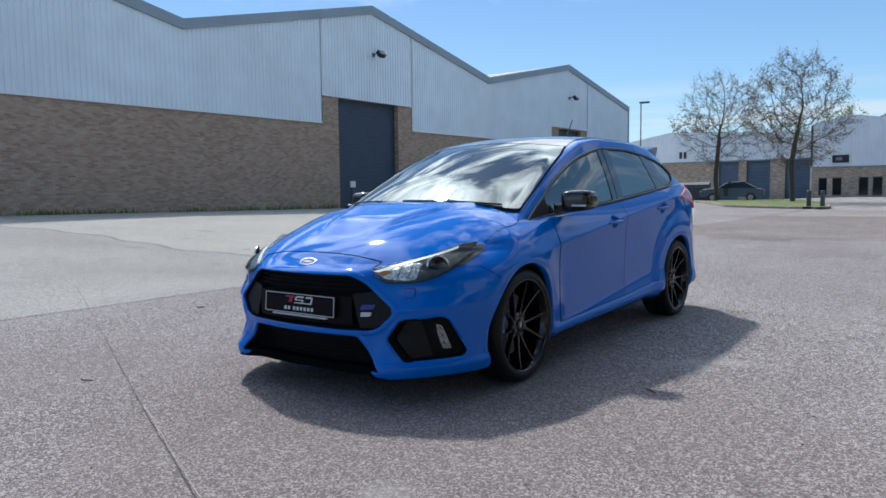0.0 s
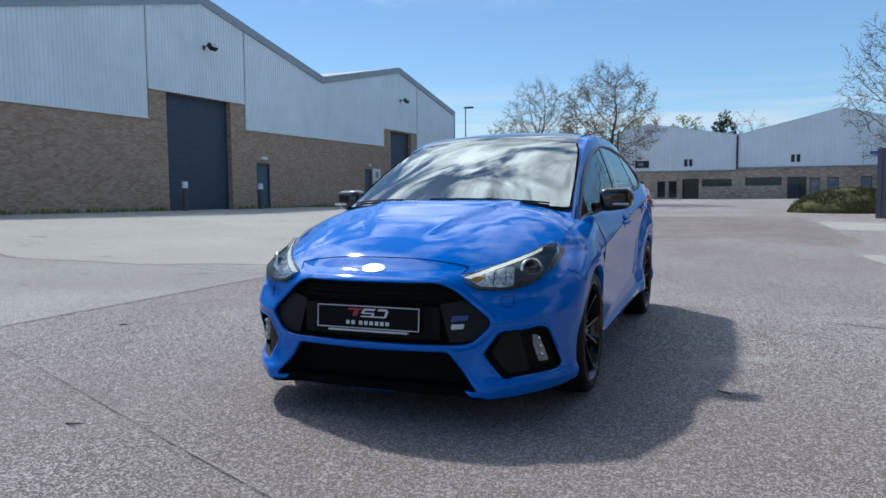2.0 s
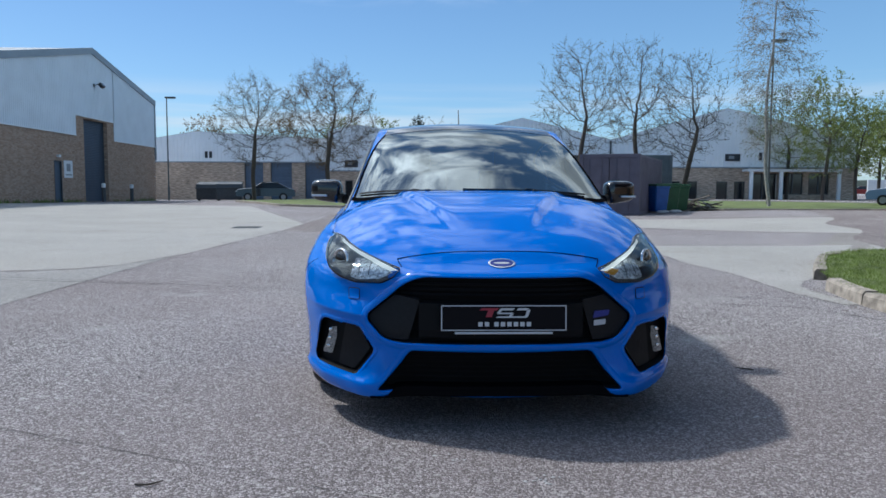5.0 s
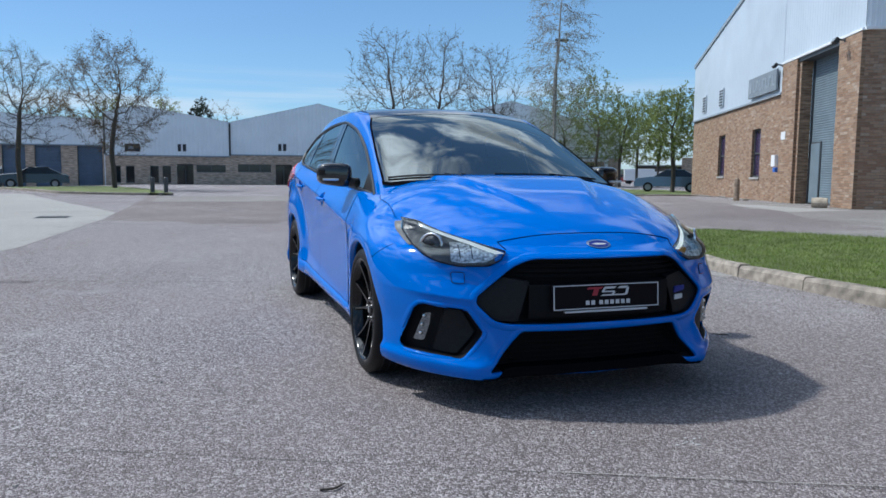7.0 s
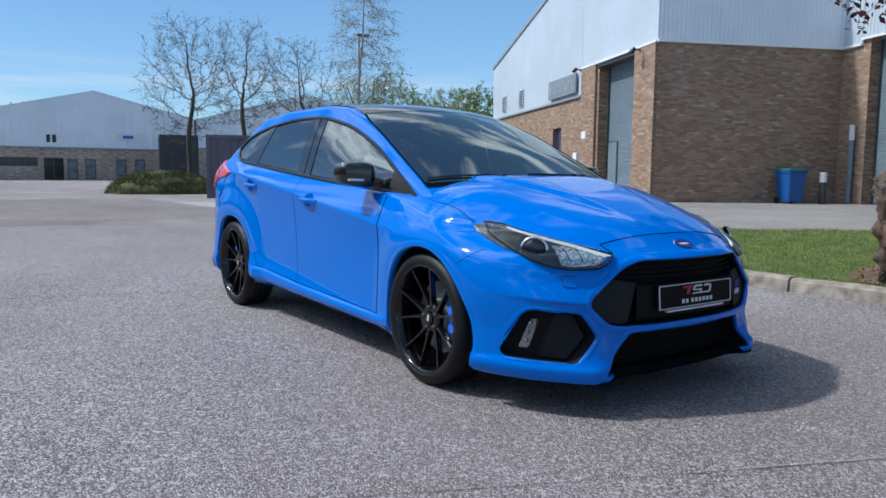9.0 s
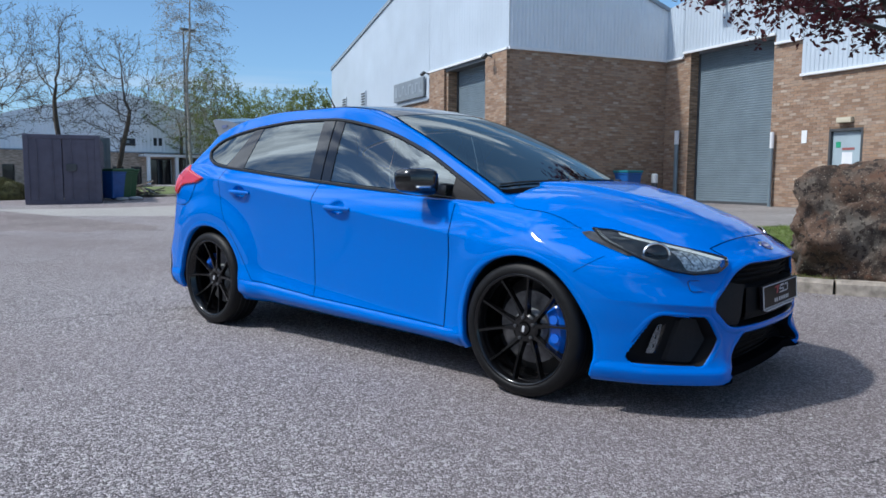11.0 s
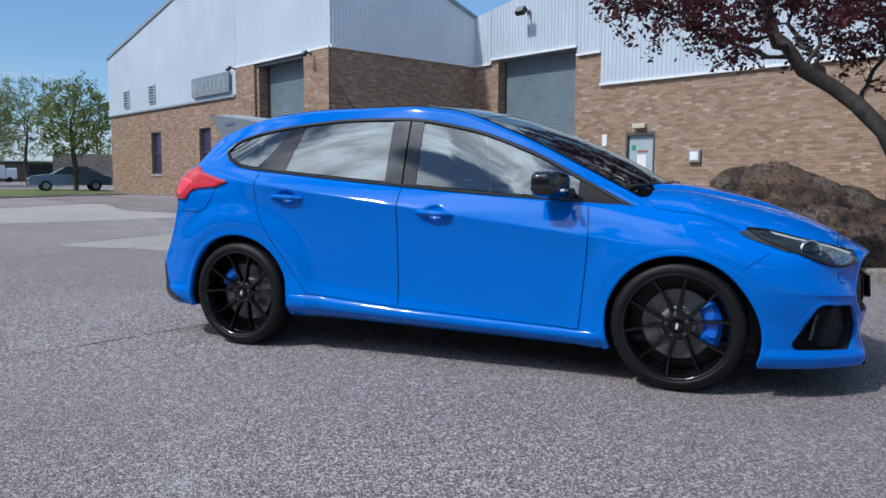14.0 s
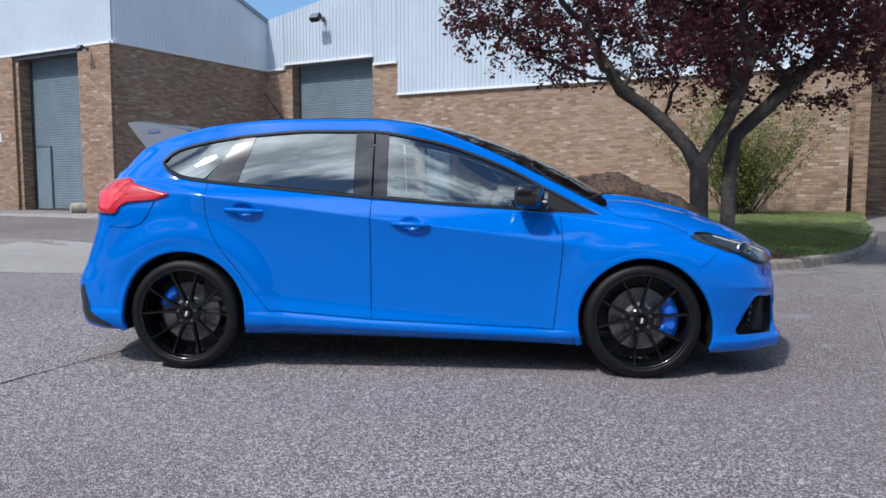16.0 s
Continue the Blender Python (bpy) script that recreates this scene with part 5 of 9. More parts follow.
def dense(poly, step=0.012, round_=0.02, closed=True):
    """A polygon with rounded corners, resampled."""
    n = len(poly)
    pts = []
    for i in range(n):
        p, c, q = Vector(poly[i - 1]), Vector(poly[i]), Vector(poly[(i + 1) % n])
        r = min(round_, (p - c).length * 0.45, (q - c).length * 0.45)
        a, b = c + (p - c).normalized() * r, c + (q - c).normalized() * r
        for k in range(5):
            t = k / 4
            pts.append(a * (1 - t) ** 2 + c * 2 * t * (1 - t) + b * t * t)
    out = []
    for i, p in enumerate(pts):
        q = pts[(i + 1) % len(pts)]
        k = max(1, int((q - p).length / step))
        for j in range(k):
            out.append(p + (q - p) * j / k)
    return [(v.x, v.y) for v in out]


def grow(poly, d):
    """A closed polygon moved outwards by d."""
    n = len(poly)
    area = sum(poly[i][0] * poly[(i + 1) % n][1] - poly[(i + 1) % n][0] * poly[i][1] for i in range(n))
    s = 1 if area > 0 else -1
    out = []
    for i in range(n):
        a, b = poly[i - 2], poly[(i + 2) % n]
        t = Vector((b[0] - a[0], b[1] - a[1]))
        t = t.normalized() if t.length > 1e-9 else Vector((1, 0))
        out.append((poly[i][0] + s * t.y * d, poly[i][1] - s * t.x * d))
    return out


def mirror_half(half):
    """A closed outline from its half at x >= 0, which starts and ends at x = 0."""
    return half + [(-x, z) for x, z in reversed(half) if x > 1e-6]


def ring_bm(loops, closed=True, flip=False):
    bm = bmesh.new()
    rows = [[bm.verts.new(p) for p in lp] for lp in loops]
    n = len(rows[0])
    for a, b in zip(rows, rows[1:]):
        for k in range(n if closed else n - 1):
            q = (a[k], a[(k + 1) % n], b[(k + 1) % n], b[k])
            bm.faces.new(q[::-1] if flip else q)
    return bm, rows


def fill_bm(outline, at, rings=6, rim=None):
    """A patch over a star-shaped outline (2D), laid on a surface by at(a, b); rim: a second map for a turned-in edge."""
    cx = sum(p[0] for p in outline) / len(outline)
    cy = sum(p[1] for p in outline) / len(outline)
    bm = bmesh.new()
    prev = None
    n = len(outline)
    mid = bm.verts.new(at(cx, cy))
    for k in range(1, rings + 1):
        t = k / rings
        row = [bm.verts.new(at(cx + (a - cx) * t, cy + (b - cy) * t)) for a, b in outline]
        for i in range(n):
            j = (i + 1) % n
            if prev is None:
                bm.faces.new((mid, row[i], row[j]))
            else:
                bm.faces.new((prev[i], row[i], row[j], prev[j]))
        prev = row
    if rim:
        row = [bm.verts.new(rim(a, b)) for a, b in outline]
        for i in range(n):
            j = (i + 1) % n
            bm.faces.new((prev[i], row[i], row[j], prev[j]))
    return bm


def orient(bm, toward):
    """Turns all faces so that they look away from the point toward."""
    bmesh.ops.recalc_face_normals(bm, faces=bm.faces)
    s = sum(f.normal.dot(f.calc_center_median() - toward) * f.calc_area() for f in bm.faces)
    if s < 0:
        bmesh.ops.reverse_faces(bm, faces=bm.faces)
    return bm


MID = Vector((0, 0, 0.6))

# openings in the nose, as half outlines in (x, z)
GRILLE = mirror_half([(0.0, 0.652), (0.33, 0.652), (0.40, 0.622), (0.553, 0.492), (0.555, 0.462), (0.487, 0.392), (0.43, 0.378), (0.0, 0.372)])
INTAKE = mirror_half([(0.0, 0.347), (0.375, 0.347), (0.43, 0.27), (0.515, 0.178), (0.0, 0.168)])
POCKET = [(0.590, 0.437), (0.752, 0.452), (0.772, 0.430), (0.810, 0.268), (0.797, 0.240), (0.605, 0.227), (0.522, 0.338)]
D_GRILLE, D_INTAKE, D_POCKET = dense(GRILLE, 0.015, 0.035), dense(INTAKE, 0.015, 0.02), dense(POCKET, 0.012, 0.016)
D_POCKET_IN = grow(D_POCKET, -0.004)


def arch_r(hub, r, a):
    """Radius of a wheel arch at angle a; the front one opens wider towards the bumper's foot."""
    return r + (0.042 * (1 - sstep((math.sin(a) + 0.4) / 1.1)) if hub > 0 and math.cos(a) > 0 else 0.0)


ARCH = {HUB_F: 0.350, HUB_R: 0.364}


def body_mesh():
    cols = []
    n1, n2, n3, nz, nh = 150, 190, 30, 96, 30
    for i in range(n1 + n2 + n3 + 1):
        col = []
        if i <= n1:
            th = math.pi / 2 * i / n1
            f_at = lambda z, th=th: nose_f(z) - nose_d(z) + nose_d(z) * max(0.0, math.cos(th)) ** (2 / nose_p(z))
        elif i <= n1 + n2:
            q = (i - n1) / n2
            f_at = lambda z, q=q: (nose_f(z) - nose_d(z)) * (1 - q) + (tail_f(z) + TAIL_D) * q
        else:
            th = math.pi / 2 * (i - n1 - n2) / n3
            f_at = lambda z, th=th: tail_f(z) + TAIL_D - TAIL_D * math.sin(th)
        zs = sh_z(f_at(0.73 if i <= n1 else 1.0))
        lo = low_z(f_at(0.2))
        for k in range(nz + 1):
            z = lo + (zs - lo) * k / nz
            f = f_at(z)
            if i <= n1:
                x = nose_w(max(0.0, math.cos(math.pi / 2 * i / n1)) ** (2 / nose_p(z)), z) * math.sin(math.pi / 2 * i / n1) ** (2 / nose_p(z)) + (flare(f, z) if i else 0)
                up_ = ledge(x, z) * math.cos(math.pi / 2 * (i / n1) ** 2)
                f += up_ + beak(x, z)
            elif i == n1 + n2 + n3:
                x = 0.0
            else:
                x = side_x(f, z, 0.0) - (0.036 if any(math.hypot((f - p) / 0.10, (z - q) / 0.07) < 1 for p, q in PULLS) else 0.0)
            col.append(Vector((x, -f, z)))
        xs, f = col[-1].x, -col[-1].y
        for k in range(1, nh + 1):
            x = xs * (1 - k / nh)
            t = 1 - k / nh
            zc = hood_c(f)
            z = zs + (max(zc, zs) - zs) * (1 - t ** hood_p(f))
            crest = 0.19 + 0.38 * (1.78 - f)
            z += 0.017 * (1 - sstep((abs(x) - crest) / 0.045 + 0.5)) * sstep((1.92 - f) / 0.35) * sstep((f - 0.9) / 0.2)
            col.append(Vector((x, -f, z)))
        cols.append(col)
    bm = bmesh.new()
    for sx in (1, -1):
        grid = [[bm.verts.new((p.x * sx, p.y, p.z)) for p in col] for col in cols]
        for i in range(len(cols) - 1):
            for k in range(len(cols[0]) - 1):
                quad = (cols[i][k], cols[i + 1][k], cols[i + 1][k + 1], cols[i][k + 1])
                if k < nz:
                    if i < n1 and any(in_poly(o, v.x, v.z) for v in quad for o in (D_GRILLE, D_INTAKE, D_POCKET_IN)):
                        continue
                    if any(math.hypot(-v.y - hub, v.z - HUB_Z) < arch_r(hub, r, math.atan2(v.z - HUB_Z, -v.y - hub)) for v in quad for hub, r in ARCH.items()):
                        continue
                vs = (grid[i][k], grid[i + 1][k], grid[i + 1][k + 1], grid[i][k + 1])
                bm.faces.new(vs if sx > 0 else vs[::-1])
    bmesh.ops.remove_doubles(bm, verts=bm.verts, dist=0.0005)
    return orient(bm, MID)


part("body_shell", body_mesh(), M_PAINT, car, smooth=True)
SIDES = (1, -1)


def nose_at(off, sx=1):
    return lambda a, b: Vector((a * sx, -(front_f(a, b) + off), b))


def flank_at(off, sx):
    return lambda f, z: Vector(((side_x(f, z) + off) * sx, -f, z))


def opening(name, outline, depth, sx, rim_mat, back_mat, rim_label="", duct=None, wide=0.030):
    """The lip round an opening of the nose, its inward walls and its back."""
    out = grow(outline, wide)
    bm, rows = ring_bm([[nose_at(-0.004, sx)(a, b) for a, b in out], [nose_at(0.0025, sx)(a, b) for a, b in grow(outline, wide - 0.004)],
                        [nose_at(0.004, sx)(a, b) for a, b in grow(outline, 0.006)], [nose_at(0.001, sx)(a, b) for a, b in outline], [nose_at(-0.012, sx)(a, b) for a, b in outline]])
    part(name + "_lip", orient(bm, MID), rim_mat, car, rim_label, smooth=True)
    inner = grow(outline, -0.004)
    bm, rows = ring_bm([[nose_at(-0.010, sx)(a, b) for a, b in outline], [nose_at(-depth, sx)(a, b) for a, b in inner]])
    bmesh.ops.reverse_faces(bm, faces=bm.faces)
    part(name + "_duct", bm, duct or M_SATIN, car, smooth=True)
    part(name + "_back", orient(fill_bm(inner, nose_at(-depth, sx), 4), MID), back_mat, car)


opening("grille", D_GRILLE, 0.075, 1, M_PAINT, M_GRILLE)
opening("intake", D_INTAKE, 0.085, 1, M_PAINT, M_GRILLE)
for sx in SIDES:
    opening("fog_pocket", D_POCKET, 0.07, sx, M_PAINT, M_GRILLE, "", M_GRILLE, 0.018)
    lens_at = lambda off, s=sx: (lambda a, b: Vector((a * s, -(front_f(0.722 * 0.7 + a * 0.3, b) + off), b)))
    lens = dense([(0.688, 0.404), (0.726, 0.404), (0.766, 0.286), (0.722, 0.280)], 0.008, 0.012)
    part("fog_lamp", orient(fill_bm(lens, lens_at(-0.054), 3), MID), M_FOG, car, "clear fog lamp in chrome housing")
    duct_o = dense([(0.595, 0.426), (0.655, 0.430), (0.690, 0.246), (0.615, 0.240), (0.545, 0.336)], 0.012, 0.01)
    part("fog_duct_panel", orient(fill_bm(duct_o, nose_at(-0.048, sx), 3, nose_at(-0.068, sx)), MID), M_CHEEK, car)
    for k in range(3):
        z = 0.315 + k * 0.038
        bm = bmesh.new()
        bmesh.ops.create_uvsphere(bm, u_segments=12, v_segments=8, radius=0.009)
        bm.transform(Matrix.Translation(lens_at(-0.048)(0.743 - (z - 0.28) * 0.16, z)) @ Matrix.Diagonal((1.1, 0.25, 1, 1)))
        part("fog_bulb", bm, M_CHROME, car, smooth=True)
    part("fog_glass", orient(fill_bm(lens, lens_at(-0.042), 2), MID), M_COVER, car)

# grille: side cheeks, slats, crash bar, number plate
for sx in SIDES:
    cheek = dense([(0.335, 0.555), (0.44, 0.572), (0.545, 0.488), (0.548, 0.462), (0.484, 0.394), (0.385, 0.385)], 0.012, 0.012)
    part("grille_cheek", orient(fill_bm(cheek, nose_at(-0.022, sx), 4, nose_at(-0.07, sx)), MID), M_CHEEK, car)
for k in range(4):
    z = 0.575 + 0.022 * k
    half = min(0.46, 0.36 + (0.645 - z) * 1.2)
    bm = bmesh.new()
    tube(bm, [(x, -(front_f(x, z) - 0.055), z) for x in np.linspace(-half, half, 25)], 0.0055, 6)
    part("grille_slat", bm, M_GRILLE, car)
for k in range(7):
    z = 0.195 + 0.023 * k
    half = 0.50 - (z - 0.17) * 0.75
    bm = bmesh.new()
    tube(bm, [(x, -(front_f(x, z) - 0.066), z) for x in np.linspace(-half, half, 21)], 0.004, 5)
    part("intake_slat", bm, M_GRILLE, car)
bm = bmesh.new()
rows = []
for x in np.linspace(-0.34, 0.34, 21):
    f = front_f(x, 0.5)
    rows.append([bm.verts.new((x, -(f - o), z)) for o, z in ((0.06, 0.548), (0.016, 0.542), (0.014, 0.432), (0.02, 0.402), (0.06, 0.395))])
for a, b in zip(rows, rows[1:]):
    for k in range(4):
        bm.faces.new((a[k], a[k + 1], b[k + 1], b[k]))
part("grille_bar", orient(bm, MID), M_GRILLE, car, smooth=False)
PLATE_F = 2.168
m_plate = Matrix.Translation((0.006, -PLATE_F, 0.488)) @ pose(0, 0, 0, -4, 0, 0)
plate = part("number_plate", box_bm((-0.26, -0.004, -0.0555), (0.26, 0.012, 0.0555), 0.004, m_plate), M_PLATE, car, "black show plate with a silver border")
for a, b in (((-0.255, -0.007, 0.0475), (0.255, -0.003, 0.0515)), ((-0.255, -0.007, -0.0515), (0.255, -0.003, -0.0475)), ((-0.2555, -0.007, -0.0515), (-0.2515, -0.003, 0.0515)), ((0.2515, -0.007, -0.0515), (0.2555, -0.003, 0.0515))):
    part("plate_border", box_bm(a, b, 0.0, m_plate), M_SILVERP, plate)
part("plate_holder", box_bm((-0.20, -0.006, -0.066), (0.20, 0.012, -0.057), 0.003, m_plate), M_SILVERP, car)
# plain shapes in place of the dealer's mark and name
def slant_bar(x0, x1, z0, z1, lean=0.01):
    bm = bmesh.new()
    vs = [bm.verts.new(m_plate @ Vector(p)) for p in ((x0, -0.0075, z0), (x1, -0.0075, z0), (x1 + lean, -0.0075, z1), (x0 + lean, -0.0075, z1))]
    bm.faces.new(vs)
    return bm


for x0, x1, z0, z1, mt in ((-0.10, -0.03, 0.031, 0.040, M_LOGO_R), (-0.075, -0.05, 0.004, 0.031, M_LOGO_R), (-0.022, 0.035, 0.031, 0.040, M_SILVERP), (-0.03, -0.018, 0.019, 0.031, M_SILVERP), (-0.028, 0.03, 0.016, 0.022, M_SILVERP),
                           (0.018, 0.03, 0.006, 0.017, M_SILVERP), (-0.035, 0.09, 0.001, 0.007, M_SILVERP), (0.05, 0.092, 0.031, 0.040, M_SILVERP), (0.085, 0.098, 0.006, 0.034, M_SILVERP)):
    part("print_bar", slant_bar(x0, x1, z0, z1), mt, plate)
for k in range(8):
    x0 = -0.105 + k * 0.0265 + (0.012 if k > 1 else 0)
    part("print_bar", slant_bar(x0, x0 + 0.018, -0.034, -0.016, 0.0), M_SILVERP, plate)
part("side_badge", orient(fill_bm(dense([(0.385, 0.478), (0.455, 0.486), (0.462, 0.508), (0.392, 0.506)], 0.01, 0.006), nose_at(-0.016), 2, nose_at(-0.024)), MID), M_BADGEB, car, "small blue badge")
part("side_badge", orient(fill_bm(dense([(0.388, 0.446), (0.44, 0.450), (0.443, 0.470), (0.390, 0.468)], 0.01, 0.004), nose_at(-0.016), 2, nose_at(-0.024)), MID), M_SILVERP, car, "small silver badge")
oval = [(0.003 + 0.056 * math.cos(a), 0.706 + 0.0165 * math.sin(a)) for a in np.linspace(0, 2 * math.pi, 40, endpoint=False)]
oval2 = [(0.003 + 0.048 * math.cos(a), 0.706 + 0.0125 * math.sin(a)) for a in np.linspace(0, 2 * math.pi, 40, endpoint=False)]
part("bonnet_badge", orient(fill_bm(oval, nose_at(0.007), 3, nose_at(-0.01)), MID), M_CHROME, car, "chrome oval badge", smooth=False)
part("bonnet_badge_field", orient(fill_bm(oval2, nose_at(0.0085), 3), MID), M_BADGEB, car)
part("bonnet_badge_mark", orient(fill_bm([(0.003 + (p[0] - 0.003) * 0.7, 0.706 + (p[1] - 0.706) * 0.28) for p in oval2], nose_at(0.010), 2), MID), M_SILVERP, car)

# front splitter
bm = bmesh.new()
rows = []
for x in np.linspace(-0.54, 0.54, 61):
    f = front_f(x, 0.175)
    top = 0.188 - 0.034 * sstep((abs(x) - 0.43) / 0.05)
    rows.append([bm.verts.new((x, -(f + o), z)) for o, z in ((-0.10, top), (0.003, top), (0.005, top - 0.004), (0.005, 0.151), (0.0, 0.145), (-0.12, 0.142))])
for a, b in zip(rows, rows[1:]):
    for k in range(5):
        bm.faces.new((a[k], a[k + 1], b[k + 1], b[k]))
part("splitter", orient(bm, Vector((0, 0, 0.16))), M_FRIT, car)
part("underbody", box_bm((-0.70, -1.60, 0.18), (0.70, 1.55, 0.24), 0.02), M_BLACK, car)

# wheel arches: lip and inner liner
for hub, r in ARCH.items():
    for sx in SIDES:
        arc = list(np.linspace(*((radians(-22.5), radians(203)) if hub > 0 else (radians(-16), radians(195.5))), 60))
        def on(rr, off):
            pts = []
            for a in arc:
                ra = arch_r(hub, rr, a)
                f, z = hub + ra * math.cos(a), HUB_Z + ra * math.sin(a)
                pts.append(Vector(((side_x(f, z) + off) * sx, -f, z)))
            return pts
        bm, _ = ring_bm([on(r + 0.030, -0.002), on(r + 0.025, 0.0008), on(r + 0.004, 0.002), on(r - 0.004, 0.0005), on(r - 0.003, -0.03)], closed=False)
        part("arch_lip", orient(bm, MID), M_PAINT, car, smooth=True)
        liner = []
        for x in (0.92, 0.55):
            liner.append([Vector((x * sx if x < 0.9 else (side_x(hub + r * math.cos(a), max(0.2, HUB_Z + r * math.sin(a))) - 0.02) * sx, -(hub + (arch_r(hub, r, a) - 0.003) * math.cos(a)), HUB_Z + (arch_r(hub, r, a) - 0.003) * math.sin(a))) for a in arc])
        bm, _ = ring_bm(liner, closed=False)
        part("arch_liner", bm, M_BLACK, car)
        part("arch_back", box_bm((min(0.50 * sx, 0.56 * sx), -hub - r - 0.05, 0.16), (max(0.50 * sx, 0.56 * sx), -hub + r + 0.02, 0.69)), M_BLACK, car)

# headlamps, outline in (turn round the nose, height)
def lamp_pt(off, sx):
    def at(u, z):
        th = radians(u)
        e = 2 / nose_p(z)
        f = nose_f(z) - nose_d(z) + nose_d(z) * math.cos(th) ** e
        w = nose_w(math.cos(th) ** e, z)
        n = Vector((math.sin(th) * nose_d(z), -math.cos(th) * w, 0.25)).normalized()
        p = Vector((w * math.sin(th) ** e + flare(f, z), -f, z)) + n * off
        return Vector((p.x * sx, p.y, p.z))
    return at


LAMP = [(28.0, 0.676), (29.4, 0.643), (33.5, 0.618), (43, 0.614), (50, 0.628), (55, 0.652), (60, 0.692), (64.0, 0.748), (67.2, 0.797), (61, 0.790), (51, 0.757), (38, 0.712)]


def lamp_poly(pts, rnd=0.006):
    k = 100.0
    return [(a * k, b) for a, b in dense([(p[0] / k, p[1]) for p in pts], 0.012, rnd)]


for sx in SIDES:
    ring = lamp_poly(LAMP)
    part("headlamp_shell", orient(fill_bm(ring, lamp_pt(0.002, sx), 8, lamp_pt(-0.02, sx)), MID), M_LAMPK, car, "dark headlamp housing")
    part("headlamp_reflector", orient(fill_bm(lamp_poly([(30, 0.660), (34, 0.632), (42, 0.625), (45.5, 0.632), (45.5, 0.706), (42, 0.706), (36, 0.686)]), lamp_pt(0.005, sx), 4), MID), M_FACET, car)
    part("headlamp_reflector", orient(fill_bm(lamp_poly([(59.5, 0.690), (62, 0.688), (67, 0.735), (71, 0.778), (68, 0.784), (60, 0.758)]), lamp_pt(0.0052, sx), 3), MID), M_LAMPK, car)
    part("indicator_lens", orient(fill_bm(lamp_poly([(29.2, 0.662), (33, 0.645), (36, 0.668), (33, 0.674)]), lamp_pt(0.0062, sx), 3), MID), M_AMBER, car, "amber indicator lens") if sx > 0 else None
    for u0 in (38.0, 42.0):
        part("lamp_fin", orient(fill_bm(lamp_poly([(u0, 0.642), (u0 + 0.4, 0.642), (u0 + 0.8, 0.700), (u0 + 0.4, 0.696)], 0.001), lamp_pt(0.0085, sx), 2), MID), M_LAMPK, car)
    part("drl_strip", orient(fill_bm(lamp_poly([(28.4, 0.668), (31.0, 0.664), (39, 0.699), (51, 0.744), (58, 0.768), (59, 0.780), (51, 0.755), (38, 0.710)], 0.002), lamp_pt(0.0068, sx), 2), MID), M_LED, car, "white daytime light strip")
    c = lamp_pt(0.010, sx)(52.0, 0.692)
    nrm = Vector((math.sin(radians(52)) * sx, -math.cos(radians(52)), 0.1)).normalized()
    mm = Matrix.Translation(c) @ nrm.to_track_quat("Z", "Y").to_matrix().to_4x4() @ Matrix.Diagonal((1.15, 1, 1, 1))
    part("projector_ring", lathe(bmesh.new(), [(0.052, -0.004), (0.052, 0.005), (0.046, 0.007), (0.042, 0.0)], 28, mm), M_CHROME, car, smooth=True)
    part("projector_lens", lathe(bmesh.new(), [(0.042, 0.0), (0.035, 0.005), (0.022, 0.010), (0.010, 0.012), (0.0, 0.0125)], 28, mm), M_GLOSSK, car, smooth=True)
    part("headlamp_cover", orient(fill_bm(ring, lamp_pt(0.020, sx), 8, lamp_pt(0.0, sx)), MID), M_COVER, car, smooth=True)
    loop = [lamp_pt(0.004, sx)(a, b) for a, b in ring]
    bm = bmesh.new()
    tube(bm, loop, 0.0035, 5, True)
    part("headlamp_seal", bm, M_BLACK, car)
    wz = dense([(0.592, 0.588), (0.636, 0.588), (0.636, 0.546), (0.592, 0.546)], 0.01, 0.007)
    cap = part("washer_cap", orient(fill_bm(wz, nose_at(0.005, sx), 2, nose_at(-0.003, sx)), MID), M_PAINT, car)
    bm = bmesh.new()
    tube(bm, [nose_at(0.001, sx)(a, b) for a, b in grow(wz, 0.0015)], 0.0016, 5, True)
    part("washer_gap", bm, M_BLACK, cap)


# shut lines drawn as thin dark gaps
def gap(pts, r=0.0019, name="shut_line"):
    bm = bmesh.new()
    tube(bm, pts, r, 5)
    return part(name, bm, M_FRIT, car)


edge = []
for x in np.linspace(-0.43, 0.43, 45):
    f = 2.03 - 0.20 * x * x
    edge.append(Vector((x, -f, hood_z(x, f) + 0.0006)))
edge = [nose_at(0.001, -1)(0.412, 0.684), nose_at(0.001, -1)(0.424, 0.700)] + edge + [nose_at(0.001)(0.424, 0.700), nose_at(0.001)(0.412, 0.684)]
gap(edge, 0.002)
for sx in SIDES:
    edge_x = smooth_curve([(1.085, 0.695), (1.12, 0.720), (1.17, 0.742), (1.24, 0.752), (1.40, 0.752), (1.54, 0.757)])
    gap([Vector((edge_x(f) * sx, -f, hood_z(edge_x(f), f) + 0.0006)) for f in np.linspace(1.085, 1.54, 50)], 0.0011)
    # bonnet washer jets
    part("washer_jet", box_bm((0.29 * sx - 0.014, -1.19, hood_z(0.29, 1.17) - 0.004), (0.29 * sx + 0.014, -1.15, hood_z(0.29, 1.17) + 0.008), 0.004), M_BLACK, car)


# doors
door_low = lerp_curve([(-0.79, 0.349), (-0.206, 0.306), (0.81, 0.264)])


def belt(f):
    return sh_z(f) - 0.006


front_cut = smooth_curve([(0.26, 0.808), (0.60, 0.842), (0.745, 0.852), (0.90, 0.838)])
rear_cut = smooth_curve([(0.34, -0.775), (0.45, -0.868), (0.571, -0.957), (0.70, -1.055), (0.824, -1.122), (0.90, -1.140), (1.06, -1.142)])


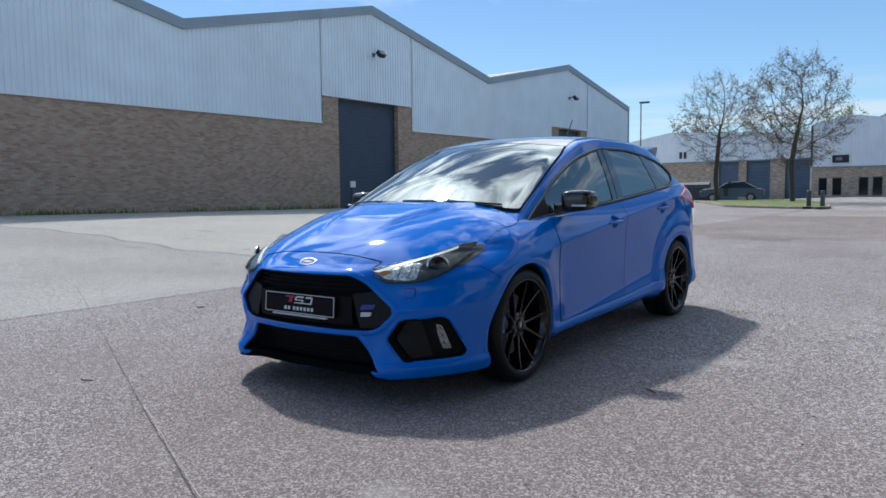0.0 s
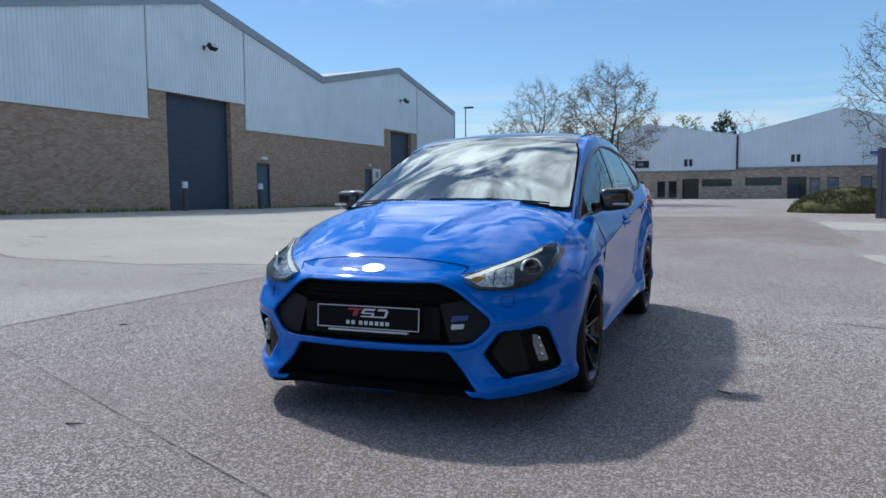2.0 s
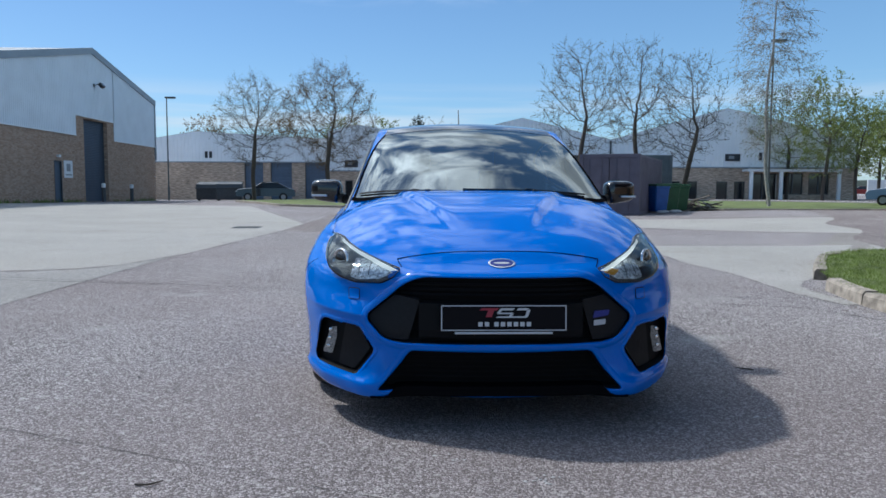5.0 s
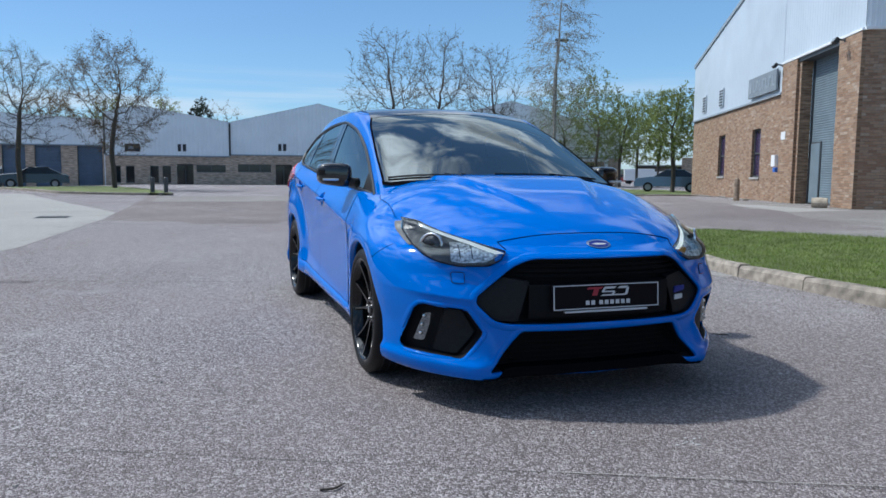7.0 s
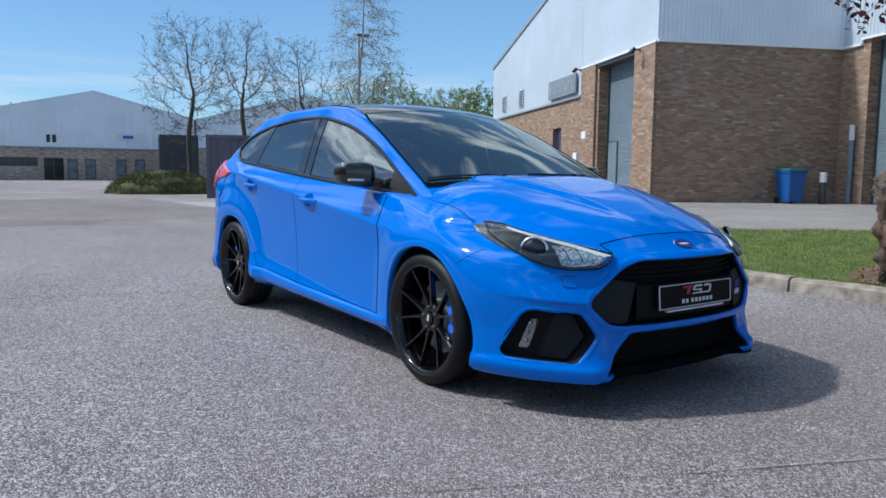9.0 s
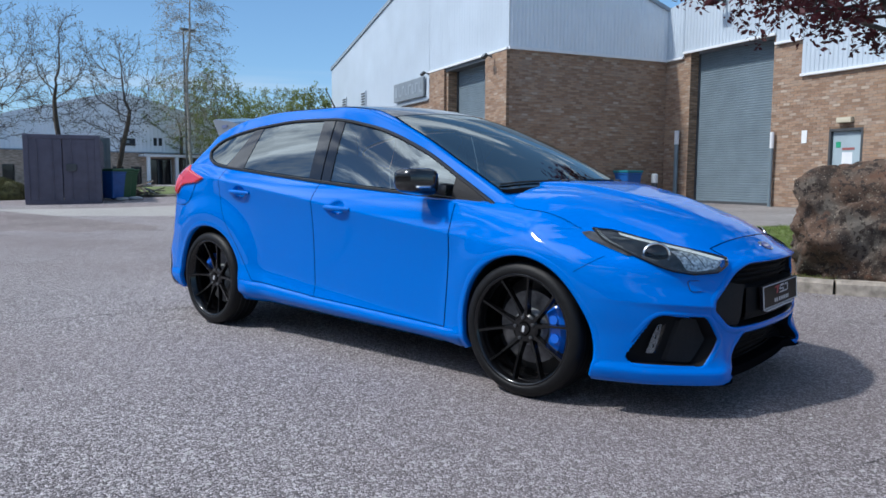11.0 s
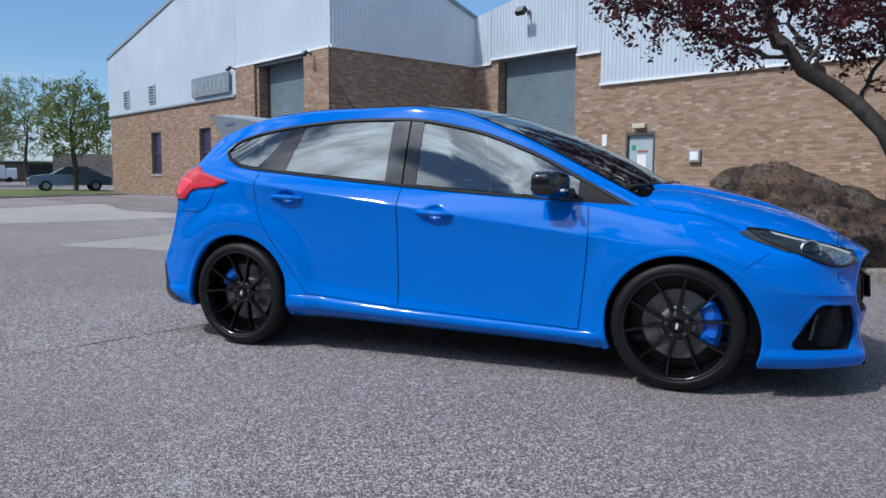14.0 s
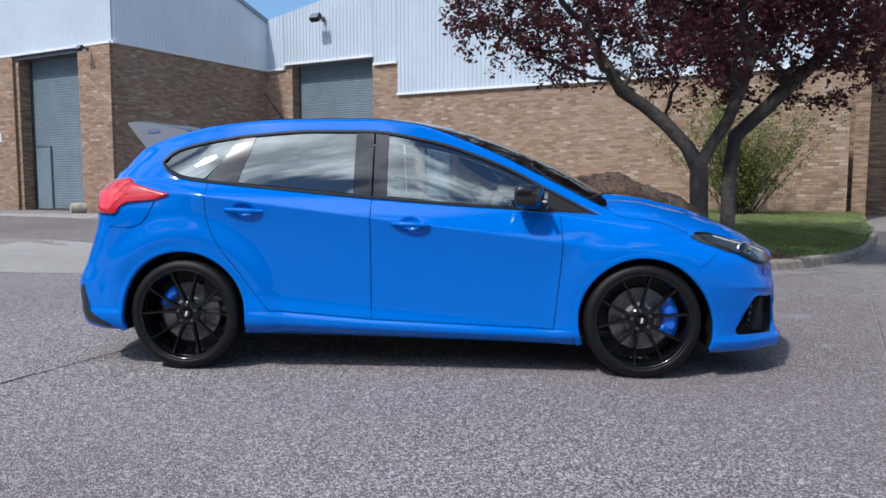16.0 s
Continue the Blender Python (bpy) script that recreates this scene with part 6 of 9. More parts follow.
def panel_bm(f0, f1, lo, hi, off, sx, nu=104, nv=84):
    """A body panel between two upright cuts f0(z), f1(z) and two lines lo(f), hi(f), standing off proud of the body."""
    bm = bmesh.new()
    grid = []
    for i in range(nu + 1):
        row = []
        for k in range(nv + 1):
            u, v, o = i / nu, k / nv, off
            z = 0.6
            for _ in range(4):
                f = f0(z) + (f1(z) - f0(z)) * u
                z = lo(f) + (hi(f) - lo(f)) * v
            row.append(bm.verts.new(flank_at(o, sx)(f, z)))
        grid.append(row)
    for a, b in zip(grid, grid[1:]):
        for k in range(len(a) - 1):
            bm.faces.new((a[k], b[k], b[k + 1], a[k + 1]))
    return orient(bm, MID)


for sx in SIDES:
    for nm, f0, f1 in (("front_door", lambda z: front_cut(z) - 0.003, lambda z: -0.204), ("rear_door", lambda z: -0.210, lambda z: rear_cut(z) + 0.003)):
        part(nm, panel_bm(f0, f1, lambda f: door_low(f) + 0.002, belt, 0.0022, sx), M_PAINT, car, smooth=True)
    zz = np.linspace(0.264, 0.885, 30)
    gap([flank_at(0.001, sx)(front_cut(z), z) for z in zz], 0.0016)
    gap([flank_at(0.001, sx)(-0.207, z) for z in np.linspace(0.306, 0.975, 40)], 0.0016)
    gap([flank_at(0.001, sx)(rear_cut(z), z) for z in np.linspace(0.345, 1.058, 40)], 0.0016)
    gap([flank_at(0.001, sx)(f, door_low(f)) for f in np.linspace(-0.78, 0.81, 40)], 0.0016)
    # bumper joint behind the lamp
    gap([flank_at(0.0006, sx)(f, 0.686 - (1.683 - f) * 0.66) for f in np.linspace(1.683, 1.575, 10)], 0.0012)
    # fuel flap and tail seam on the quarter panel
    gap([flank_at(0.001, sx)(f, z) for f, z in [(-1.43, 0.965), (-1.445, 0.93), (-1.475, 0.873), (-1.515, 0.83), (-1.57, 0.812), (-1.64, 0.812), (-1.70, 0.818)]], 0.0024)
    # door pulls
    for f0, z0 in PULLS:
        bm = bmesh.new()
        pts = []
        for t in np.linspace(0, 1, 11):
            f = f0 + 0.107 - 0.214 * t
            out = 0.004 + 0.020 * math.sin(math.pi * t) ** 0.6
            pts.append(((side_x(f, z0, 0.0) + out) * sx, -f, z0 + 0.004 - 0.004 * math.cos(math.pi * t)))
        tube(bm, pts, [0.008 + 0.007 * math.sin(math.pi * t) ** 0.5 for t in np.linspace(0, 1, 11)], 12)
        part("door_pull", bm, M_PAINT, car, smooth=True)
    # sill skirt crease
    bm = bmesh.new()
    rows = []
    for f in np.linspace(-0.90, 0.91, 40):
        zt = door_low(min(max(f, -0.78), 0.81)) - 0.006
        zb = low_z(f)
        rows.append([bm.verts.new(((side_x(f, zz) + o * (1 - 0.8 * sstep((abs(f) - 0.80) / 0.11))) * sx, -f, zz)) for zz, o in ((zt, 0.0), (zt - 0.012, 0.012), (zt - (zt - zb) * 0.55, 0.022), (zb + 0.015, 0.020), (zb - 0.004, 0.006), (zb - 0.006, -0.04))])
    for a, b in zip(rows, rows[1:]):
        for k in range(5):
            bm.faces.new((a[k], a[k + 1], b[k + 1], b[k]))
    part("sill_skirt", orient(bm, MID), M_PAINT, car, smooth=True)

# ---- cabin top ----
rail_z = smooth_curve([(-1.82, 1.075), (-1.74, 1.135), (-1.605, 1.255), (-1.39, 1.335), (-1.142, 1.392), (-0.725, 1.424), (-0.281, 1.424), (0.023, 1.392), (0.17, 1.348), (0.30, 1.300), (0.49, 1.222), (0.765, 1.086), (1.03, 0.950), (1.12, 0.905), (1.22, 0.852)])
rail_x = smooth_curve([(-1.82, 0.53), (-1.7, 0.575), (-1.4, 0.60), (-0.7, 0.592), (0.0, 0.594), (0.3, 0.606), (0.56, 0.628), (0.88, 0.668), (1.12, 0.706), (1.22, 0.725)])
screen_x = smooth_curve([(0.0, 0.535), (0.17, 0.552), (0.32, 0.590), (0.5, 0.622), (0.77, 0.660), (1.03, 0.690), (1.25, 0.728)])
top_c = smooth_curve([(-1.82, 1.09), (-1.74, 1.16), (-1.6, 1.29), (-1.39, 1.378), (-1.14, 1.438), (-0.72, 1.470), (-0.28, 1.470), (0.02, 1.446), (0.29, 1.385), (0.556, 1.292), (0.88, 1.155), (1.12, 1.022), (1.25, 0.945)])
dlo_top = smooth_curve([(-1.43, 1.186), (-1.395, 1.226), (-1.335, 1.258), (-1.1, 1.312), (-0.908, 1.337), (-0.543, 1.361), (-0.249, 1.357), (0.107, 1.302), (0.492, 1.172), (0.827, 1.001), (1.049, 0.884)])
dlo_low = smooth_curve([(-1.43, 1.180), (-1.38, 1.130), (-1.28, 1.090), (-1.135, 1.070), (-0.23, 0.985), (0.80, 0.905), (1.049, 0.882)])


def cabin_base(f):
    return side_x(max(f, -1.80), sh_z(f) - 0.004) - 0.006 - 0.05 * sstep((f - 0.35) / 0.65)


def cabin_x(f, z):
    z0, z1 = sh_z(f) - 0.01, rail_z(f) - 0.01
    q = min(1.15, max(-0.1, (z - z0) / max(0.05, z1 - z0)))
    bow = 0.010 - 0.003 * sstep((f - 0.1) / 0.6)
    return cabin_base(f) + (rail_x(f) + 0.022 - cabin_base(f)) * q + bow * math.sin(math.pi * min(1, max(0, q)))


def cabin_top(x, f):
    xr = rail_x(f) - 0.02
    t = min(1.0, abs(x) / xr)
    return rail_z(f) + 0.012 + (top_c(f) - rail_z(f) - 0.012) * (1 - t ** 2.0)


def screen_base(x):
    return 1.215 - 0.165 * (x / 0.7) ** 2


def screen_head(x):
    return 0.20 - 0.06 * (x / 0.6) ** 2


def cabin_mesh():
    bm = bmesh.new()
    fs = sorted(set(np.linspace(-1.82, 1.22, 150)) | {-1.43, -1.42, 1.049})
    for sx in SIDES:
        grid = []
        for f in fs:
            row = []
            z0, z1 = sh_z(f) - 0.03, rail_z(f) - 0.012
            zl = min(dlo_low(f), z0 + (z1 - z0) * 0.6)
            zt = max(zl + 0.004, min(dlo_top(f), z1 - 0.006))
            for a, b, k0, k1 in ((z0, zl, 0, 4), (zl, zt, 4, 14), (zt, z1, 14, 17)):
                for k in range(k0, k1):
                    z = a + (b - a) * (k - k0) / (k1 - k0)
                    row.append((cabin_x(f, z), z))
            row.append((cabin_x(f, z1), z1))
            xs = row[-1][0]
            xr = rail_x(f) - 0.02
            for t in (0.33, 0.66, 1.0):
                a = t * math.pi / 2
                row.append((xr + (xs - xr) * math.cos(a), z1 + (rail_z(f) + 0.012 - z1) * math.sin(a)))
            for k in range(1, 21):
                x = xr * (1 - k / 20)
                row.append((x, cabin_top(x, f)))
            grid.append([bm.verts.new((x * sx, -f, z)) for x, z in row])
        for i in range(len(fs) - 1):
            for k in range(len(grid[0]) - 1):
                vs = (grid[i][k], grid[i + 1][k], grid[i + 1][k + 1], grid[i][k + 1])
                c = sum((v.co for v in vs), Vector()) / 4
                f = -c.y
                if 4 <= k < 14 and -1.43 < f < 1.049:
                    continue
                if k >= 20 and screen_head(c.x) + 0.012 < f < screen_base(c.x) - 0.03 and abs(c.x) < screen_x(f) - 0.022:
                    continue
                bm.faces.new(vs if sx > 0 else vs[::-1])
    bmesh.ops.remove_doubles(bm, verts=bm.verts, dist=0.0005)
    return orient(bm, Vector((0, 0, 1.0)))


CAB = Vector((0, 0, 1.0))
part("cabin_shell", cabin_mesh(), M_PAINT, car, smooth=True)


def pane_bm(f0, f1, lo, hi, off, sx, nu=36, nv=10):
    bm = bmesh.new()
    grid = []
    for i in range(nu + 1):
        row = []
        for k in range(nv + 1):
            u, v = i / nu, k / nv
            f = f0(v) + (f1(v) - f0(v)) * u
            z = lo(f) + (hi(f) - lo(f)) * v
            row.append(bm.verts.new(((cabin_x(f, z) + off) * sx, -f, z)))
        grid.append(row)
    for a, b in zip(grid, grid[1:]):
        for k in range(nv):
            bm.faces.new((a[k], b[k], b[k + 1], a[k + 1]))
    return orient(bm, CAB)


lo_in = lambda f: dlo_low(f) + 0.014
hi_in = lambda f: max(dlo_low(f) + 0.015, dlo_top(f) - 0.014)
for sx in SIDES:
    part("door_window", pane_bm(lambda v: -0.135, lambda v: 0.79 - 0.0 * v, lo_in, hi_in, 0.001, sx), M_SIDEG, car, "clear front door glass", True)
    part("door_window", pane_bm(lambda v: -0.985 + 0.085 * v, lambda v: -0.30, lo_in, hi_in, 0.001, sx), M_PRIVACY, car, "dark tinted rear door glass", True)
    part("quarter_window", pane_bm(lambda v: -1.415 + 0.03 * v, lambda v: -1.172 + 0.18 * v, lo_in, hi_in, 0.001, sx), M_PRIVACY, car, "dark tinted quarter glass", True)
    # gloss pillars between the panes
    part("b_pillar", pane_bm(lambda v: -0.315, lambda v: -0.212, dlo_low, dlo_top, 0.005, sx, 4), M_PILLAR, car, smooth=True)
    part("b_pillar", pane_bm(lambda v: -0.202, lambda v: -0.125, dlo_low, dlo_top, 0.005, sx, 4), M_PILLAR, car, smooth=True)
    part("c_pillar", pane_bm(lambda v: -1.170 + 0.178 * v, lambda v: -0.982 + 0.085 * v, dlo_low, dlo_top, 0.004, sx, 8), M_PILLAR, car, smooth=True)
    part("mirror_sail", pane_bm(lambda v: 0.775 - 0.0 * v, lambda v: 1.035, dlo_low, lambda f: max(dlo_low(f) + 0.002, dlo_top(f)), 0.005, sx, 14, 4), M_SAIL, car)
    fs = np.linspace(-1.425, 1.045, 70)
    loop = [Vector(((cabin_x(f, dlo_low(f)) + 0.004) * sx, -f, dlo_low(f))) for f in fs] + [Vector(((cabin_x(f, dlo_top(f)) + 0.004) * sx, -f, dlo_top(f))) for f in fs[::-1]]
    bm = bmesh.new()
    tube(bm, loop, 0.0105, 6, True)
    part("window_trim", bm, M_SATIN, car)
    # inner lining hides the shell's inside
    gap([Vector(((cabin_x(f, sh_z(f)) + 0.001) * sx, -f, sh_z(f) - 0.004)) for f in np.linspace(-1.1, 0.83, 40)], 0.0025)


def top_patch(f_of, x_of, n, mm, off):
    """A patch on the cabin's top: x_of(s, f) for s in -1..1, f_of(x, t) for t in 0..1."""
    bm = bmesh.new()
    grid = []
    for i in range(n + 1):
        s = -1 + 2 * i / n
        row = []
        for k in range(mm + 1):
            t = k / mm
            x, f = 0.0, f_of(0.55 * s, t)
            for _ in range(4):
                x = x_of(s, f)
                f = f_of(x, t)
            row.append(bm.verts.new((x, -f, cabin_top(x, f) + off)))
        grid.append(row)
    for a, b in zip(grid, grid[1:]):
        for k in range(mm):
            bm.faces.new((a[k], b[k], b[k + 1], a[k + 1]))
    return orient(bm, CAB)


part("windscreen", top_patch(lambda x, t: screen_base(x) + (screen_head(x) - screen_base(x)) * t, lambda s, f: s * screen_x(f), 36, 30, 0.003), M_SCREEN, car, "curved laminated windscreen", smooth=True)
for sx in SIDES:
    part("screen_border", top_patch(lambda x, t: screen_base(x) + (screen_head(x) - screen_base(x)) * t, lambda s, f: sx * (screen_x(f) + 0.005 - 0.013 * (s + 1) / 2), 2, 30, 0.0045), M_FRIT, car)
part("screen_border", top_patch(lambda x, t: screen_head(x) + 0.055 * t - 0.012, lambda s, f: s * (screen_x(f) + 0.004), 30, 3, 0.0048), M_GLOSSK, car)
part("cowl", top_patch(lambda x, t: screen_base(x) + 0.03 - 0.04 * t, lambda s, f: s * (screen_x(f) + 0.008), 30, 3, 0.0055), M_FRIT, car)
part("roof_panel", top_patch(lambda x, t: screen_head(x) - 0.008 + (-1.40 - screen_head(x) + 0.008) * t, lambda s, f: s * min(rail_x(f) - 0.048, screen_x(min(0.2, f)) + 0.004 if f > -0.1 else 9), 24, 40, 0.004), M_GLOSSK, car, "gloss black roof panel", smooth=True)
# wipers
for x0, x1, bow in ((0.58, -0.10, 0.05), (-0.08, -0.66, 0.045)):
    bm = bmesh.new()
    pts = []
    for t in np.linspace(0, 1, 14):
        x = x0 + (x1 - x0) * t
        f = screen_base(x) - 0.030 - bow * math.sin(math.pi * t * 0.55) * 0.4
        pts.append((x, -f, cabin_top(x, f) + 0.012))
    tube(bm, pts, 0.0055, 6)
    part("wiper_blade", bm, M_BLACK, car)
    bm = bmesh.new()
    tube(bm, [(x0 - 0.05, -(screen_base(x0) + 0.01), cabin_top(x0 - 0.05, screen_base(x0)) + 0.006), ((x0 + x1) / 2, pts[7][1], pts[7][2] + 0.006)], [0.009, 0.005], 6)
    part("wiper_arm", bm, M_BLACK, car)

# door mirrors
for sx in SIDES:
    bm = bmesh.new()
    bmesh.ops.create_uvsphere(bm, u_segments=28, v_segments=16, radius=1.0)
    mr = part("door_mirror", bm, M_GLOSSK, car, "gloss black door mirror", smooth=True)
    for v in mr.data.vertices:
        c = v.co.copy()
        k = 4.2
        r = (abs(c.x) ** k + abs(c.y) ** k + abs(c.z) ** k) ** (1 / k)
        c = c / r
        taper = 1 - 0.18 * (c.x + 1) / 2
        v.co = Vector(((0.885 + 0.093 * c.x) * sx, -(0.672 + (0.092 if c.y < 0 else 0.068) * -c.y * taper - 0.02 * (c.x + 1)), 0.996 + 0.073 * c.z * taper + 0.006 * c.x))
    bm = bmesh.new()
    tube(bm, [(0.765 * sx, -0.75, 0.948), (0.80 * sx, -0.72, 0.955), (0.84 * sx, -0.69, 0.965)], [0.030, 0.028, 0.03], 10)
    part("mirror_stalk", bm, M_SATIN, car, smooth=True)
    part("mirror_indicator", box_bm((min(0.875 * sx, 0.965 * sx), -0.738, 0.962), (max(0.875 * sx, 0.965 * sx), -0.715, 0.974), 0.006, Matrix.Translation((0, -0.018, 0))), M_REFL, car)
    part("mirror_glass", box_bm((min(0.82 * sx, 0.95 * sx), -0.602, 0.945), (max(0.82 * sx, 0.95 * sx), -0.598, 1.04), 0.002), M_CHROME, car)

# tail lamps, spoiler, aerial, rear details
for sx in SIDES:
    tail = dense([(-1.875, 0.995), (-1.84, 1.05), (-1.72, 1.084), (-1.60, 1.094), (-1.562, 1.060), (-1.455, 1.028), (-1.343, 1.0), (-1.42, 0.970), (-1.588, 0.955), (-1.632, 0.933), (-1.668, 0.888), (-1.775, 0.890), (-1.855, 0.915)], 0.012, 0.012)
    part("tail_lamp", orient(fill_bm(tail, flank_at(0.012, sx), 6, flank_at(-0.01, sx)), MID), M_TAIL, car, "red tail lamp cluster", smooth=True)
    inner = dense([(-1.82, 1.02), (-1.69, 1.03), (-1.60, 1.0), (-1.66, 0.96), (-1.70, 0.915), (-1.78, 0.925)], 0.012, 0.01)
    part("tail_lamp_lens", orient(fill_bm(inner, flank_at(0.0145, sx), 3), MID), M_TAIL2, car, "brighter red inner lens", True)
    plate_o = dense([(-1.755, 1.428), (-1.70, 1.432), (-1.50, 1.405), (-1.36, 1.372), (-1.45, 1.315), (-1.605, 1.262), (-1.63, 1.275)], 0.015, 0.012)
    x = 0.505
    bm = fill_bm(plate_o, lambda f, z: Vector(((x + 0.02 * (1.43 - z) / 0.16) * sx, -f, z)), 3, lambda f, z: Vector(((x - 0.03) * sx, -f, z)))
    part("spoiler_end_plate", orient(bm, Vector((0.53 * sx, 1.56, 1.36))), M_SPOIL, car, "satin grey spoiler end plate")
    part("spoiler_mark", orient(fill_bm(dense([(-1.62, 1.385), (-1.55, 1.39), (-1.55, 1.368), (-1.62, 1.363)], 0.01, 0.004), lambda f, z: Vector(((x + 0.024 * (1.43 - z) / 0.16 + 0.004) * sx, -f, z)), 2), Vector((0, 1.5, 1.3))), M_SPMARK, car)
for sx in SIDES:
    vent = dense([(-1.905, 0.480), (-1.955, 0.44), (-1.925, 0.300), (-1.875, 0.262), (-1.70, 0.240), (-1.70, 0.254), (-1.865, 0.300)], 0.01, 0.006)
    part("bumper_trim", orient(fill_bm(vent, flank_at(0.004, sx), 3, flank_at(-0.006, sx)), MID), M_SATIN, car, "black lower trim of the rear bumper")
bm = bmesh.new()
rows = []
for x in np.linspace(-0.505, 0.505, 23):
    crown = 0.03 * (1 - (x / 0.505) ** 2)
    rows.append([bm.verts.new((x, -f, z + crown)) for f, z in ((-1.34, 1.372), (-1.50, 1.405), (-1.72, 1.434), (-1.755, 1.430), (-1.72, 1.412), (-1.50, 1.375))])
for a, b in zip(rows, rows[1:]):
    for k in range(6):
        bm.faces.new((a[k], a[(k + 1) % 6], b[(k + 1) % 6], b[k]))
part("spoiler_wing", orient(bm, Vector((0, 1.55, 1.41))), M_GLOSSK, car)
bm = bmesh.new()
tube(bm, [(0.0, 0.92, 1.455), (0.0, 0.945, 1.50), (0.0, 1.06, 1.66)], [0.012, 0.006, 0.0035], 7)
part("aerial", bm, M_BLACK, car)
part("aerial_foot", box_bm((-0.025, 0.88, 1.448), (0.025, 0.97, 1.472), 0.01), M_BLACK, car)

# cabin inside
part("cabin_floor", box_bm((-0.74, -0.95, 0.30), (0.74, 1.45, 0.40), 0.02), M_CABIN, car)
part("dashboard", box_bm((-0.70, -1.04, 0.62), (0.70, -0.50, 0.988), 0.06), M_CABIN, car)
for sx in SIDES:
    part("door_card", box_bm((min(0.72 * sx, 0.77 * sx), -0.75, 0.38), (max(0.72 * sx, 0.77 * sx), 1.20, 0.90), 0.02), M_CABIN, car)
part("parcel_shelf", box_bm((-0.66, 1.0, 0.94), (0.66, 1.55, 0.98), 0.01), M_CABIN, car)
part("tail_bulkhead", box_bm((-0.64, 1.55, 0.6), (0.64, 1.6, 1.1), 0.01), M_CABIN, car)


def car_seat(x, y, name):
    st = part(name, box_bm((x - 0.25, y - 0.28, 0.42), (x + 0.25, y + 0.25, 0.60), 0.06), M_SEAT, car)
    part("seat_back", box_bm((-0.25, -0.07, 0.0), (0.25, 0.07, 0.62), 0.06, Matrix.Translation((x, y + 0.27, 0.55)) @ pose(0, 0, 0, -16, 0, 0)), M_SEAT, st)
    part("head_rest", box_bm((-0.13, -0.05, 0.0), (0.13, 0.05, 0.19), 0.045, Matrix.Translation((x, y + 0.45, 1.13)) @ pose(0, 0, 0, -10, 0, 0)), M_SEAT, st)
    return st


car_seat(0.37, 0.02, "front_seat")
car_seat(-0.37, 0.02, "front_seat")
part("rear_bench", box_bm((-0.62, 0.72, 0.42), (0.62, 1.15, 0.60), 0.06), M_SEAT, car)
part("rear_bench_back", box_bm((-0.62, -0.07, 0.0), (0.62, 0.07, 0.52), 0.06, Matrix.Translation((0, 1.14, 0.55)) @ pose(0, 0, 0, -16, 0, 0)), M_SEAT, car)
mm = Matrix.Translation((-0.37, -0.42, 0.90)) @ pose(0, 0, 0, -66, 0, 0)
bm = bmesh.new()
tube(bm, [mm @ Vector((0.18 * math.cos(a), 0.18 * math.sin(a), 0)) for a in np.linspace(0, 2 * math.pi, 28, endpoint=False)], 0.014, 7, True)
tube(bm, [mm @ Vector((-0.18, 0, 0)), mm @ Vector((0.18, 0, 0))], 0.016, 6)
part("steering_wheel", bm, M_CABIN, car)
part("rear_view_mirror", box_bm((-0.11, -0.30, 1.27), (0.11, -0.27, 1.33), 0.012), M_CABIN, car)


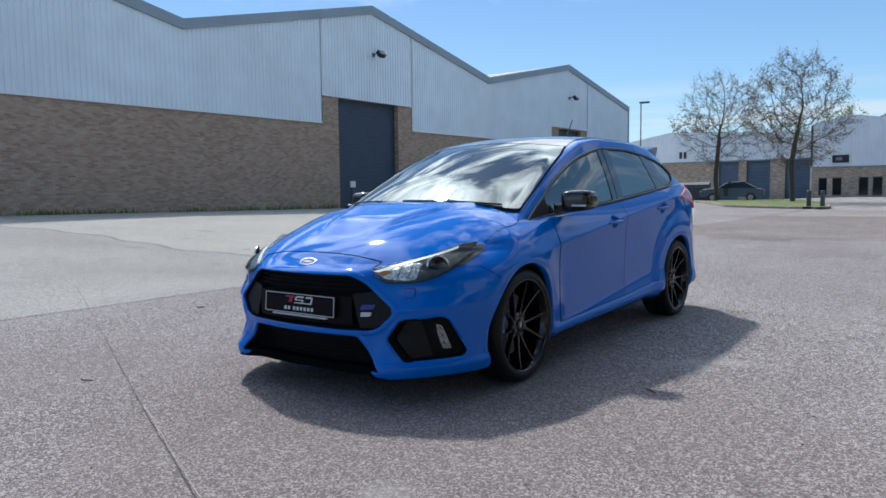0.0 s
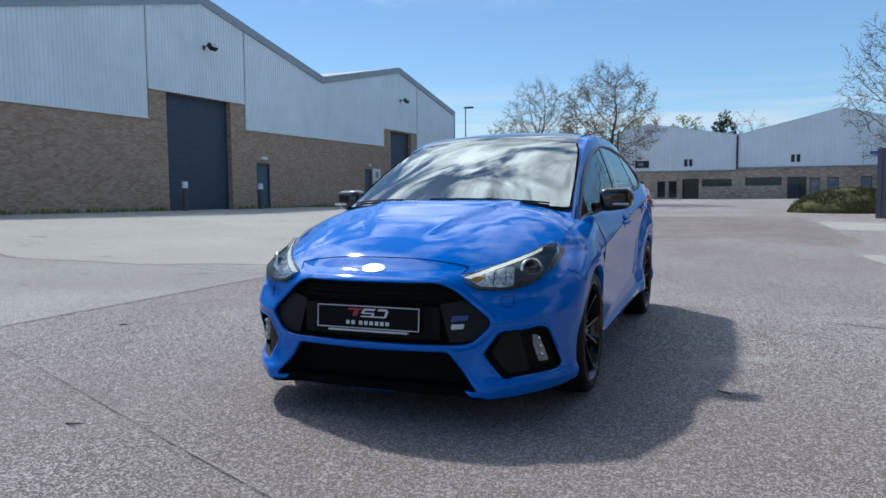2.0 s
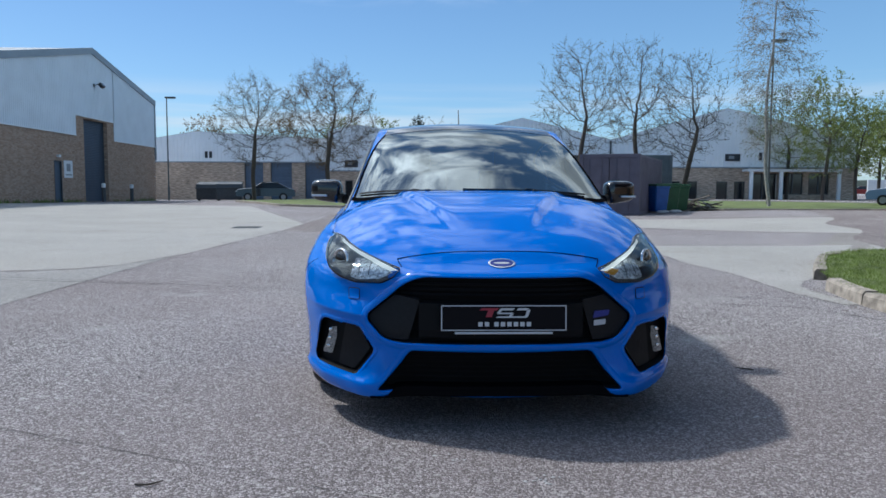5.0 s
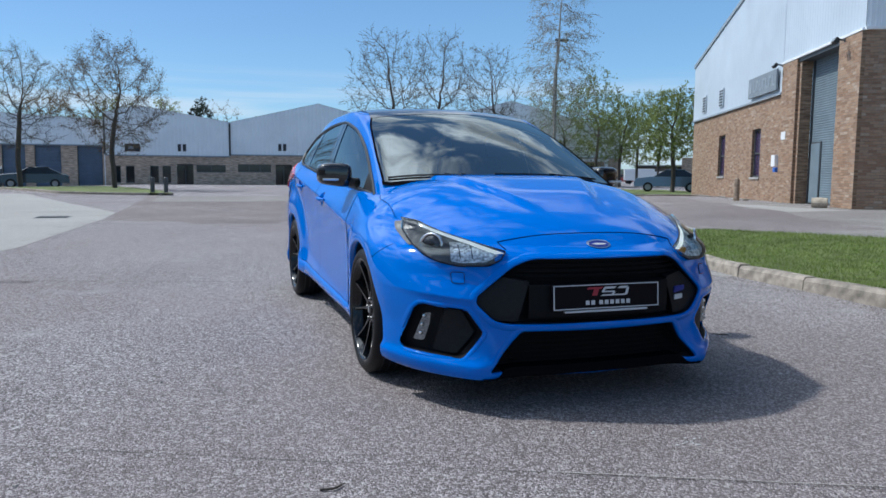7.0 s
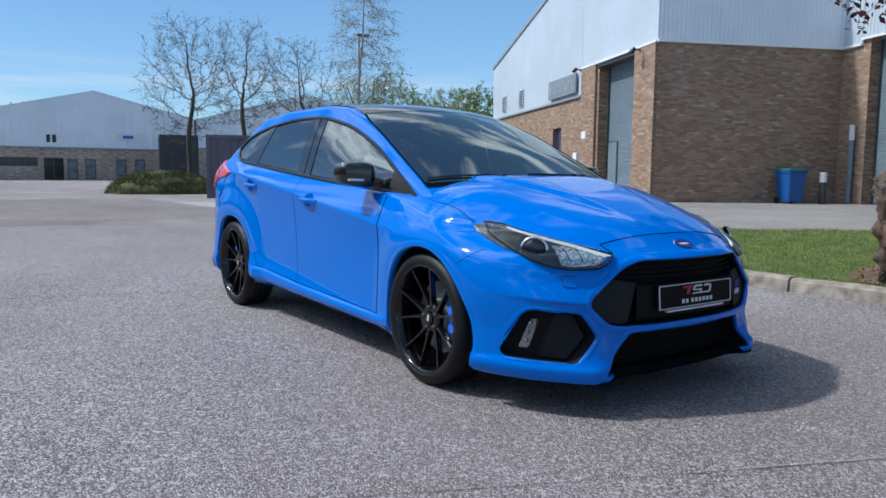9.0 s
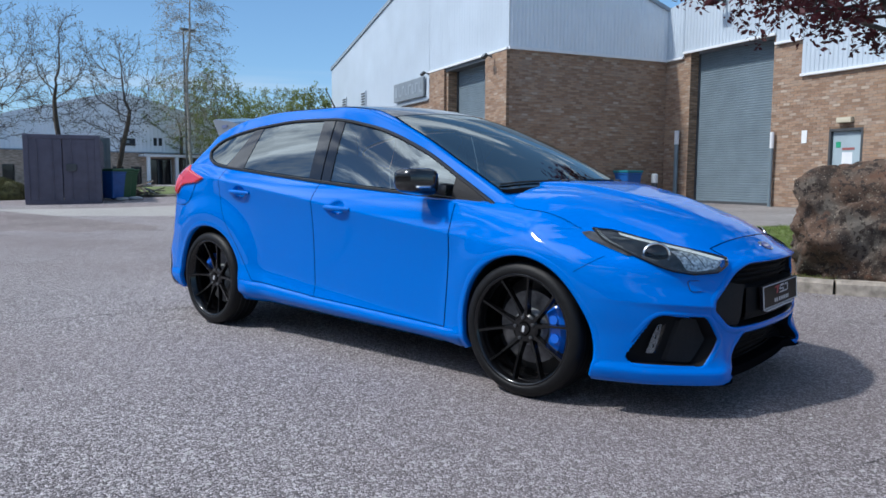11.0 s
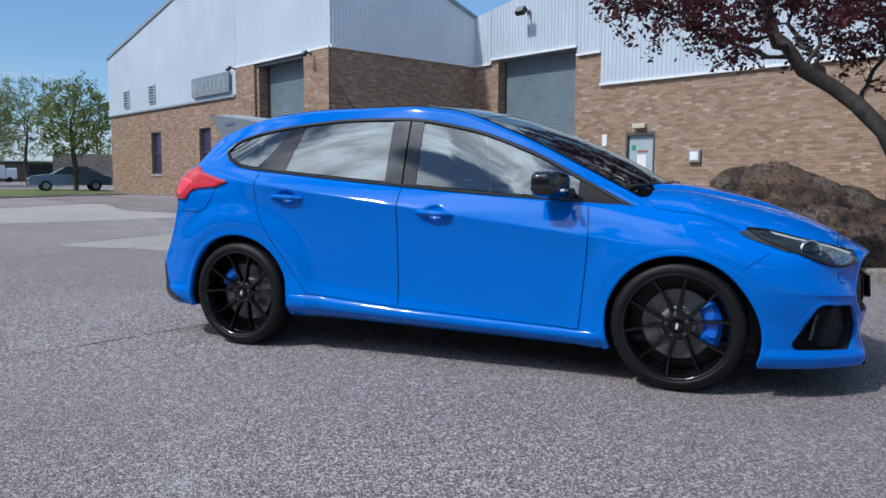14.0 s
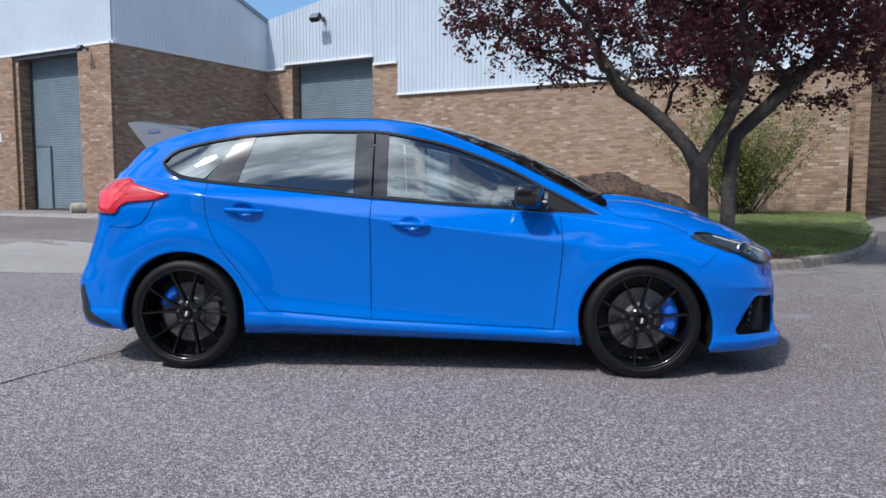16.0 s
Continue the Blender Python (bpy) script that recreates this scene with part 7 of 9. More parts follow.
# wheels
def make_wheel(name):
    """A wheel lying on its side: outer face at +z. Tyre, ten-spoke rim, disc, caliper by the caller."""
    w = empty(name)
    R = TYRE_R
    bm = lathe(bmesh.new(), [(0.25, -0.115), (0.268, -0.118), (0.294, -0.112), (0.309, -0.098), (0.3165, -0.075), (R, -0.04), (R, 0.04), (0.3165, 0.075), (0.310, 0.094), (0.296, 0.108), (0.274, 0.113), (0.262, 0.110), (0.256, 0.10)], 72)
    tyre = part("tyre", bm, M_RUBBER, w, "low-profile black tyre", smooth=True)
    for z in (-0.055, -0.018, 0.018, 0.055):
        part("tread_groove", lathe(bmesh.new(), [(R + 0.0006, z - 0.004), (R + 0.0012, z), (R + 0.0006, z + 0.004)], 72), M_BLACK, tyre)
    bm = lathe(bmesh.new(), [(0.252, -0.10), (0.240, -0.095), (0.236, 0.04), (0.241, 0.075), (0.252, 0.092), (0.259, 0.100), (0.264, 0.103), (0.262, 0.109), (0.252, 0.108), (0.246, 0.099), (0.238, 0.078)], 72)
    rim = part("rim", bm, M_RIM, w, "gloss black alloy rim", smooth=True)
    for i in range(10):
        pair = (i // 2) * 72
        half = 18 if i % 2 else -18
        bm = bmesh.new()
        rows = []
        for t in np.linspace(0, 1, 9):
            r = 0.045 + 0.199 * t
            ang = radians(pair + half * (0.62 + 0.38 * t ** 0.7) + 90)
            wd = 0.0075 + 0.013 * (1 - t) ** 3 + 0.004 * t ** 4
            zt = 0.060 + 0.034 * t ** 1.6
            d = Vector((math.cos(ang), math.sin(ang), 0))
            n = Vector((-d.y, d.x, 0))
            p = d * r
            rows.append([bm.verts.new(p + n * wd + Vector((0, 0, zt - 0.026))), bm.verts.new(p + n * wd * 0.55 + Vector((0, 0, zt))), bm.verts.new(p - n * wd * 0.55 + Vector((0, 0, zt))), bm.verts.new(p - n * wd + Vector((0, 0, zt - 0.026)))])
        for p, q in zip(rows, rows[1:]):
            for k in range(4):
                bm.faces.new((p[k], p[(k + 1) % 4], q[(k + 1) % 4], q[k]))
        bmesh.ops.recalc_face_normals(bm, faces=bm.faces)
        part("spoke", bm, M_RIM, rim)
    part("hub", lathe(bmesh.new(), [(0.072, 0.028), (0.070, 0.054), (0.060, 0.061), (0.034, 0.062), (0.031, 0.056), (0.028, 0.068), (0.0, 0.072)], 30), M_RIM, rim, smooth=False)
    part("hub_cap_mark", box_bm((-0.014, -0.006, 0.070), (0.014, 0.006, 0.073)), M_SILVERP, rim)
    for i in range(5):
        a = 2 * math.pi * (i + 0.25) / 5
        mm = Matrix.Translation((0.052 * math.cos(a), 0.052 * math.sin(a), 0.056))
        part("wheel_nut", lathe(bmesh.new(), [(0.009, 0), (0.009, 0.012), (0.006, 0.016), (0, 0.016)], 6, mm), M_DISC, rim)
    part("brake_disc", lathe(bmesh.new(), [(0.09, 0.0), (0.172, 0.0), (0.172, -0.024), (0.09, -0.024)], 48), M_DISC, w)
    part("disc_bell", lathe(bmesh.new(), [(0.0, 0.03), (0.082, 0.03), (0.09, 0.0), (0.09, -0.03)], 36), M_GREY, w)
    part("wheel_back", lathe(bmesh.new(), [(0.0, -0.09), (0.24, -0.09)], 36), M_BLACK, w)
    return w


def caliper(w, lead, big):
    r0, r1, half = (0.118, 0.205, 34) if big else (0.118, 0.178, 24)
    bm = bmesh.new()
    rows = []
    for t in np.linspace(-1, 1, 13):
        a = radians(lead + half * t)
        e = 1 - 0.35 * abs(t) ** 4
        rows.append([bm.verts.new((r * math.cos(a), r * math.sin(a), z)) for r, z in ((r0, -0.03), (r0, 0.030 * e), (r0 + 0.015, 0.044 * e), (r1 - 0.02, 0.046 * e), (r1, 0.03 * e), (r1, -0.03))])
    for p, q in zip(rows, rows[1:]):
        for k in range(6):
            bm.faces.new((p[k], p[(k + 1) % 6], q[(k + 1) % 6], q[k]))
    for row in (rows[0], rows[-1]):
        bm.faces.new(row)
    bmesh.ops.recalc_face_normals(bm, faces=bm.faces)
    cp = part("brake_caliper", bm, M_CALIPER, w, "blue brake caliper")
    if big:
        for t in (-0.45, 0.45):
            a = radians(lead + half * t)
            part("caliper_piston", lathe(bmesh.new(), [(0.024, 0.040), (0.022, 0.052), (0.0, 0.052)], 16, Matrix.Translation((0.160 * math.cos(a), 0.160 * math.sin(a), 0))), M_CALIPER, cp)


for hub in (HUB_F, HUB_R):
    for sx in SIDES:
        w = make_wheel("wheel")
        turn = -9 if hub > 0 else -18
        w.parent = car
        m_w = Matrix.Translation((0.757 * sx, -hub, HUB_Z)) @ pose(0, 0, 0, 0, 90 * sx, 0) @ Matrix.Rotation(radians(turn), 4, "Z")
        # the caliper sits at the rear of the front disc, ahead on the rear one
        w.matrix_local = m_w
        loc = m_w.to_3x3().inverted() @ (Vector((0, -0.95, 0.1)) if hub > 0 else Vector((0, 0.75, 0.6)))
        caliper(w, math.degrees(math.atan2(loc.y, loc.x)), hub > 0)


# ---- planted island with kerb, boulder and plum tree ----
ISLAND = [(3.67, 1.65), (3.60, 0.49), (3.46, -0.7), (3.50, -1.47), (3.80, -2.3), (4.15, -3.2), (4.50, -4.0), (5.3, -5.0), (6.77, -6.08), (9.0, -7.3), (11.94, -8.52), (14.6, -9.6), (16.3, -10.2),
          (17.2, -8.6), (15.8, -5.6), (13.4, -2.9), (10.6, -0.9), (8.6, 0.7), (7.6, 2.4), (7.0, 4.4), (6.4, 5.5), (5.5, 5.2), (4.3, 3.2)]
D_ISLAND = dense(ISLAND, 0.25, 0.5)


def island_lift(x, y):
    """Turf stands a little higher towards the middle."""
    return 0.10 + 0.10 * sstep((x - 4.0) / 5.0) + 0.02 * noise.noise(Vector((x * 1.1, y * 1.1, 0)))


def turf(name, outline, lift, label, step=0.3, skip=None):
    bm = bmesh.new()
    cx, cy = sum(p[0] for p in outline) / len(outline), sum(p[1] for p in outline) / len(outline)
    prev = None
    n = len(outline)
    mid = bm.verts.new((cx, cy, ground_z(cx, cy) + lift(cx, cy)))
    for k in range(1, 25):
        t = k / 24
        row = []
        for a, b in outline:
            x, y = cx + (a - cx) * t, cy + (b - cy) * t
            row.append(bm.verts.new((x, y, ground_z(x, y) + lift(x, y))))
        for i in range(n):
            j = (i + 1) % n
            bm.faces.new((mid, row[i], row[j]) if prev is None else (prev[i], row[i], row[j], prev[j]))
        prev = row
    bmesh.ops.recalc_face_normals(bm, faces=bm.faces)
    if sum(f.normal.z for f in bm.faces) < 0:
        bmesh.ops.reverse_faces(bm, faces=bm.faces)
    return tagged(link(name, bm, M_GRASS, smooth=True), label, "grass", kind="structure")


def turf_blades(outline, n, lift, rnd, box, high=0.07, soil=None):
    bm = bmesh.new()
    for _ in range(n):
        x, y = rnd.uniform(box[0], box[2]), rnd.uniform(box[1], box[3])
        if not in_poly(outline, x, y) or (soil and soil(x, y)):
            continue
        z = ground_z(x, y) + lift(x, y)
        a = rnd.uniform(0, 6.28)
        d = Vector((math.cos(a), math.sin(a), 0)) * rnd.uniform(0.002, 0.005)
        p = Vector((x, y, z - 0.005))
        t = Vector((rnd.gauss(0, 0.025), rnd.gauss(0, 0.025), high * rnd.uniform(0.4, 1.2)))
        bm.faces.new([bm.verts.new(p - d), bm.verts.new(p + d), bm.verts.new(p + t)])
    return tagged(link("grass", bm, M_BLADE), "short spring turf with uneven blades", "grass", kind="stuff")


def soil_at(x, y):
    return math.hypot((x - 4.9) / 1.5, (y + 2.6) / 1.9) + 0.35 * noise.noise(Vector((x * 1.5, y * 1.5, 4))) < 1.0


rg = random.Random(21)
turf("ground_island", grow(D_ISLAND, -0.05), island_lift, "green turf on the kerbed island")
turf_blades(D_ISLAND, 150000, island_lift, rg, (3.4, -6.5, 9.5, 5.8), 0.045, soil_at)
turf_blades(D_ISLAND, 50000, island_lift, rg, (6.0, -10.5, 17.0, 1.0), 0.035)
soil_o = [(4.85 + 1.5 * (1 + 0.14 * noise.noise(Vector((math.cos(a), math.sin(a), 2)))) * math.cos(a), -2.6 + 1.9 * (1 + 0.14 * noise.noise(Vector((math.cos(a) * 2, math.sin(a) * 2, 5)))) * math.sin(a)) for a in np.linspace(0, 2 * math.pi, 60, endpoint=False)]
soil_o = [(max(x, 3.62 + max(0, -1.2 - y) * 0.36), y) for x, y in soil_o]
bm = fill_bm(soil_o, lambda x, y: Vector((x, y, ground_z(x, y) + island_lift(x, y) + 0.012 + 0.02 * noise.noise(Vector((x * 6, y * 6, 0))))), 14)
bmesh.ops.recalc_face_normals(bm, faces=bm.faces)
if sum(f.normal.z for f in bm.faces) < 0:
    bmesh.ops.reverse_faces(bm, faces=bm.faces)
tagged(link("ground_soil", bm, M_SOIL, smooth=True), "bare brown soil round the boulder", "soil", kind="structure")


def kerb_run(outline, name, i0, i1, length=0.9, h=0.125, width=0.14, label="worn concrete kerb stones"):
    """Kerb stones laid end to end along an outline, each a part of its own."""
    k = empty(name)
    tagged(k, label, "kerb", kind="structure")
    pts = [Vector((a, b, 0)) for a, b in outline[i0:i1]]
    run = []
    acc = 0.0
    seg = [pts[0]]
    rk = random.Random(len(outline) + i0)
    for p, q in zip(pts, pts[1:]):
        acc += (q - p).length
        seg.append(q)
        if acc >= length:
            run.append((seg[0], q))
            seg, acc = [q], 0.0
    for p, q in run:
        d = (q - p).normalized()
        n = Vector((-d.y, d.x, 0))
        gapw = 0.006
        a, b = p + d * gapw, q - d * gapw
        bm = bmesh.new()
        rows = []
        for e in (a, (a + b) / 2, b):
            z0 = ground_z(e.x, e.y)
            dz = rk.uniform(-0.008, 0.008)
            rows.append([bm.verts.new((e.x + n.x * o, e.y + n.y * o, z0 + z + dz)) for o, z in ((-width / 2, -0.05), (-width / 2 + 0.012, h - 0.03), (-width / 2 + 0.035, h), (width / 2, h), (width / 2, -0.05))])
        for r, s in zip(rows, rows[1:]):
            for j in range(5):
                bm.faces.new((r[j], r[(j + 1) % 5], s[(j + 1) % 5], s[j]))
        for r in (rows[0], rows[-1]):
            bm.faces.new(r)
        bmesh.ops.recalc_face_normals(bm, faces=bm.faces)
        part("kerb_stone", bm, M_KERB, k)
    return k


kerb_run(D_ISLAND, "kerb_island", 0, len(D_ISLAND))


strip_in, strip_out = grow(D_ISLAND, 0.08), grow(D_ISLAND, 0.85)
bm = bmesh.new()
prev = None
for (a, b), (c, d) in zip(strip_in, strip_out):
    if b > -4.2 or a > 15.5 or b > -4.2 - (a - 4.5) * 0.35 + 0.4:
        prev = None
        continue
    row = [bm.verts.new((a + (c - a) * t, b + (d - b) * t, ground_z(a, b) + 0.005)) for t in (0, 0.5, 1)]
    if prev:
        for k in (0, 1):
            bm.faces.new((prev[k], row[k], row[k + 1], prev[k + 1]))
    prev = row
bmesh.ops.recalc_face_normals(bm, faces=bm.faces)
tagged(link("pavement_strip", bm, M_ROADW, smooth=True), "worn concrete strip beside the kerb", "pavement", kind="structure")


def boulder(name, c, ext, seed, label, sub=4):
    """A weathered boulder: a lump with ledges and cracks."""
    bm = bmesh.new()
    bmesh.ops.create_icosphere(bm, subdivisions=sub, radius=1.0)
    rb = random.Random(int(seed * 10))
    cuts = []
    for _ in range(16):
        n = Vector((rb.gauss(0, 1), rb.gauss(0, 1), rb.gauss(0, 0.6))).normalized()
        cuts.append((n, rb.uniform(0.86, 1.02)))
    for v in bm.verts:
        p = v.co.copy()
        k = 2.6
        r = (abs(p.x) ** k + abs(p.y) ** k + abs(p.z) ** k) ** (1 / k)
        p = p / r
        # broken faces
        for n, d in cuts:
            over = p.dot(n) - d
            if over > 0:
                p -= n * over * 0.8
        q = p * 1.3 + Vector((seed, 0, 0))
        d = 1 + 0.22 * noise.noise(q * 1.1) + 0.10 * noise.noise(q * 3.1) + 0.05 * noise.noise(q * 4.6) + 0.032 * noise.noise(q * 11) + 0.022 * noise.noise(q * 29) + 0.008 * noise.noise(q * 61)
        if noise.noise(Vector((q.z * 2.2, q.x * 0.6, seed))) > 0.25:
            d -= 0.05
        v.co = Vector((p.x * ext[0] * d, p.y * ext[1] * d, p.z * ext[2] * d)) + Vector(c)
        # the thick end overhangs towards the kerb
        v.co.x -= 0.44 * max(0.0, (v.co.y - c[1]) / ext[1]) * sstep((v.co.z - 0.1) / 0.5)
        # the crest falls away towards one end
        fall = sstep((c[1] - v.co.y) / ext[1] * 0.6 + 0.15)
        if v.co.z > c[2]:
            v.co.z = c[2] + (v.co.z - c[2]) * (1 - 0.42 * fall)
    return tagged(link(name, bm, M_ROCK, smooth=True), label, "boulder")


boulder("boulder", (4.45, -2.08, 0.38), (0.74, 1.0, 0.73), 3.7, "large dark brown weathered boulder on bare soil", 6)


# ---- trees ----


def plant(name, x, y, made, bark, leaf, label, category="tree", group="", scale=1.0, yaw=0.0, z=None):
    t = empty(name, Matrix.Translation((x, y, ground_z(x, y) if z is None else z)) @ pose(0, 0, 0, 0, 0, yaw) @ Matrix.Scale(scale, 4))
    tagged(t, label, category, group)
    part("trunk", made[0], bark, t, smooth=True)
    if len(made[1].faces):
        part("crown", made[1], leaf, t)
    return t


# plum tree on the island: two leaning stems from one root
zi = ground_z(6.0, -3.6) + island_lift(6.0, -3.6)


def colonise(seed, nodes, parent, cloud, step, reach, kill, iters, rise=0.0, wild=0.25):
    """Limbs that grow step by step towards the points of a crown (nodes and parent are lengthened in place)."""
    rs_ = np.random.RandomState(seed)
    cloud = np.array(cloud)
    pts = [np.array(n) for n in nodes]
    near = np.full(len(cloud), 1e9)
    which = np.zeros(len(cloud), int)
    for i, n in enumerate(pts):
        d = np.linalg.norm(cloud - n, axis=1)
        m_ = d < near
        near[m_], which[m_] = d[m_], i
    kids = [0] * len(pts)
    for _ in range(iters):
        live = near < reach
        if not live.any():
            break
        fresh = []
        for i in np.unique(which[live]):
            if kids[i] >= 4:
                continue
            sel = live & (which == i)
            v = cloud[sel] - pts[i]
            v = (v / np.linalg.norm(v, axis=1)[:, None]).sum(axis=0)
            v = v / max(1e-6, np.linalg.norm(v)) + rs_.normal(0, wild, 3) + np.array((0, 0, rise))
            fresh.append((i, pts[i] + v / np.linalg.norm(v) * step))
        if not fresh:
            break
        for i, q in fresh:
            k = len(pts)
            pts.append(q)
            kids.append(0)
            kids[i] += 1
            parent.append(i)
            d = np.linalg.norm(cloud - q, axis=1)
            m_ = d < near
            near[m_], which[m_] = d[m_], k
        keep = near > kill
        cloud, near, which = cloud[keep], near[keep], which[keep]
        if not len(cloud):
            break
    nodes[:] = [Vector(q) for q in pts]


def limbs_bm(nodes, parent, r0, tip, power=2.2, shoots=0, shoot_len=0.4, seed=1, sag=0.0, shoot_r=0.006):
    """Tubes along the limbs, thicker where more twigs hang on; gives the mesh and the thin nodes."""
    r = random.Random(seed)
    n = len(nodes)
    kids = [[] for _ in range(n)]
    for i, p in enumerate(parent):
        if p >= 0:
            kids[p].append(i)
    load = [0.0] * n
    for i in range(n - 1, -1, -1):
        load[i] = max(1.0, sum(load[k] for k in kids[i]))
    top = max(load)
    rad = [tip + (r0 - tip) * (l / top) ** (1 / power) - (r0 - tip) * (1 / top) ** (1 / power) for l in load]
    bm = bmesh.new()
    heads = [i for i, p in enumerate(parent) if p < 0]
    while heads:
        i = heads.pop()
        chain = [i] if parent[i] < 0 else [parent[i], i]
        while kids[i]:
            ks = sorted(kids[i], key=lambda k: -load[k])
            heads += ks[1:]
            i = ks[0]
            chain.append(i)
        rs_ = [rad[k] for k in chain]
        if len(chain) > 1:
            rs_[0] = min(rs_[0], rs_[1] * 1.15)
            tube(bm, [nodes[k] for k in chain], rs_, 10 if rs_[0] > 0.06 else (6 if rs_[0] > 0.03 else 3))
    thin = [i for i in range(n) if load[i] <= 6]
    ends = []
    for i in thin:
        d0 = (nodes[i] - nodes[parent[i]]).normalized()
        for _ in range(shoots):
            d = (d0 + Vector((r.gauss(0, 0.6), r.gauss(0, 0.6), r.gauss(0, 0.5) - sag))).normalized()
            L = shoot_len * r.uniform(0.5, 1.3)
            p1 = nodes[i] + d * L * 0.5
            p2 = p1 + (d + Vector((r.gauss(0, 0.25), r.gauss(0, 0.25), 0.1 - sag))).normalized() * L * 0.5
            tube(bm, [nodes[i], p1, p2], [shoot_r, shoot_r * 0.8, shoot_r * 0.4], 3)
            ends += [p1, p2, p2]
        ends.append(nodes[i])
    return bm, ends


def leaves_bm(ends, count, size, scatter, seed, floor=-9.0):
    r = random.Random(seed)
    vs, fs = [], []
    for _ in range(count):
        c = r.choice(ends) + Vector((r.gauss(0, scatter), r.gauss(0, scatter), r.gauss(0, scatter)))
        if c.z < floor:
            continue
        a = Vector((r.gauss(0, 1), r.gauss(0, 1), r.gauss(0, 0.7))).normalized()
        b = a.orthogonal().normalized()
        b = (b * r.uniform(-1, 1) + a.cross(b) * r.uniform(-1, 1)).normalized()
        s = size * r.uniform(0.6, 1.35)
        k = len(vs)
        vs += [c - a * s, c - b * s * 0.52, c + a * s, c + b * s * 0.52]
        fs.append((k, k + 1, k + 2, k + 3))
    me = bpy.data.meshes.new("leaves")
    me.from_pydata(vs, [], fs)
    bm = bmesh.new()
    bm.from_mesh(me)
    bpy.data.meshes.remove(me)
    return bm


def crown_points(seed, c, rad, count, inner=0.35):
    """Points spread through an uneven egg."""
    r = random.Random(seed)
    out = []
    while len(out) < count:
        v = Vector((r.uniform(-1, 1), r.uniform(-1, 1), r.uniform(-1, 1)))
        lump = 1 + 0.28 * noise.noise(v.normalized() * 2.1 + Vector((seed, 0, 0)))
        if inner < v.length < lump:
            out.append((c[0] + v.x * rad[0], c[1] + v.y * rad[1], c[2] + v.z * rad[2]))
    return out


plum = empty("plum_tree", Matrix.Translation((-4.87, -0.504, 1.06)) @ Matrix.Scale(0.92, 4) @ Matrix.Translation((4.87, 0.504, -1.06)))
tagged(plum, "purple-leaved plum tree with dark leaning stems behind the boulder", "tree")
# root stems as (x, y, z, index of the lower neighbour); the first one forks low
STEM_A = [(6.0, -3.38, -0.06, -1), (6.0, -3.38, 0.6, 0), (6.01, -3.37, 1.0, 1), (6.01, -3.36, 1.3, 2), (6.08, -3.2, 1.6, 3), (6.18, -2.9, 1.95, 4), (6.2, -2.6, 2.2, 5), (6.1, -2.25, 2.4, 6), (5.96, -3.5, 1.6, 3), (5.88, -3.7, 1.95, 8), (5.82, -3.85, 2.4, 9), (5.78, -3.97, 2.8, 10)]
STEM_B = [(6.22, -3.85, -0.06, -1), (6.22, -3.85, 0.7, 0), (6.21, -3.86, 1.3, 1), (6.18, -3.9, 1.75, 2), (6.05, -4.3, 2.16, 3), (5.94, -4.6, 2.5, 4), (5.83, -4.9, 2.8, 5)]
for sd, stem, r0, mid, size, n_l in ((4, STEM_A, 0.148, (5.9, -2.45, 4.0), (2.9, 3.0, 2.0), 36000), (9, STEM_B, 0.122, (6.3, -5.1, 4.05), (2.9, 2.7, 1.95), 30000)):
    nodes = [Vector(q[:3]) for q in stem]
    parent = [q[3] for q in stem]
    colonise(sd, nodes, parent, [(x, y, z + zi) for x, y, z in crown_points(sd, mid, size, 900, 0.25)], 0.2, 9.0, 0.42, 60, 0.0, 0.35)
    wood, ends = limbs_bm(nodes, parent, r0, 0.006, 2.3, 2, 0.35, sd, 0.05)
    part("trunk", wood, M_BARK_DK, plum, smooth=True)
    part("crown", leaves_bm(ends, n_l, 0.042, 0.06, sd), M_LEAF_PLUM, plum)

# loose shrub before the east wall
rs = random.Random(31)
wood, sprigs = bmesh.new(), []
for i in range(80):
    a = rs.uniform(0, 6.28)
    out = rs.uniform(0.05, 0.75)
    d = Vector((math.cos(a) * out, math.sin(a) * out, 1)).normalized()
    p = Vector((rs.gauss(0, 0.16), rs.gauss(0, 0.16), -0.05))
    pts = [p]
    L = rs.uniform(1.3, 3.1)
    for k in range(7):
        d = (d + Vector((rs.gauss(0, 0.07), rs.gauss(0, 0.07), -0.01))).normalized()
        p = p + d * L / 7
        pts.append(p)
        if k > 0:
            sprigs += [p] * 2
            for _ in range(2):
                e = p + Vector((rs.gauss(0, 0.16), rs.gauss(0, 0.16), rs.gauss(0.05, 0.12)))
                tube(wood, [p, e], [0.004, 0.002], 3)
                sprigs.append(e)
    tube(wood, pts, [0.014 * (1 - j / 8.5) for j in range(8)], 4)
crown = leaves_bm(sprigs, 13000, 0.034, 0.075, 31)
plant("shrub", 12.4, -6.0, (wood, crown), M_BARK, M_SHRUB, "loose yellow-green shrub before the brick wall", "shrub", z=ground_z(12.4, -6.0) + 0.2)

# ---- north units, far side of the estate ----
HN = radians(85)
un = Vector((math.sin(HN), -math.cos(HN), 0))
nn = Vector((math.cos(HN), math.sin(HN), 0))
PN = Vector((6.2, 62.6, 0))
m_n = Matrix(((un.x, nn.x, 0, PN.x), (un.y, nn.y, 0, PN.y), (0, 0, 1, 0), (0, 0, 0, 1)))


M_SHUTTER_FAR = mat("shutter_far_blue", (0.10, 0.14, 0.20), 0.5, noise_scale=2, vary=0.1)


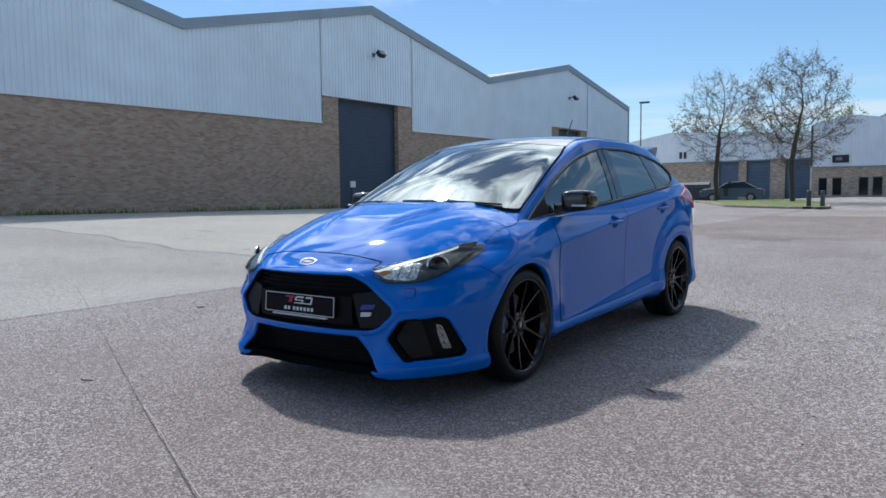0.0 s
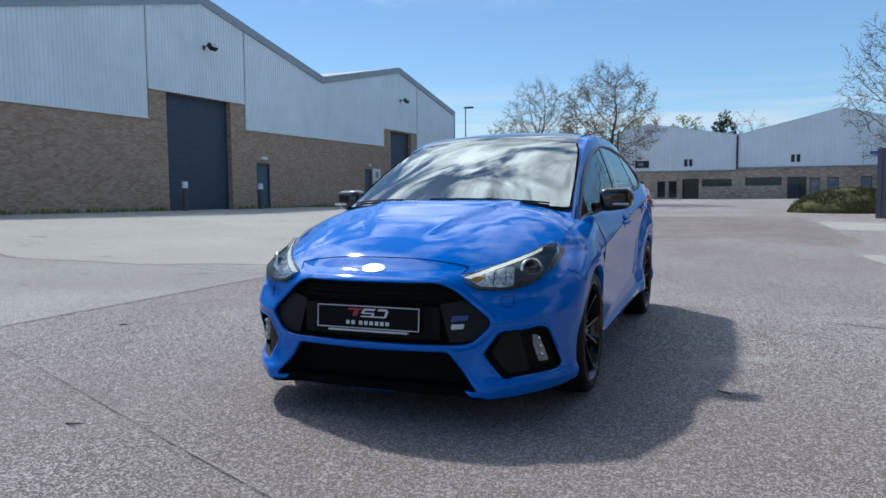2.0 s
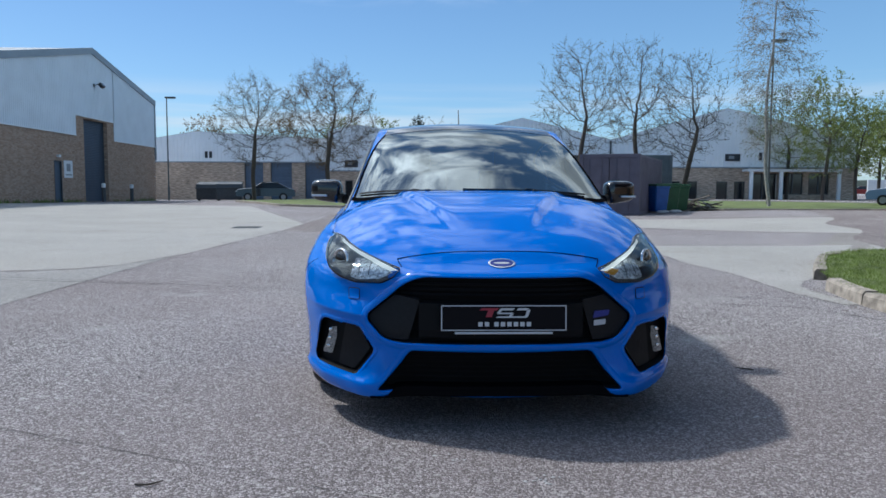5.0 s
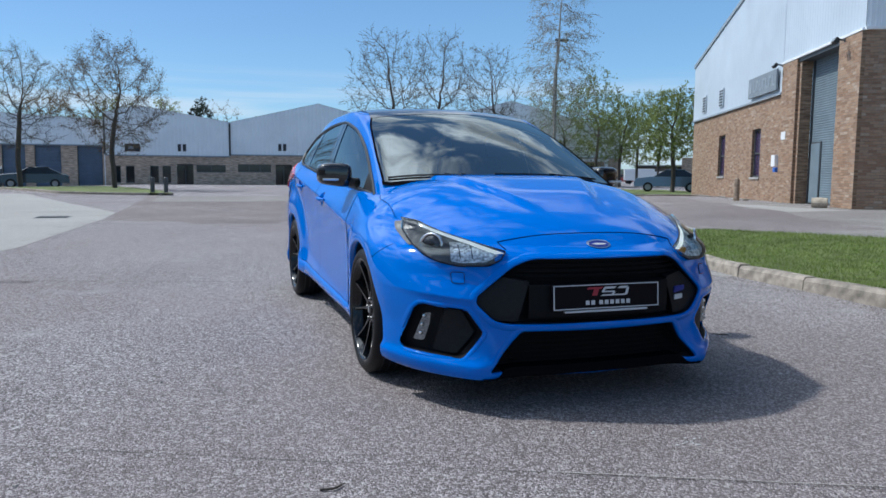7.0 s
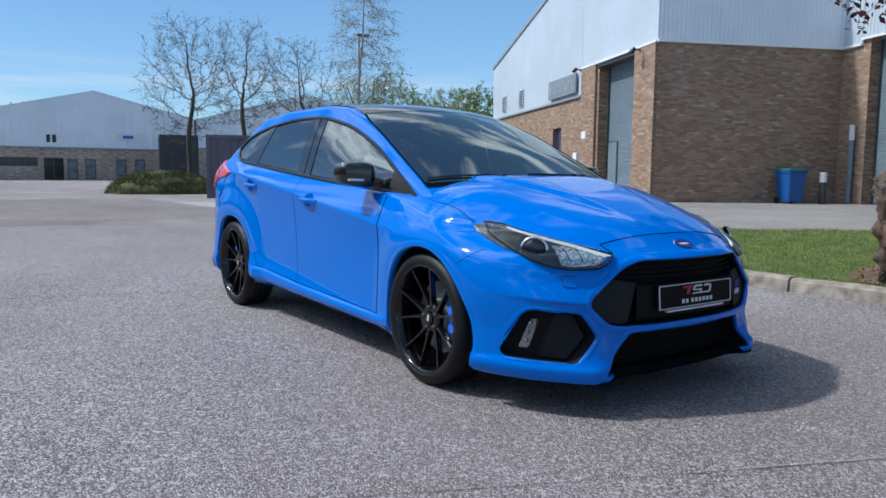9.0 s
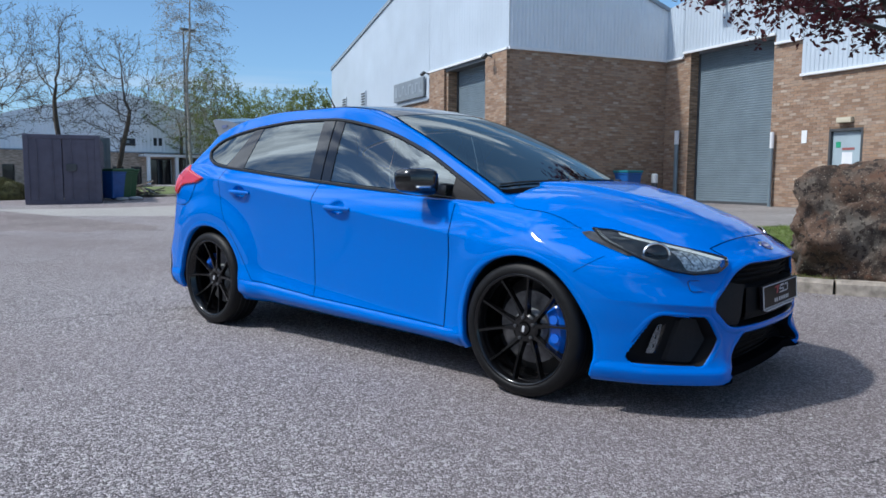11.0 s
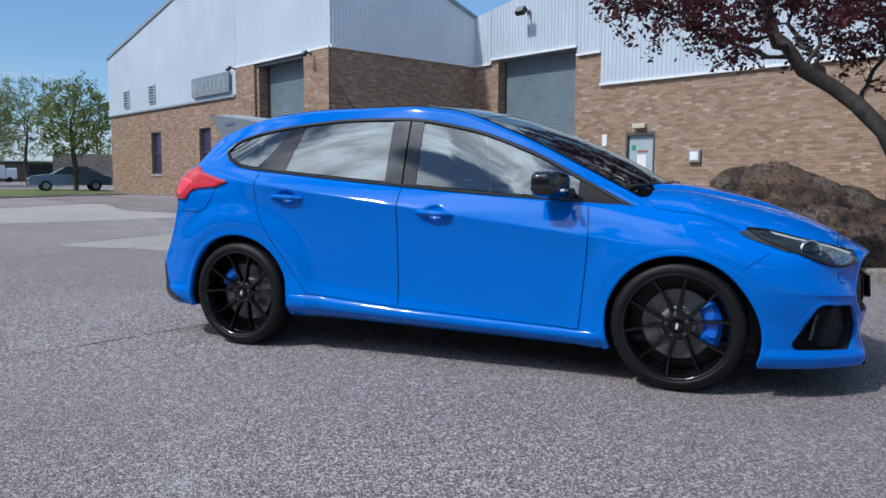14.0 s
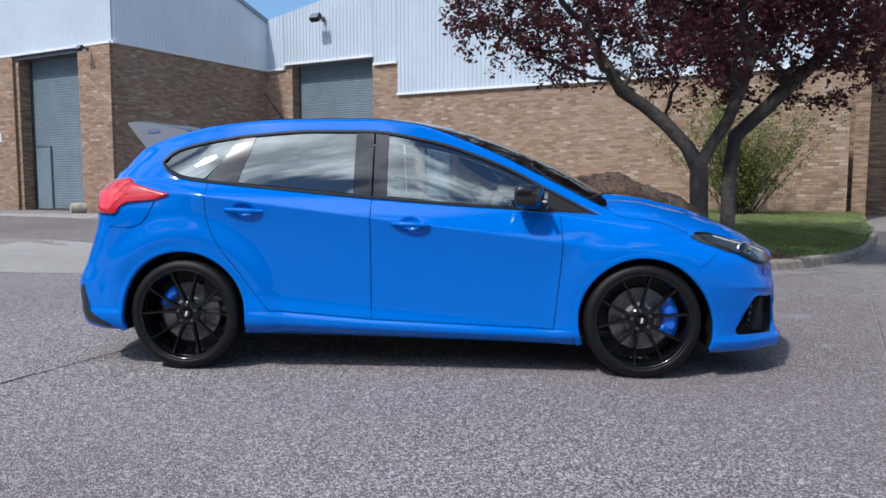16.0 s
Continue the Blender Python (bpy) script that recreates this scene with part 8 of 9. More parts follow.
def unit(name, a0, a1, peak, zpeak, z0, z1, brick_top, label, wins, doors, depth=0.0, signs=(), shutters=(), base=-0.4):
    """A far gabled unit: brick ground floor with windows and doors, cladding gable above."""
    u = empty(name)
    tagged(u, label, "building", kind="structure")
    mm = m_n @ Matrix.Translation((0, depth, 0))
    holes = [(a, zb, b, zt) for a, b, zb, zt in wins] + [(a, base, b, zt) for a, b, zt in doors] + [(a, base, b, zt) for a, b, zt in shutters]
    link("wall", wall_bm([(a0, base), (a1, base), (a1, brick_top), (a0, brick_top)], 0.3, mm, holes), M_BRICK_N, u)
    top = lerp_curve([(a0, z0), (peak, zpeak), (a1, z1)])
    link("cladding", clad_bm(top, lambda a: brick_top - 0.05, a0, a1, mm @ Matrix.Translation((0, -0.04, 0)), 0.35, 0.03), M_CLAD_FAR, u)
    link("drip_flashing", box_bm((a0, -0.12, brick_top - 0.14), (a1, 0, brick_top - 0.04), 0, mm), M_FASCIA, u)
    for p, q in ((a0, peak), (peak, a1)):
        bm = bmesh.new()
        vs = [bm.verts.new(mm @ Vector(c)) for c in ((p, -0.1, top(p)), (q, -0.1, top(q)), (q, 30, top(q)), (p, 30, top(p)))]
        bm.faces.new(vs)
        link("roof", bm, M_ROOF, u)
    for a in (a0, a1):
        link("side_wall", box_bm((a - 0.08, 0.02, base), (a + 0.08, 30, min(z0, z1)), 0, mm), M_CLAD_FAR, u)
        link("downpipe", box_bm((a - 0.07, -0.16, brick_top), (a + 0.07, -0.05, top(a) - 0.1), 0.02, mm), M_DKGREY, u)
    for a, b, zb, zt in wins:
        w = empty("window")
        w.parent = u
        link("pane", box_bm((a, 0.15, zb), (b, 0.17, zt), 0, mm), M_GLASS_GREY if a > -5 and b - a < 0.85 else M_GLASS_DK, w)
        n = max(1, round((b - a) / 1.0))
        for k in range(n + 1):
            x = a + (b - a) * k / n
            link("window_frame", box_bm((max(a, x - 0.05), 0.08, zb), (min(b, x + 0.05), 0.19, zt), 0, mm), M_DKGREY, w)
        for z in (zb, zt - 0.08):
            link("window_frame", box_bm((a, 0.075, z), (b, 0.185, z + 0.08), 0, mm), M_DKGREY, w)
    for a, b, zt in doors:
        d = empty("entrance")
        d.parent = u
        link("pane", box_bm((a, 0.5, base), (b, 0.55, zt), 0, mm), M_GLASS_DK, d)
        link("door_frame", box_bm((a, 0.3, zt - 0.12), (b, 0.5, zt), 0, mm), M_DKGREY, d)
        link("door_frame", box_bm(((a + b) / 2 - 0.05, 0.42, base), ((a + b) / 2 + 0.05, 0.5, zt), 0, mm), M_DKGREY, d)
    for a, b, zt in shutters:
        shutter(a, b, base, zt, 0.25, mm, M_SHUTTER_FAR, u, 0.3)
    for a, z, s, kind in signs:
        if kind == "number":
            # two plain bars stand for the unit's number
            sn = empty("unit_mark")
            tagged(sn, "two dark painted bars marking the unit", "sign")
            for k in (-1, 1):
                link("bar", box_bm((a + k * s * 0.34 - s * 0.22, -0.095, z - s * 0.5), (a + k * s * 0.34 + s * 0.22, -0.075, z + s * 0.5), 0.01, mm), M_INK, sn)
        else:
            sn = empty("company_board")
            tagged(sn, "pale company board on the cladding", "sign")
            link("board", box_bm((a - s, -0.13, z - 0.32), (a + s, -0.08, z + 0.32), 0.01, mm), M_WHITE if kind == "white" else M_INK, sn)
            link("bar", box_bm((a - s * 0.55, -0.14, z - 0.12), (a + s * 0.2, -0.13, z + 0.14), 0.0, mm), M_BLUEP if kind == "white" else M_SIGN, sn)
    return u


unit("unit_north_a", -14.7, -4.5, -12.0, 6.85, 6.2, 5.6, 2.68, "far gabled unit of buff brick and grey cladding",
     [(-14.15, -13.5, 0.25, 1.72), (-13.1, -12.4, 0.25, 1.72), (-11.15, -10.45, 0.25, 1.74), (-10.15, -9.45, 0.25, 1.75), (-7.35, -4.9, 1.2, 1.85)], [(-9.0, -7.6, 1.9)],
     signs=[(-8.5, 3.3, 0.62, "number"), (-12.5, 3.25, 0.62, "dark")])
unit("unit_north_b", -4.5, 11.2, 3.2, 7.45, 5.6, 5.5, 2.85, "far gabled unit of buff brick and grey cladding",
     [(-3.85, -1.0, 1.25, 1.95), (1.1, 1.85, 0.25, 1.85), (2.4, 3.2, 0.25, 1.88), (4.75, 5.55, 0.5, 1.9), (6.2, 7.0, 0.5, 1.92), (8.6, 9.3, 0.5, 1.92), (10.0, 10.7, 0.5, 1.92)], [(-0.6, 0.85, 1.95)],
     signs=[(0.0, 3.48, 0.62, "number"), (5.9, 3.75, 1.1, "white")])
unit("unit_north_c", 11.2, 33.0, 21.5, 8.3, 5.5, 5.6, 3.1, "far gabled unit of brown brick and grey cladding with a porch",
     [(12.2, 13.1, 0.3, 1.8), (14.0, 14.9, 0.3, 1.8), (16.6, 17.5, 0.1, 1.75), (18.1, 19.05, 0.05, 1.75), (20.75, 21.75, 0.05, 1.75), (22.35, 23.3, 0.05, 1.75), (26.6, 28.4, 0.6, 2.5), (28.9, 30.7, 0.6, 2.5)], [(23.75, 26.2, 2.5)],
     signs=[(24.8, 4.0, 0.7, "number"), (22.1, 3.9, 0.66, "dark")])
link("porch_beam", box_bm((23.0, -1.4, 2.62), (31.2, 0.0, 2.85), 0.03, m_n), M_WHITE, bpy.data.objects["unit_north_c"])
for a in (23.4, 26.0, 31.0):
    link("porch_post", box_bm((a - 0.14, -1.35, -0.3), (a + 0.14, -1.1, 2.62), 0.02, m_n), M_CLAD_FAR, bpy.data.objects["unit_north_c"])
unit("unit_north_d", -38.0, -14.8, -27.5, 6.3, 4.6, 5.6, 3.5, "far unit with blue shutters between buff piers", [], [], depth=1.0,
     signs=[(-26.3, 4.1, 0.62, "number")], shutters=[(-22.9, -21.1, 3.4), (-20.4, -18.35, 3.4), (-17.1, -15.1, 3.4)])


# ---- steel containers, bins and clutter ----
def container(x, y, yaw, length, material, label, width=2.44, h=2.5):
    """A steel container: ribbed sides, framed doors with lock rods and a lock box. x, y: middle of the door end, which faces -y before the turn."""
    c = empty("container", Matrix.Translation((x, y, ground_z(x, y))) @ pose(0, 0, 0, 0, 0, yaw))
    tagged(c, label, "container")
    w = width / 2
    bm = bmesh.new()
    for sx in (-1, 1):
        prev = None
        n = int(length / 0.28)
        for i in range(n + 1):
            for t, d in ((0, 0), (0.4, 0), (0.5, 0.035), (0.9, 0.035)):
                yy = 0.1 + (length - 0.2) * min(1, (i + t) / n)
                row = (bm.verts.new((sx * (w - d), yy, 0.16)), bm.verts.new((sx * (w - d), yy, h - 0.1)))
                if prev:
                    bm.faces.new((prev[0], row[0], row[1], prev[1]))
                prev = row
    part("side_sheet", bm, material, c)
    part("roof_sheet", box_bm((-w + 0.02, 0.05, h - 0.1), (w - 0.02, length, h - 0.02), 0.01), material, c)
    part("end_sheet", box_bm((-w + 0.02, length - 0.06, 0.1), (w - 0.02, length, h - 0.05), 0.01), material, c)
    for sx in (-1, 1):
        for yy in (0.0, length - 0.16):
            part("corner_post", box_bm((min(sx * w, sx * (w - 0.16)), yy, 0.0), (max(sx * w, sx * (w - 0.16)), yy + 0.16, h), 0.012), material, c)
        part("side_rail", box_bm((min(sx * w, sx * (w - 0.08)), 0.16, 0.0), (max(sx * w, sx * (w - 0.08)), length - 0.16, 0.16), 0.01), material, c)
        d = part("door", box_bm((0.012 if sx > 0 else -w + 0.16, 0.03, 0.14), (w - 0.16 if sx > 0 else -0.012, 0.08, h - 0.14), 0.01), material, c)
        for o in (0.28, 0.75):
            bmr = bmesh.new()
            tube(bmr, [(sx * o, 0.015, 0.12), (sx * o, 0.015, h - 0.12)], 0.017, 7)
            part("lock_rod", bmr, material, d)
        part("door_rib", box_bm((sx * 0.5 - 0.3, 0.022, 0.75), (sx * 0.5 + 0.3, 0.03, 0.80), 0.0), material, d)
    part("head_rail", box_bm((-w + 0.16, 0.0, h - 0.14), (w - 0.16, 0.14, h), 0.012), material, c)
    part("sill_rail", box_bm((-w + 0.16, 0.0, 0.0), (w - 0.16, 0.14, 0.14), 0.012), material, c)
    part("lock_box", box_bm((0.10, -0.05, 1.12), (0.42, 0.03, 1.36), 0.015), M_DKGREY, c)
    return c


container(6.97, 22.6, -26, 6.06, M_CONT, "mauve-grey steel shipping container with closed doors", 2.3, 2.33)
container(10.45, 29.2, -8, 3.0, mat("container_sea_green", (0.10, 0.13, 0.14), 0.6, noise_scale=3, vary=0.15), "faded green-grey steel container behind the mauve one", 2.44, 2.6)
container(13.2, 52.0, -14, 7.0, mat("trailer_charcoal", (0.035, 0.038, 0.042), 0.55, noise_scale=3, vary=0.2), "charcoal box trailer body parked before the far unit", 2.75, 3.5)
wheelie_bin(9.35, 24.1, 15, M_BIN_B, M_BIN_G, "blue wheelie bin with a dark green lid by the container", 1.12)
wheelie_bin(10.25, 25.4, 10, M_BIN_G, M_BIN_G, "dark green wheelie bin beside the container", 1.15)
wheelie_bin(11.15, 26.7, 5, M_BIN_G, M_BIN_G, "dark green wheelie bin beside the container", 1.15)
rp = random.Random(77)
heap = empty("scrap_heap", Matrix.Translation((12.55, 28.5, ground_z(12.55, 28.5))))
tagged(heap, "heap of broken pallets and scrap beside the bins", "scrap")
for i in range(40):
    L = rp.uniform(0.5, 1.3)
    m_ = Matrix.Translation((rp.gauss(0, 0.45), rp.gauss(0, 0.35), 0.06 + abs(rp.gauss(0, 0.32)))) @ pose(0, 0, 0, rp.uniform(-25, 25), rp.uniform(-25, 25), rp.uniform(0, 180))
    part("plank", box_bm((-L / 2, -0.05, -0.012), (L / 2, 0.05, 0.012), 0.003, m_), M_WOODP if i % 4 else M_DKGREY, heap)
for i in range(5):
    bm = bmesh.new()
    bmesh.ops.create_icosphere(bm, subdivisions=2, radius=0.16)
    x, y = 9.1 + rp.uniform(-0.3, 0.9), 23.4 + rp.uniform(-0.15, 0.15)
    for v in bm.verts:
        v.co = Vector((v.co.x * 1.3, v.co.y, v.co.z * 0.5)) * (1 + 0.25 * noise.noise(v.co * 6 + Vector((i, 0, 0)))) + Vector((x, y, ground_z(x, y) + 0.05))
    tagged(link("rubbish_bag", bm, M_GREY, smooth=True), "crumpled grey bag beside the bins", "bag", "rubbish bags")

# grassy mound
bm = bmesh.new()
bmesh.ops.create_icosphere(bm, subdivisions=4, radius=1.0)
for v in bm.verts:
    p = v.co
    d = 1 + 0.10 * noise.noise(p * 2.2) + 0.05 * noise.noise(p * 6)
    v.co = Vector((6.1 + p.x * 2.45 * d, 29.3 + p.y * 1.5 * d, ground_z(6.1, 29.3) - 0.1 + max(p.z, -0.1) * 1.05 * d))
M_MOUND = mat("mound_turf", (0.085, 0.085, 0.03), 0.95, noise_scale=7, vary=0.5, bump=1.0, bump_scale=25, big=0.3, big_scale=1.2)
tagged(link("mound", bm, M_MOUND, smooth=True), "grassy earth mound with tufts", "mound", kind="structure")
bm = bmesh.new()
rm = random.Random(8)
for i in range(9000):
    a, q = rm.uniform(0, 6.28), math.sqrt(rm.random())
    px, py = math.cos(a) * q, math.sin(a) * q
    z = ground_z(6.1, 29.3) - 0.1 + math.sqrt(max(0, 1 - q * q)) * 1.05
    p = Vector((6.1 + px * 2.45, 29.3 + py * 1.5, z - 0.02))
    d = Vector((rm.gauss(0, 1), rm.gauss(0, 1), 0)).normalized() * 0.02
    t = Vector((rm.gauss(0, 0.05), rm.gauss(0, 0.05), rm.uniform(0.05, 0.16)))
    bm.faces.new([bm.verts.new(p - d), bm.verts.new(p + d), bm.verts.new(p + t)])
tagged(link("mound_grass", bm, mat("mound_blade", (0.11, 0.11, 0.04), 0.8, noise_scale=3, vary=0.5)), "rough grass tufts on the mound", "grass", kind="stuff")

# verges with kerbs
VERGE_N = dense([(-2.3, 31.0), (-3.2, 37.0), (-6.0, 46.0), (-7.6, 49.3), (-12.4, 50.2), (-13.2, 47.8), (-7.4, 34.0)], 0.5, 0.8)
turf("ground_verge", grow(VERGE_N, -0.05), lambda x, y: 0.11, "mown grass verge with trees")
kerb_run(VERGE_N, "kerb_verge", 0, len(VERGE_N), 1.4, 0.12)
VERGE_E = dense([(12.5, 27.5), (18.0, 26.5), (27.5, 25.3), (31.0, 40.0), (22.0, 46.0), (14.5, 44.0)], 0.5, 1.0)
turf("ground_verge", grow(VERGE_E, -0.05), lambda x, y: 0.10, "mown grass verge under the birch")
kerb_run(VERGE_E, "kerb_verge", 0, len(VERGE_E), 1.4, 0.12)
for x, y in ((-3.35, 32.4), (-2.75, 32.2)):
    b = empty("bollard", Matrix.Translation((x, y, ground_z(x, y) + 0.1)))
    tagged(b, "short dark timber post on the verge", "bollard", "verge posts")
    part("post", lathe(bmesh.new(), [(0, 0), (0.10, 0), (0.10, 0.7), (0.07, 0.74), (0, 0.74)], 12), M_DKGREY, b)

# bare and budding trees
def round_tree(seed, H, R, clear, r0, points, shoots, leaves, leaf_size, shoot_len=0.5, sag=0.0, inner=0.15, bulge=0.28):
    """A tree with a wide rounded crown: trunk to the first fork, a leader, limbs that fill the crown, fine shoots and buds."""
    r = random.Random(seed)
    nodes, parent = [Vector((0, 0, -0.15))], [-1]
    d = Vector((0, 0, 1))
    while nodes[-1].z < clear + (H - clear) * bulge + 0.2:
        d = (d + Vector((r.gauss(0, 0.05), r.gauss(0, 0.05), 0.1))).normalized()
        nodes.append(nodes[-1] + d * 0.3)
        parent.append(len(nodes) - 2)
    cloud = crown_points(seed, (0, 0, (H + clear) / 2), (R, R, (H - clear) / 2), points, inner)
    colonise(seed, nodes, parent, cloud, 0.26, 2.6, 0.5, 70, 0.06, 0.18)
    wood, ends = limbs_bm(nodes, parent, r0, 0.0055, 1.75, shoots, shoot_len, seed, sag, 0.008)
    return wood, leaves_bm(ends, leaves, leaf_size, 0.08, seed)


tag = "bare spring tree with fine twigs and pale buds"
for x, y, spec, leaf, label, grp in (
        (-11.9, 48.4, (11, 9.1, 3.05, 2.3, 0.16, 1000, 4, 5200, 0.034), M_LEAF_P, tag, "verge trees"),
        (-5.8, 42.0, (12, 8.8, 3.1, 2.0, 0.15, 1000, 4, 11000, 0.042), M_LEAF_O, "budding spring tree with bronze young leaves", "verge trees"),
        (8.0, 31.9, (13, 8.5, 2.4, 2.2, 0.125, 900, 3, 1300, 0.045), M_LEAF_P, tag, "trees behind the container"),
        (11.15, 32.8, (14, 8.8, 1.85, 2.6, 0.12, 750, 3, 1000, 0.045), M_LEAF_P, tag, "trees behind the container"),
        (12.95, 31.2, (15, 7.8, 2.25, 2.0, 0.125, 900, 3, 1200, 0.045), M_LEAF_P, tag, "trees behind the container")):
    plant("tree", x, y, round_tree(*spec), M_BARK, leaf, label, "tree", grp)
plant("birch_tree", 18.7, 33.9, round_tree(16, 13.2, 2.1, 2.4, 0.10, 900, 4, 5200, 0.04, 0.6, 0.5, 0.05, 0.9), M_BIRCH, M_LEAF_P, "tall birch with white bark and fine budding twigs", "tree")
for i, (x, y, H, R, n) in enumerate(((33.8, 55.5, 11.0, 3.0, 9000), (37.5, 57.0, 9.2, 2.6, 8000), (43.8, 63.7, 9.4, 3.6, 9000), (27.6, 35.2, 6.9, 2.1, 9000), (33.0, 60.0, 10.5, 4.0, 8000), (44.0, 60.0, 10.5, 4.0, 8000))):
    plant("tree", x, y, round_tree(40 + i, H, R, 1.9, 0.16, 420, 2, int(n * 0.8), 0.08), M_BARK, M_LEAF_G, "leafy spring tree with fresh green leaves", "tree", "leafy trees")
# crowns that rise over the far roofs
for i, (x, y, H, R, lf, n) in enumerate(((-19.0, 103.0, 11.2, 4.6, M_LEAF_O, 2600), (-11.5, 104.0, 11.3, 4.0, M_LEAF_G, 2600), (-5.0, 101.0, 11.2, 3.4, M_LEAF_G, 2600), (0.0, 108.0, 11.8, 2.6, M_LEAF_D, 6500), (2.6, 110.0, 12.4, 3.6, M_LEAF_P, 300), (9.5, 105.0, 9.6, 3.6, M_LEAF_G, 2600),
                                           (-29.0, 98.0, 11.0, 4.4, M_LEAF_O, 2400), (22.0, 104.0, 9.8, 4.2, M_LEAF_G, 2400), (52.0, 84.0, 10.5, 4.4, M_LEAF_G, 3200), (62.0, 70.0, 10.0, 4.4, M_LEAF_G, 3200))):
    plant("tree", x, y, round_tree(60 + i, H, R, 2.0, 0.16, 260, 2, n, 0.14), M_BARK, lf, "distant tree rising behind the far roofs", "tree", "distant trees", z=0.2)


def lamp_post(x, y, h, label, yaw=0.0, z=None):
    lp = empty("street_lamp", Matrix.Translation((x, y, ground_z(x, y) if z is None else z)) @ pose(0, 0, 0, 0, 0, yaw))
    tagged(lp, label, "street lamp", "street lamps")
    bm = bmesh.new()
    tube(bm, [(0, 0, 0), (0, 0, 1.2), (0, 0, 1.25), (0, 0, h)], [0.085, 0.085, 0.06, 0.045], 10)
    part("column", bm, M_DKGREY, lp)
    part("lantern", box_bm((-0.12, -0.15, h - 0.02), (0.75, 0.15, h + 0.12), 0.04), M_DKGREY, lp)
    part("lens", box_bm((0.1, -0.11, h - 0.05), (0.68, 0.11, h - 0.02), 0.01), M_GLASS_GREY, lp)


lamp_post(-21.3, 58.5, 8.6, "tall grey lamp post at the warehouse corner")
lamp_post(20.6, 38.0, 9.6, "tall grey lamp post beside the birch")


def parked_car(x, y, yaw, body, label, lift=0.0):
    """A parked saloon seen from afar: body, cabin glass, roof, wheels, lamps."""
    c = empty("parked_car", Matrix.Translation((x, y, ground_z(x, y) + lift)) @ pose(0, 0, 0, 0, 0, yaw))
    tagged(c, label, "car", "parked cars")
    prof_b = [(-2.2, 0.35), (-2.25, 0.62), (-2.1, 0.86), (-1.45, 0.95), (-0.9, 0.98), (1.3, 0.98), (2.0, 0.92), (2.2, 0.8), (2.2, 0.35)]
    prof_g = [(-1.05, 0.96), (-0.35, 1.36), (0.25, 1.43), (0.95, 1.38), (1.75, 0.96)]
    for nm, pr, w0, w1, mt in (("body", prof_b, 0.86, 0.82, body), ("cabin_glass", prof_g, 0.78, 0.60, M_GLASS_DK)):
        bm = bmesh.new()
        rows = []
        for sx, k in ((-1, 1), (-1, 0.9), (1, 0.9), (1, 1)):
            rows.append([bm.verts.new((p[0] * (1 if k == 1 else 1.0), sx * ((w0 + (w1 - w0) * (p[1] - pr[0][1]) / 0.6) - (0.0 if k == 1 else 0.10)), p[1] + (0 if k == 1 else 0.03))) for p in pr])
        for a, b in zip(rows, rows[1:]):
            for k in range(len(pr) - 1):
                bm.faces.new((a[k], b[k], b[k + 1], a[k + 1]))
        for row in (rows[0], rows[-1]):
            bm.faces.new(row)
        bmesh.ops.recalc_face_normals(bm, faces=bm.faces)
        part(nm, bm, mt, c)
    part("roof", box_bm((-0.32, -0.56, 1.41), (0.95, 0.56, 1.46), 0.03), body, c)
    for px in (-1.35, 1.3):
        for sx in (-1, 1):
            w = part("wheel", lathe(bmesh.new(), [(0, -0.1), (0.31, -0.1), (0.31, 0.1), (0.2, 0.11), (0, 0.08)], 20, Matrix.Translation((px, sx * 0.80, 0.31)) @ pose(0, 0, 0, -90 * sx, 0, 0)), M_RUBBER, c)
            part("rim", lathe(bmesh.new(), [(0.19, 0.112), (0.0, 0.10)], 16, Matrix.Translation((px, sx * 0.80, 0.31)) @ pose(0, 0, 0, -90 * sx, 0, 0)), M_GREY, w)
    for sx in (-1, 1):
        part("head_lamp", box_bm((-2.24, sx * 0.62 - 0.16, 0.66), (-2.12, sx * 0.62 + 0.16, 0.78), 0.02), M_REFL, c)
        part("tail_lamp", box_bm((2.12, sx * 0.62 - 0.14, 0.70), (2.22, sx * 0.62 + 0.14, 0.84), 0.02), M_TAIL, c)
    return c


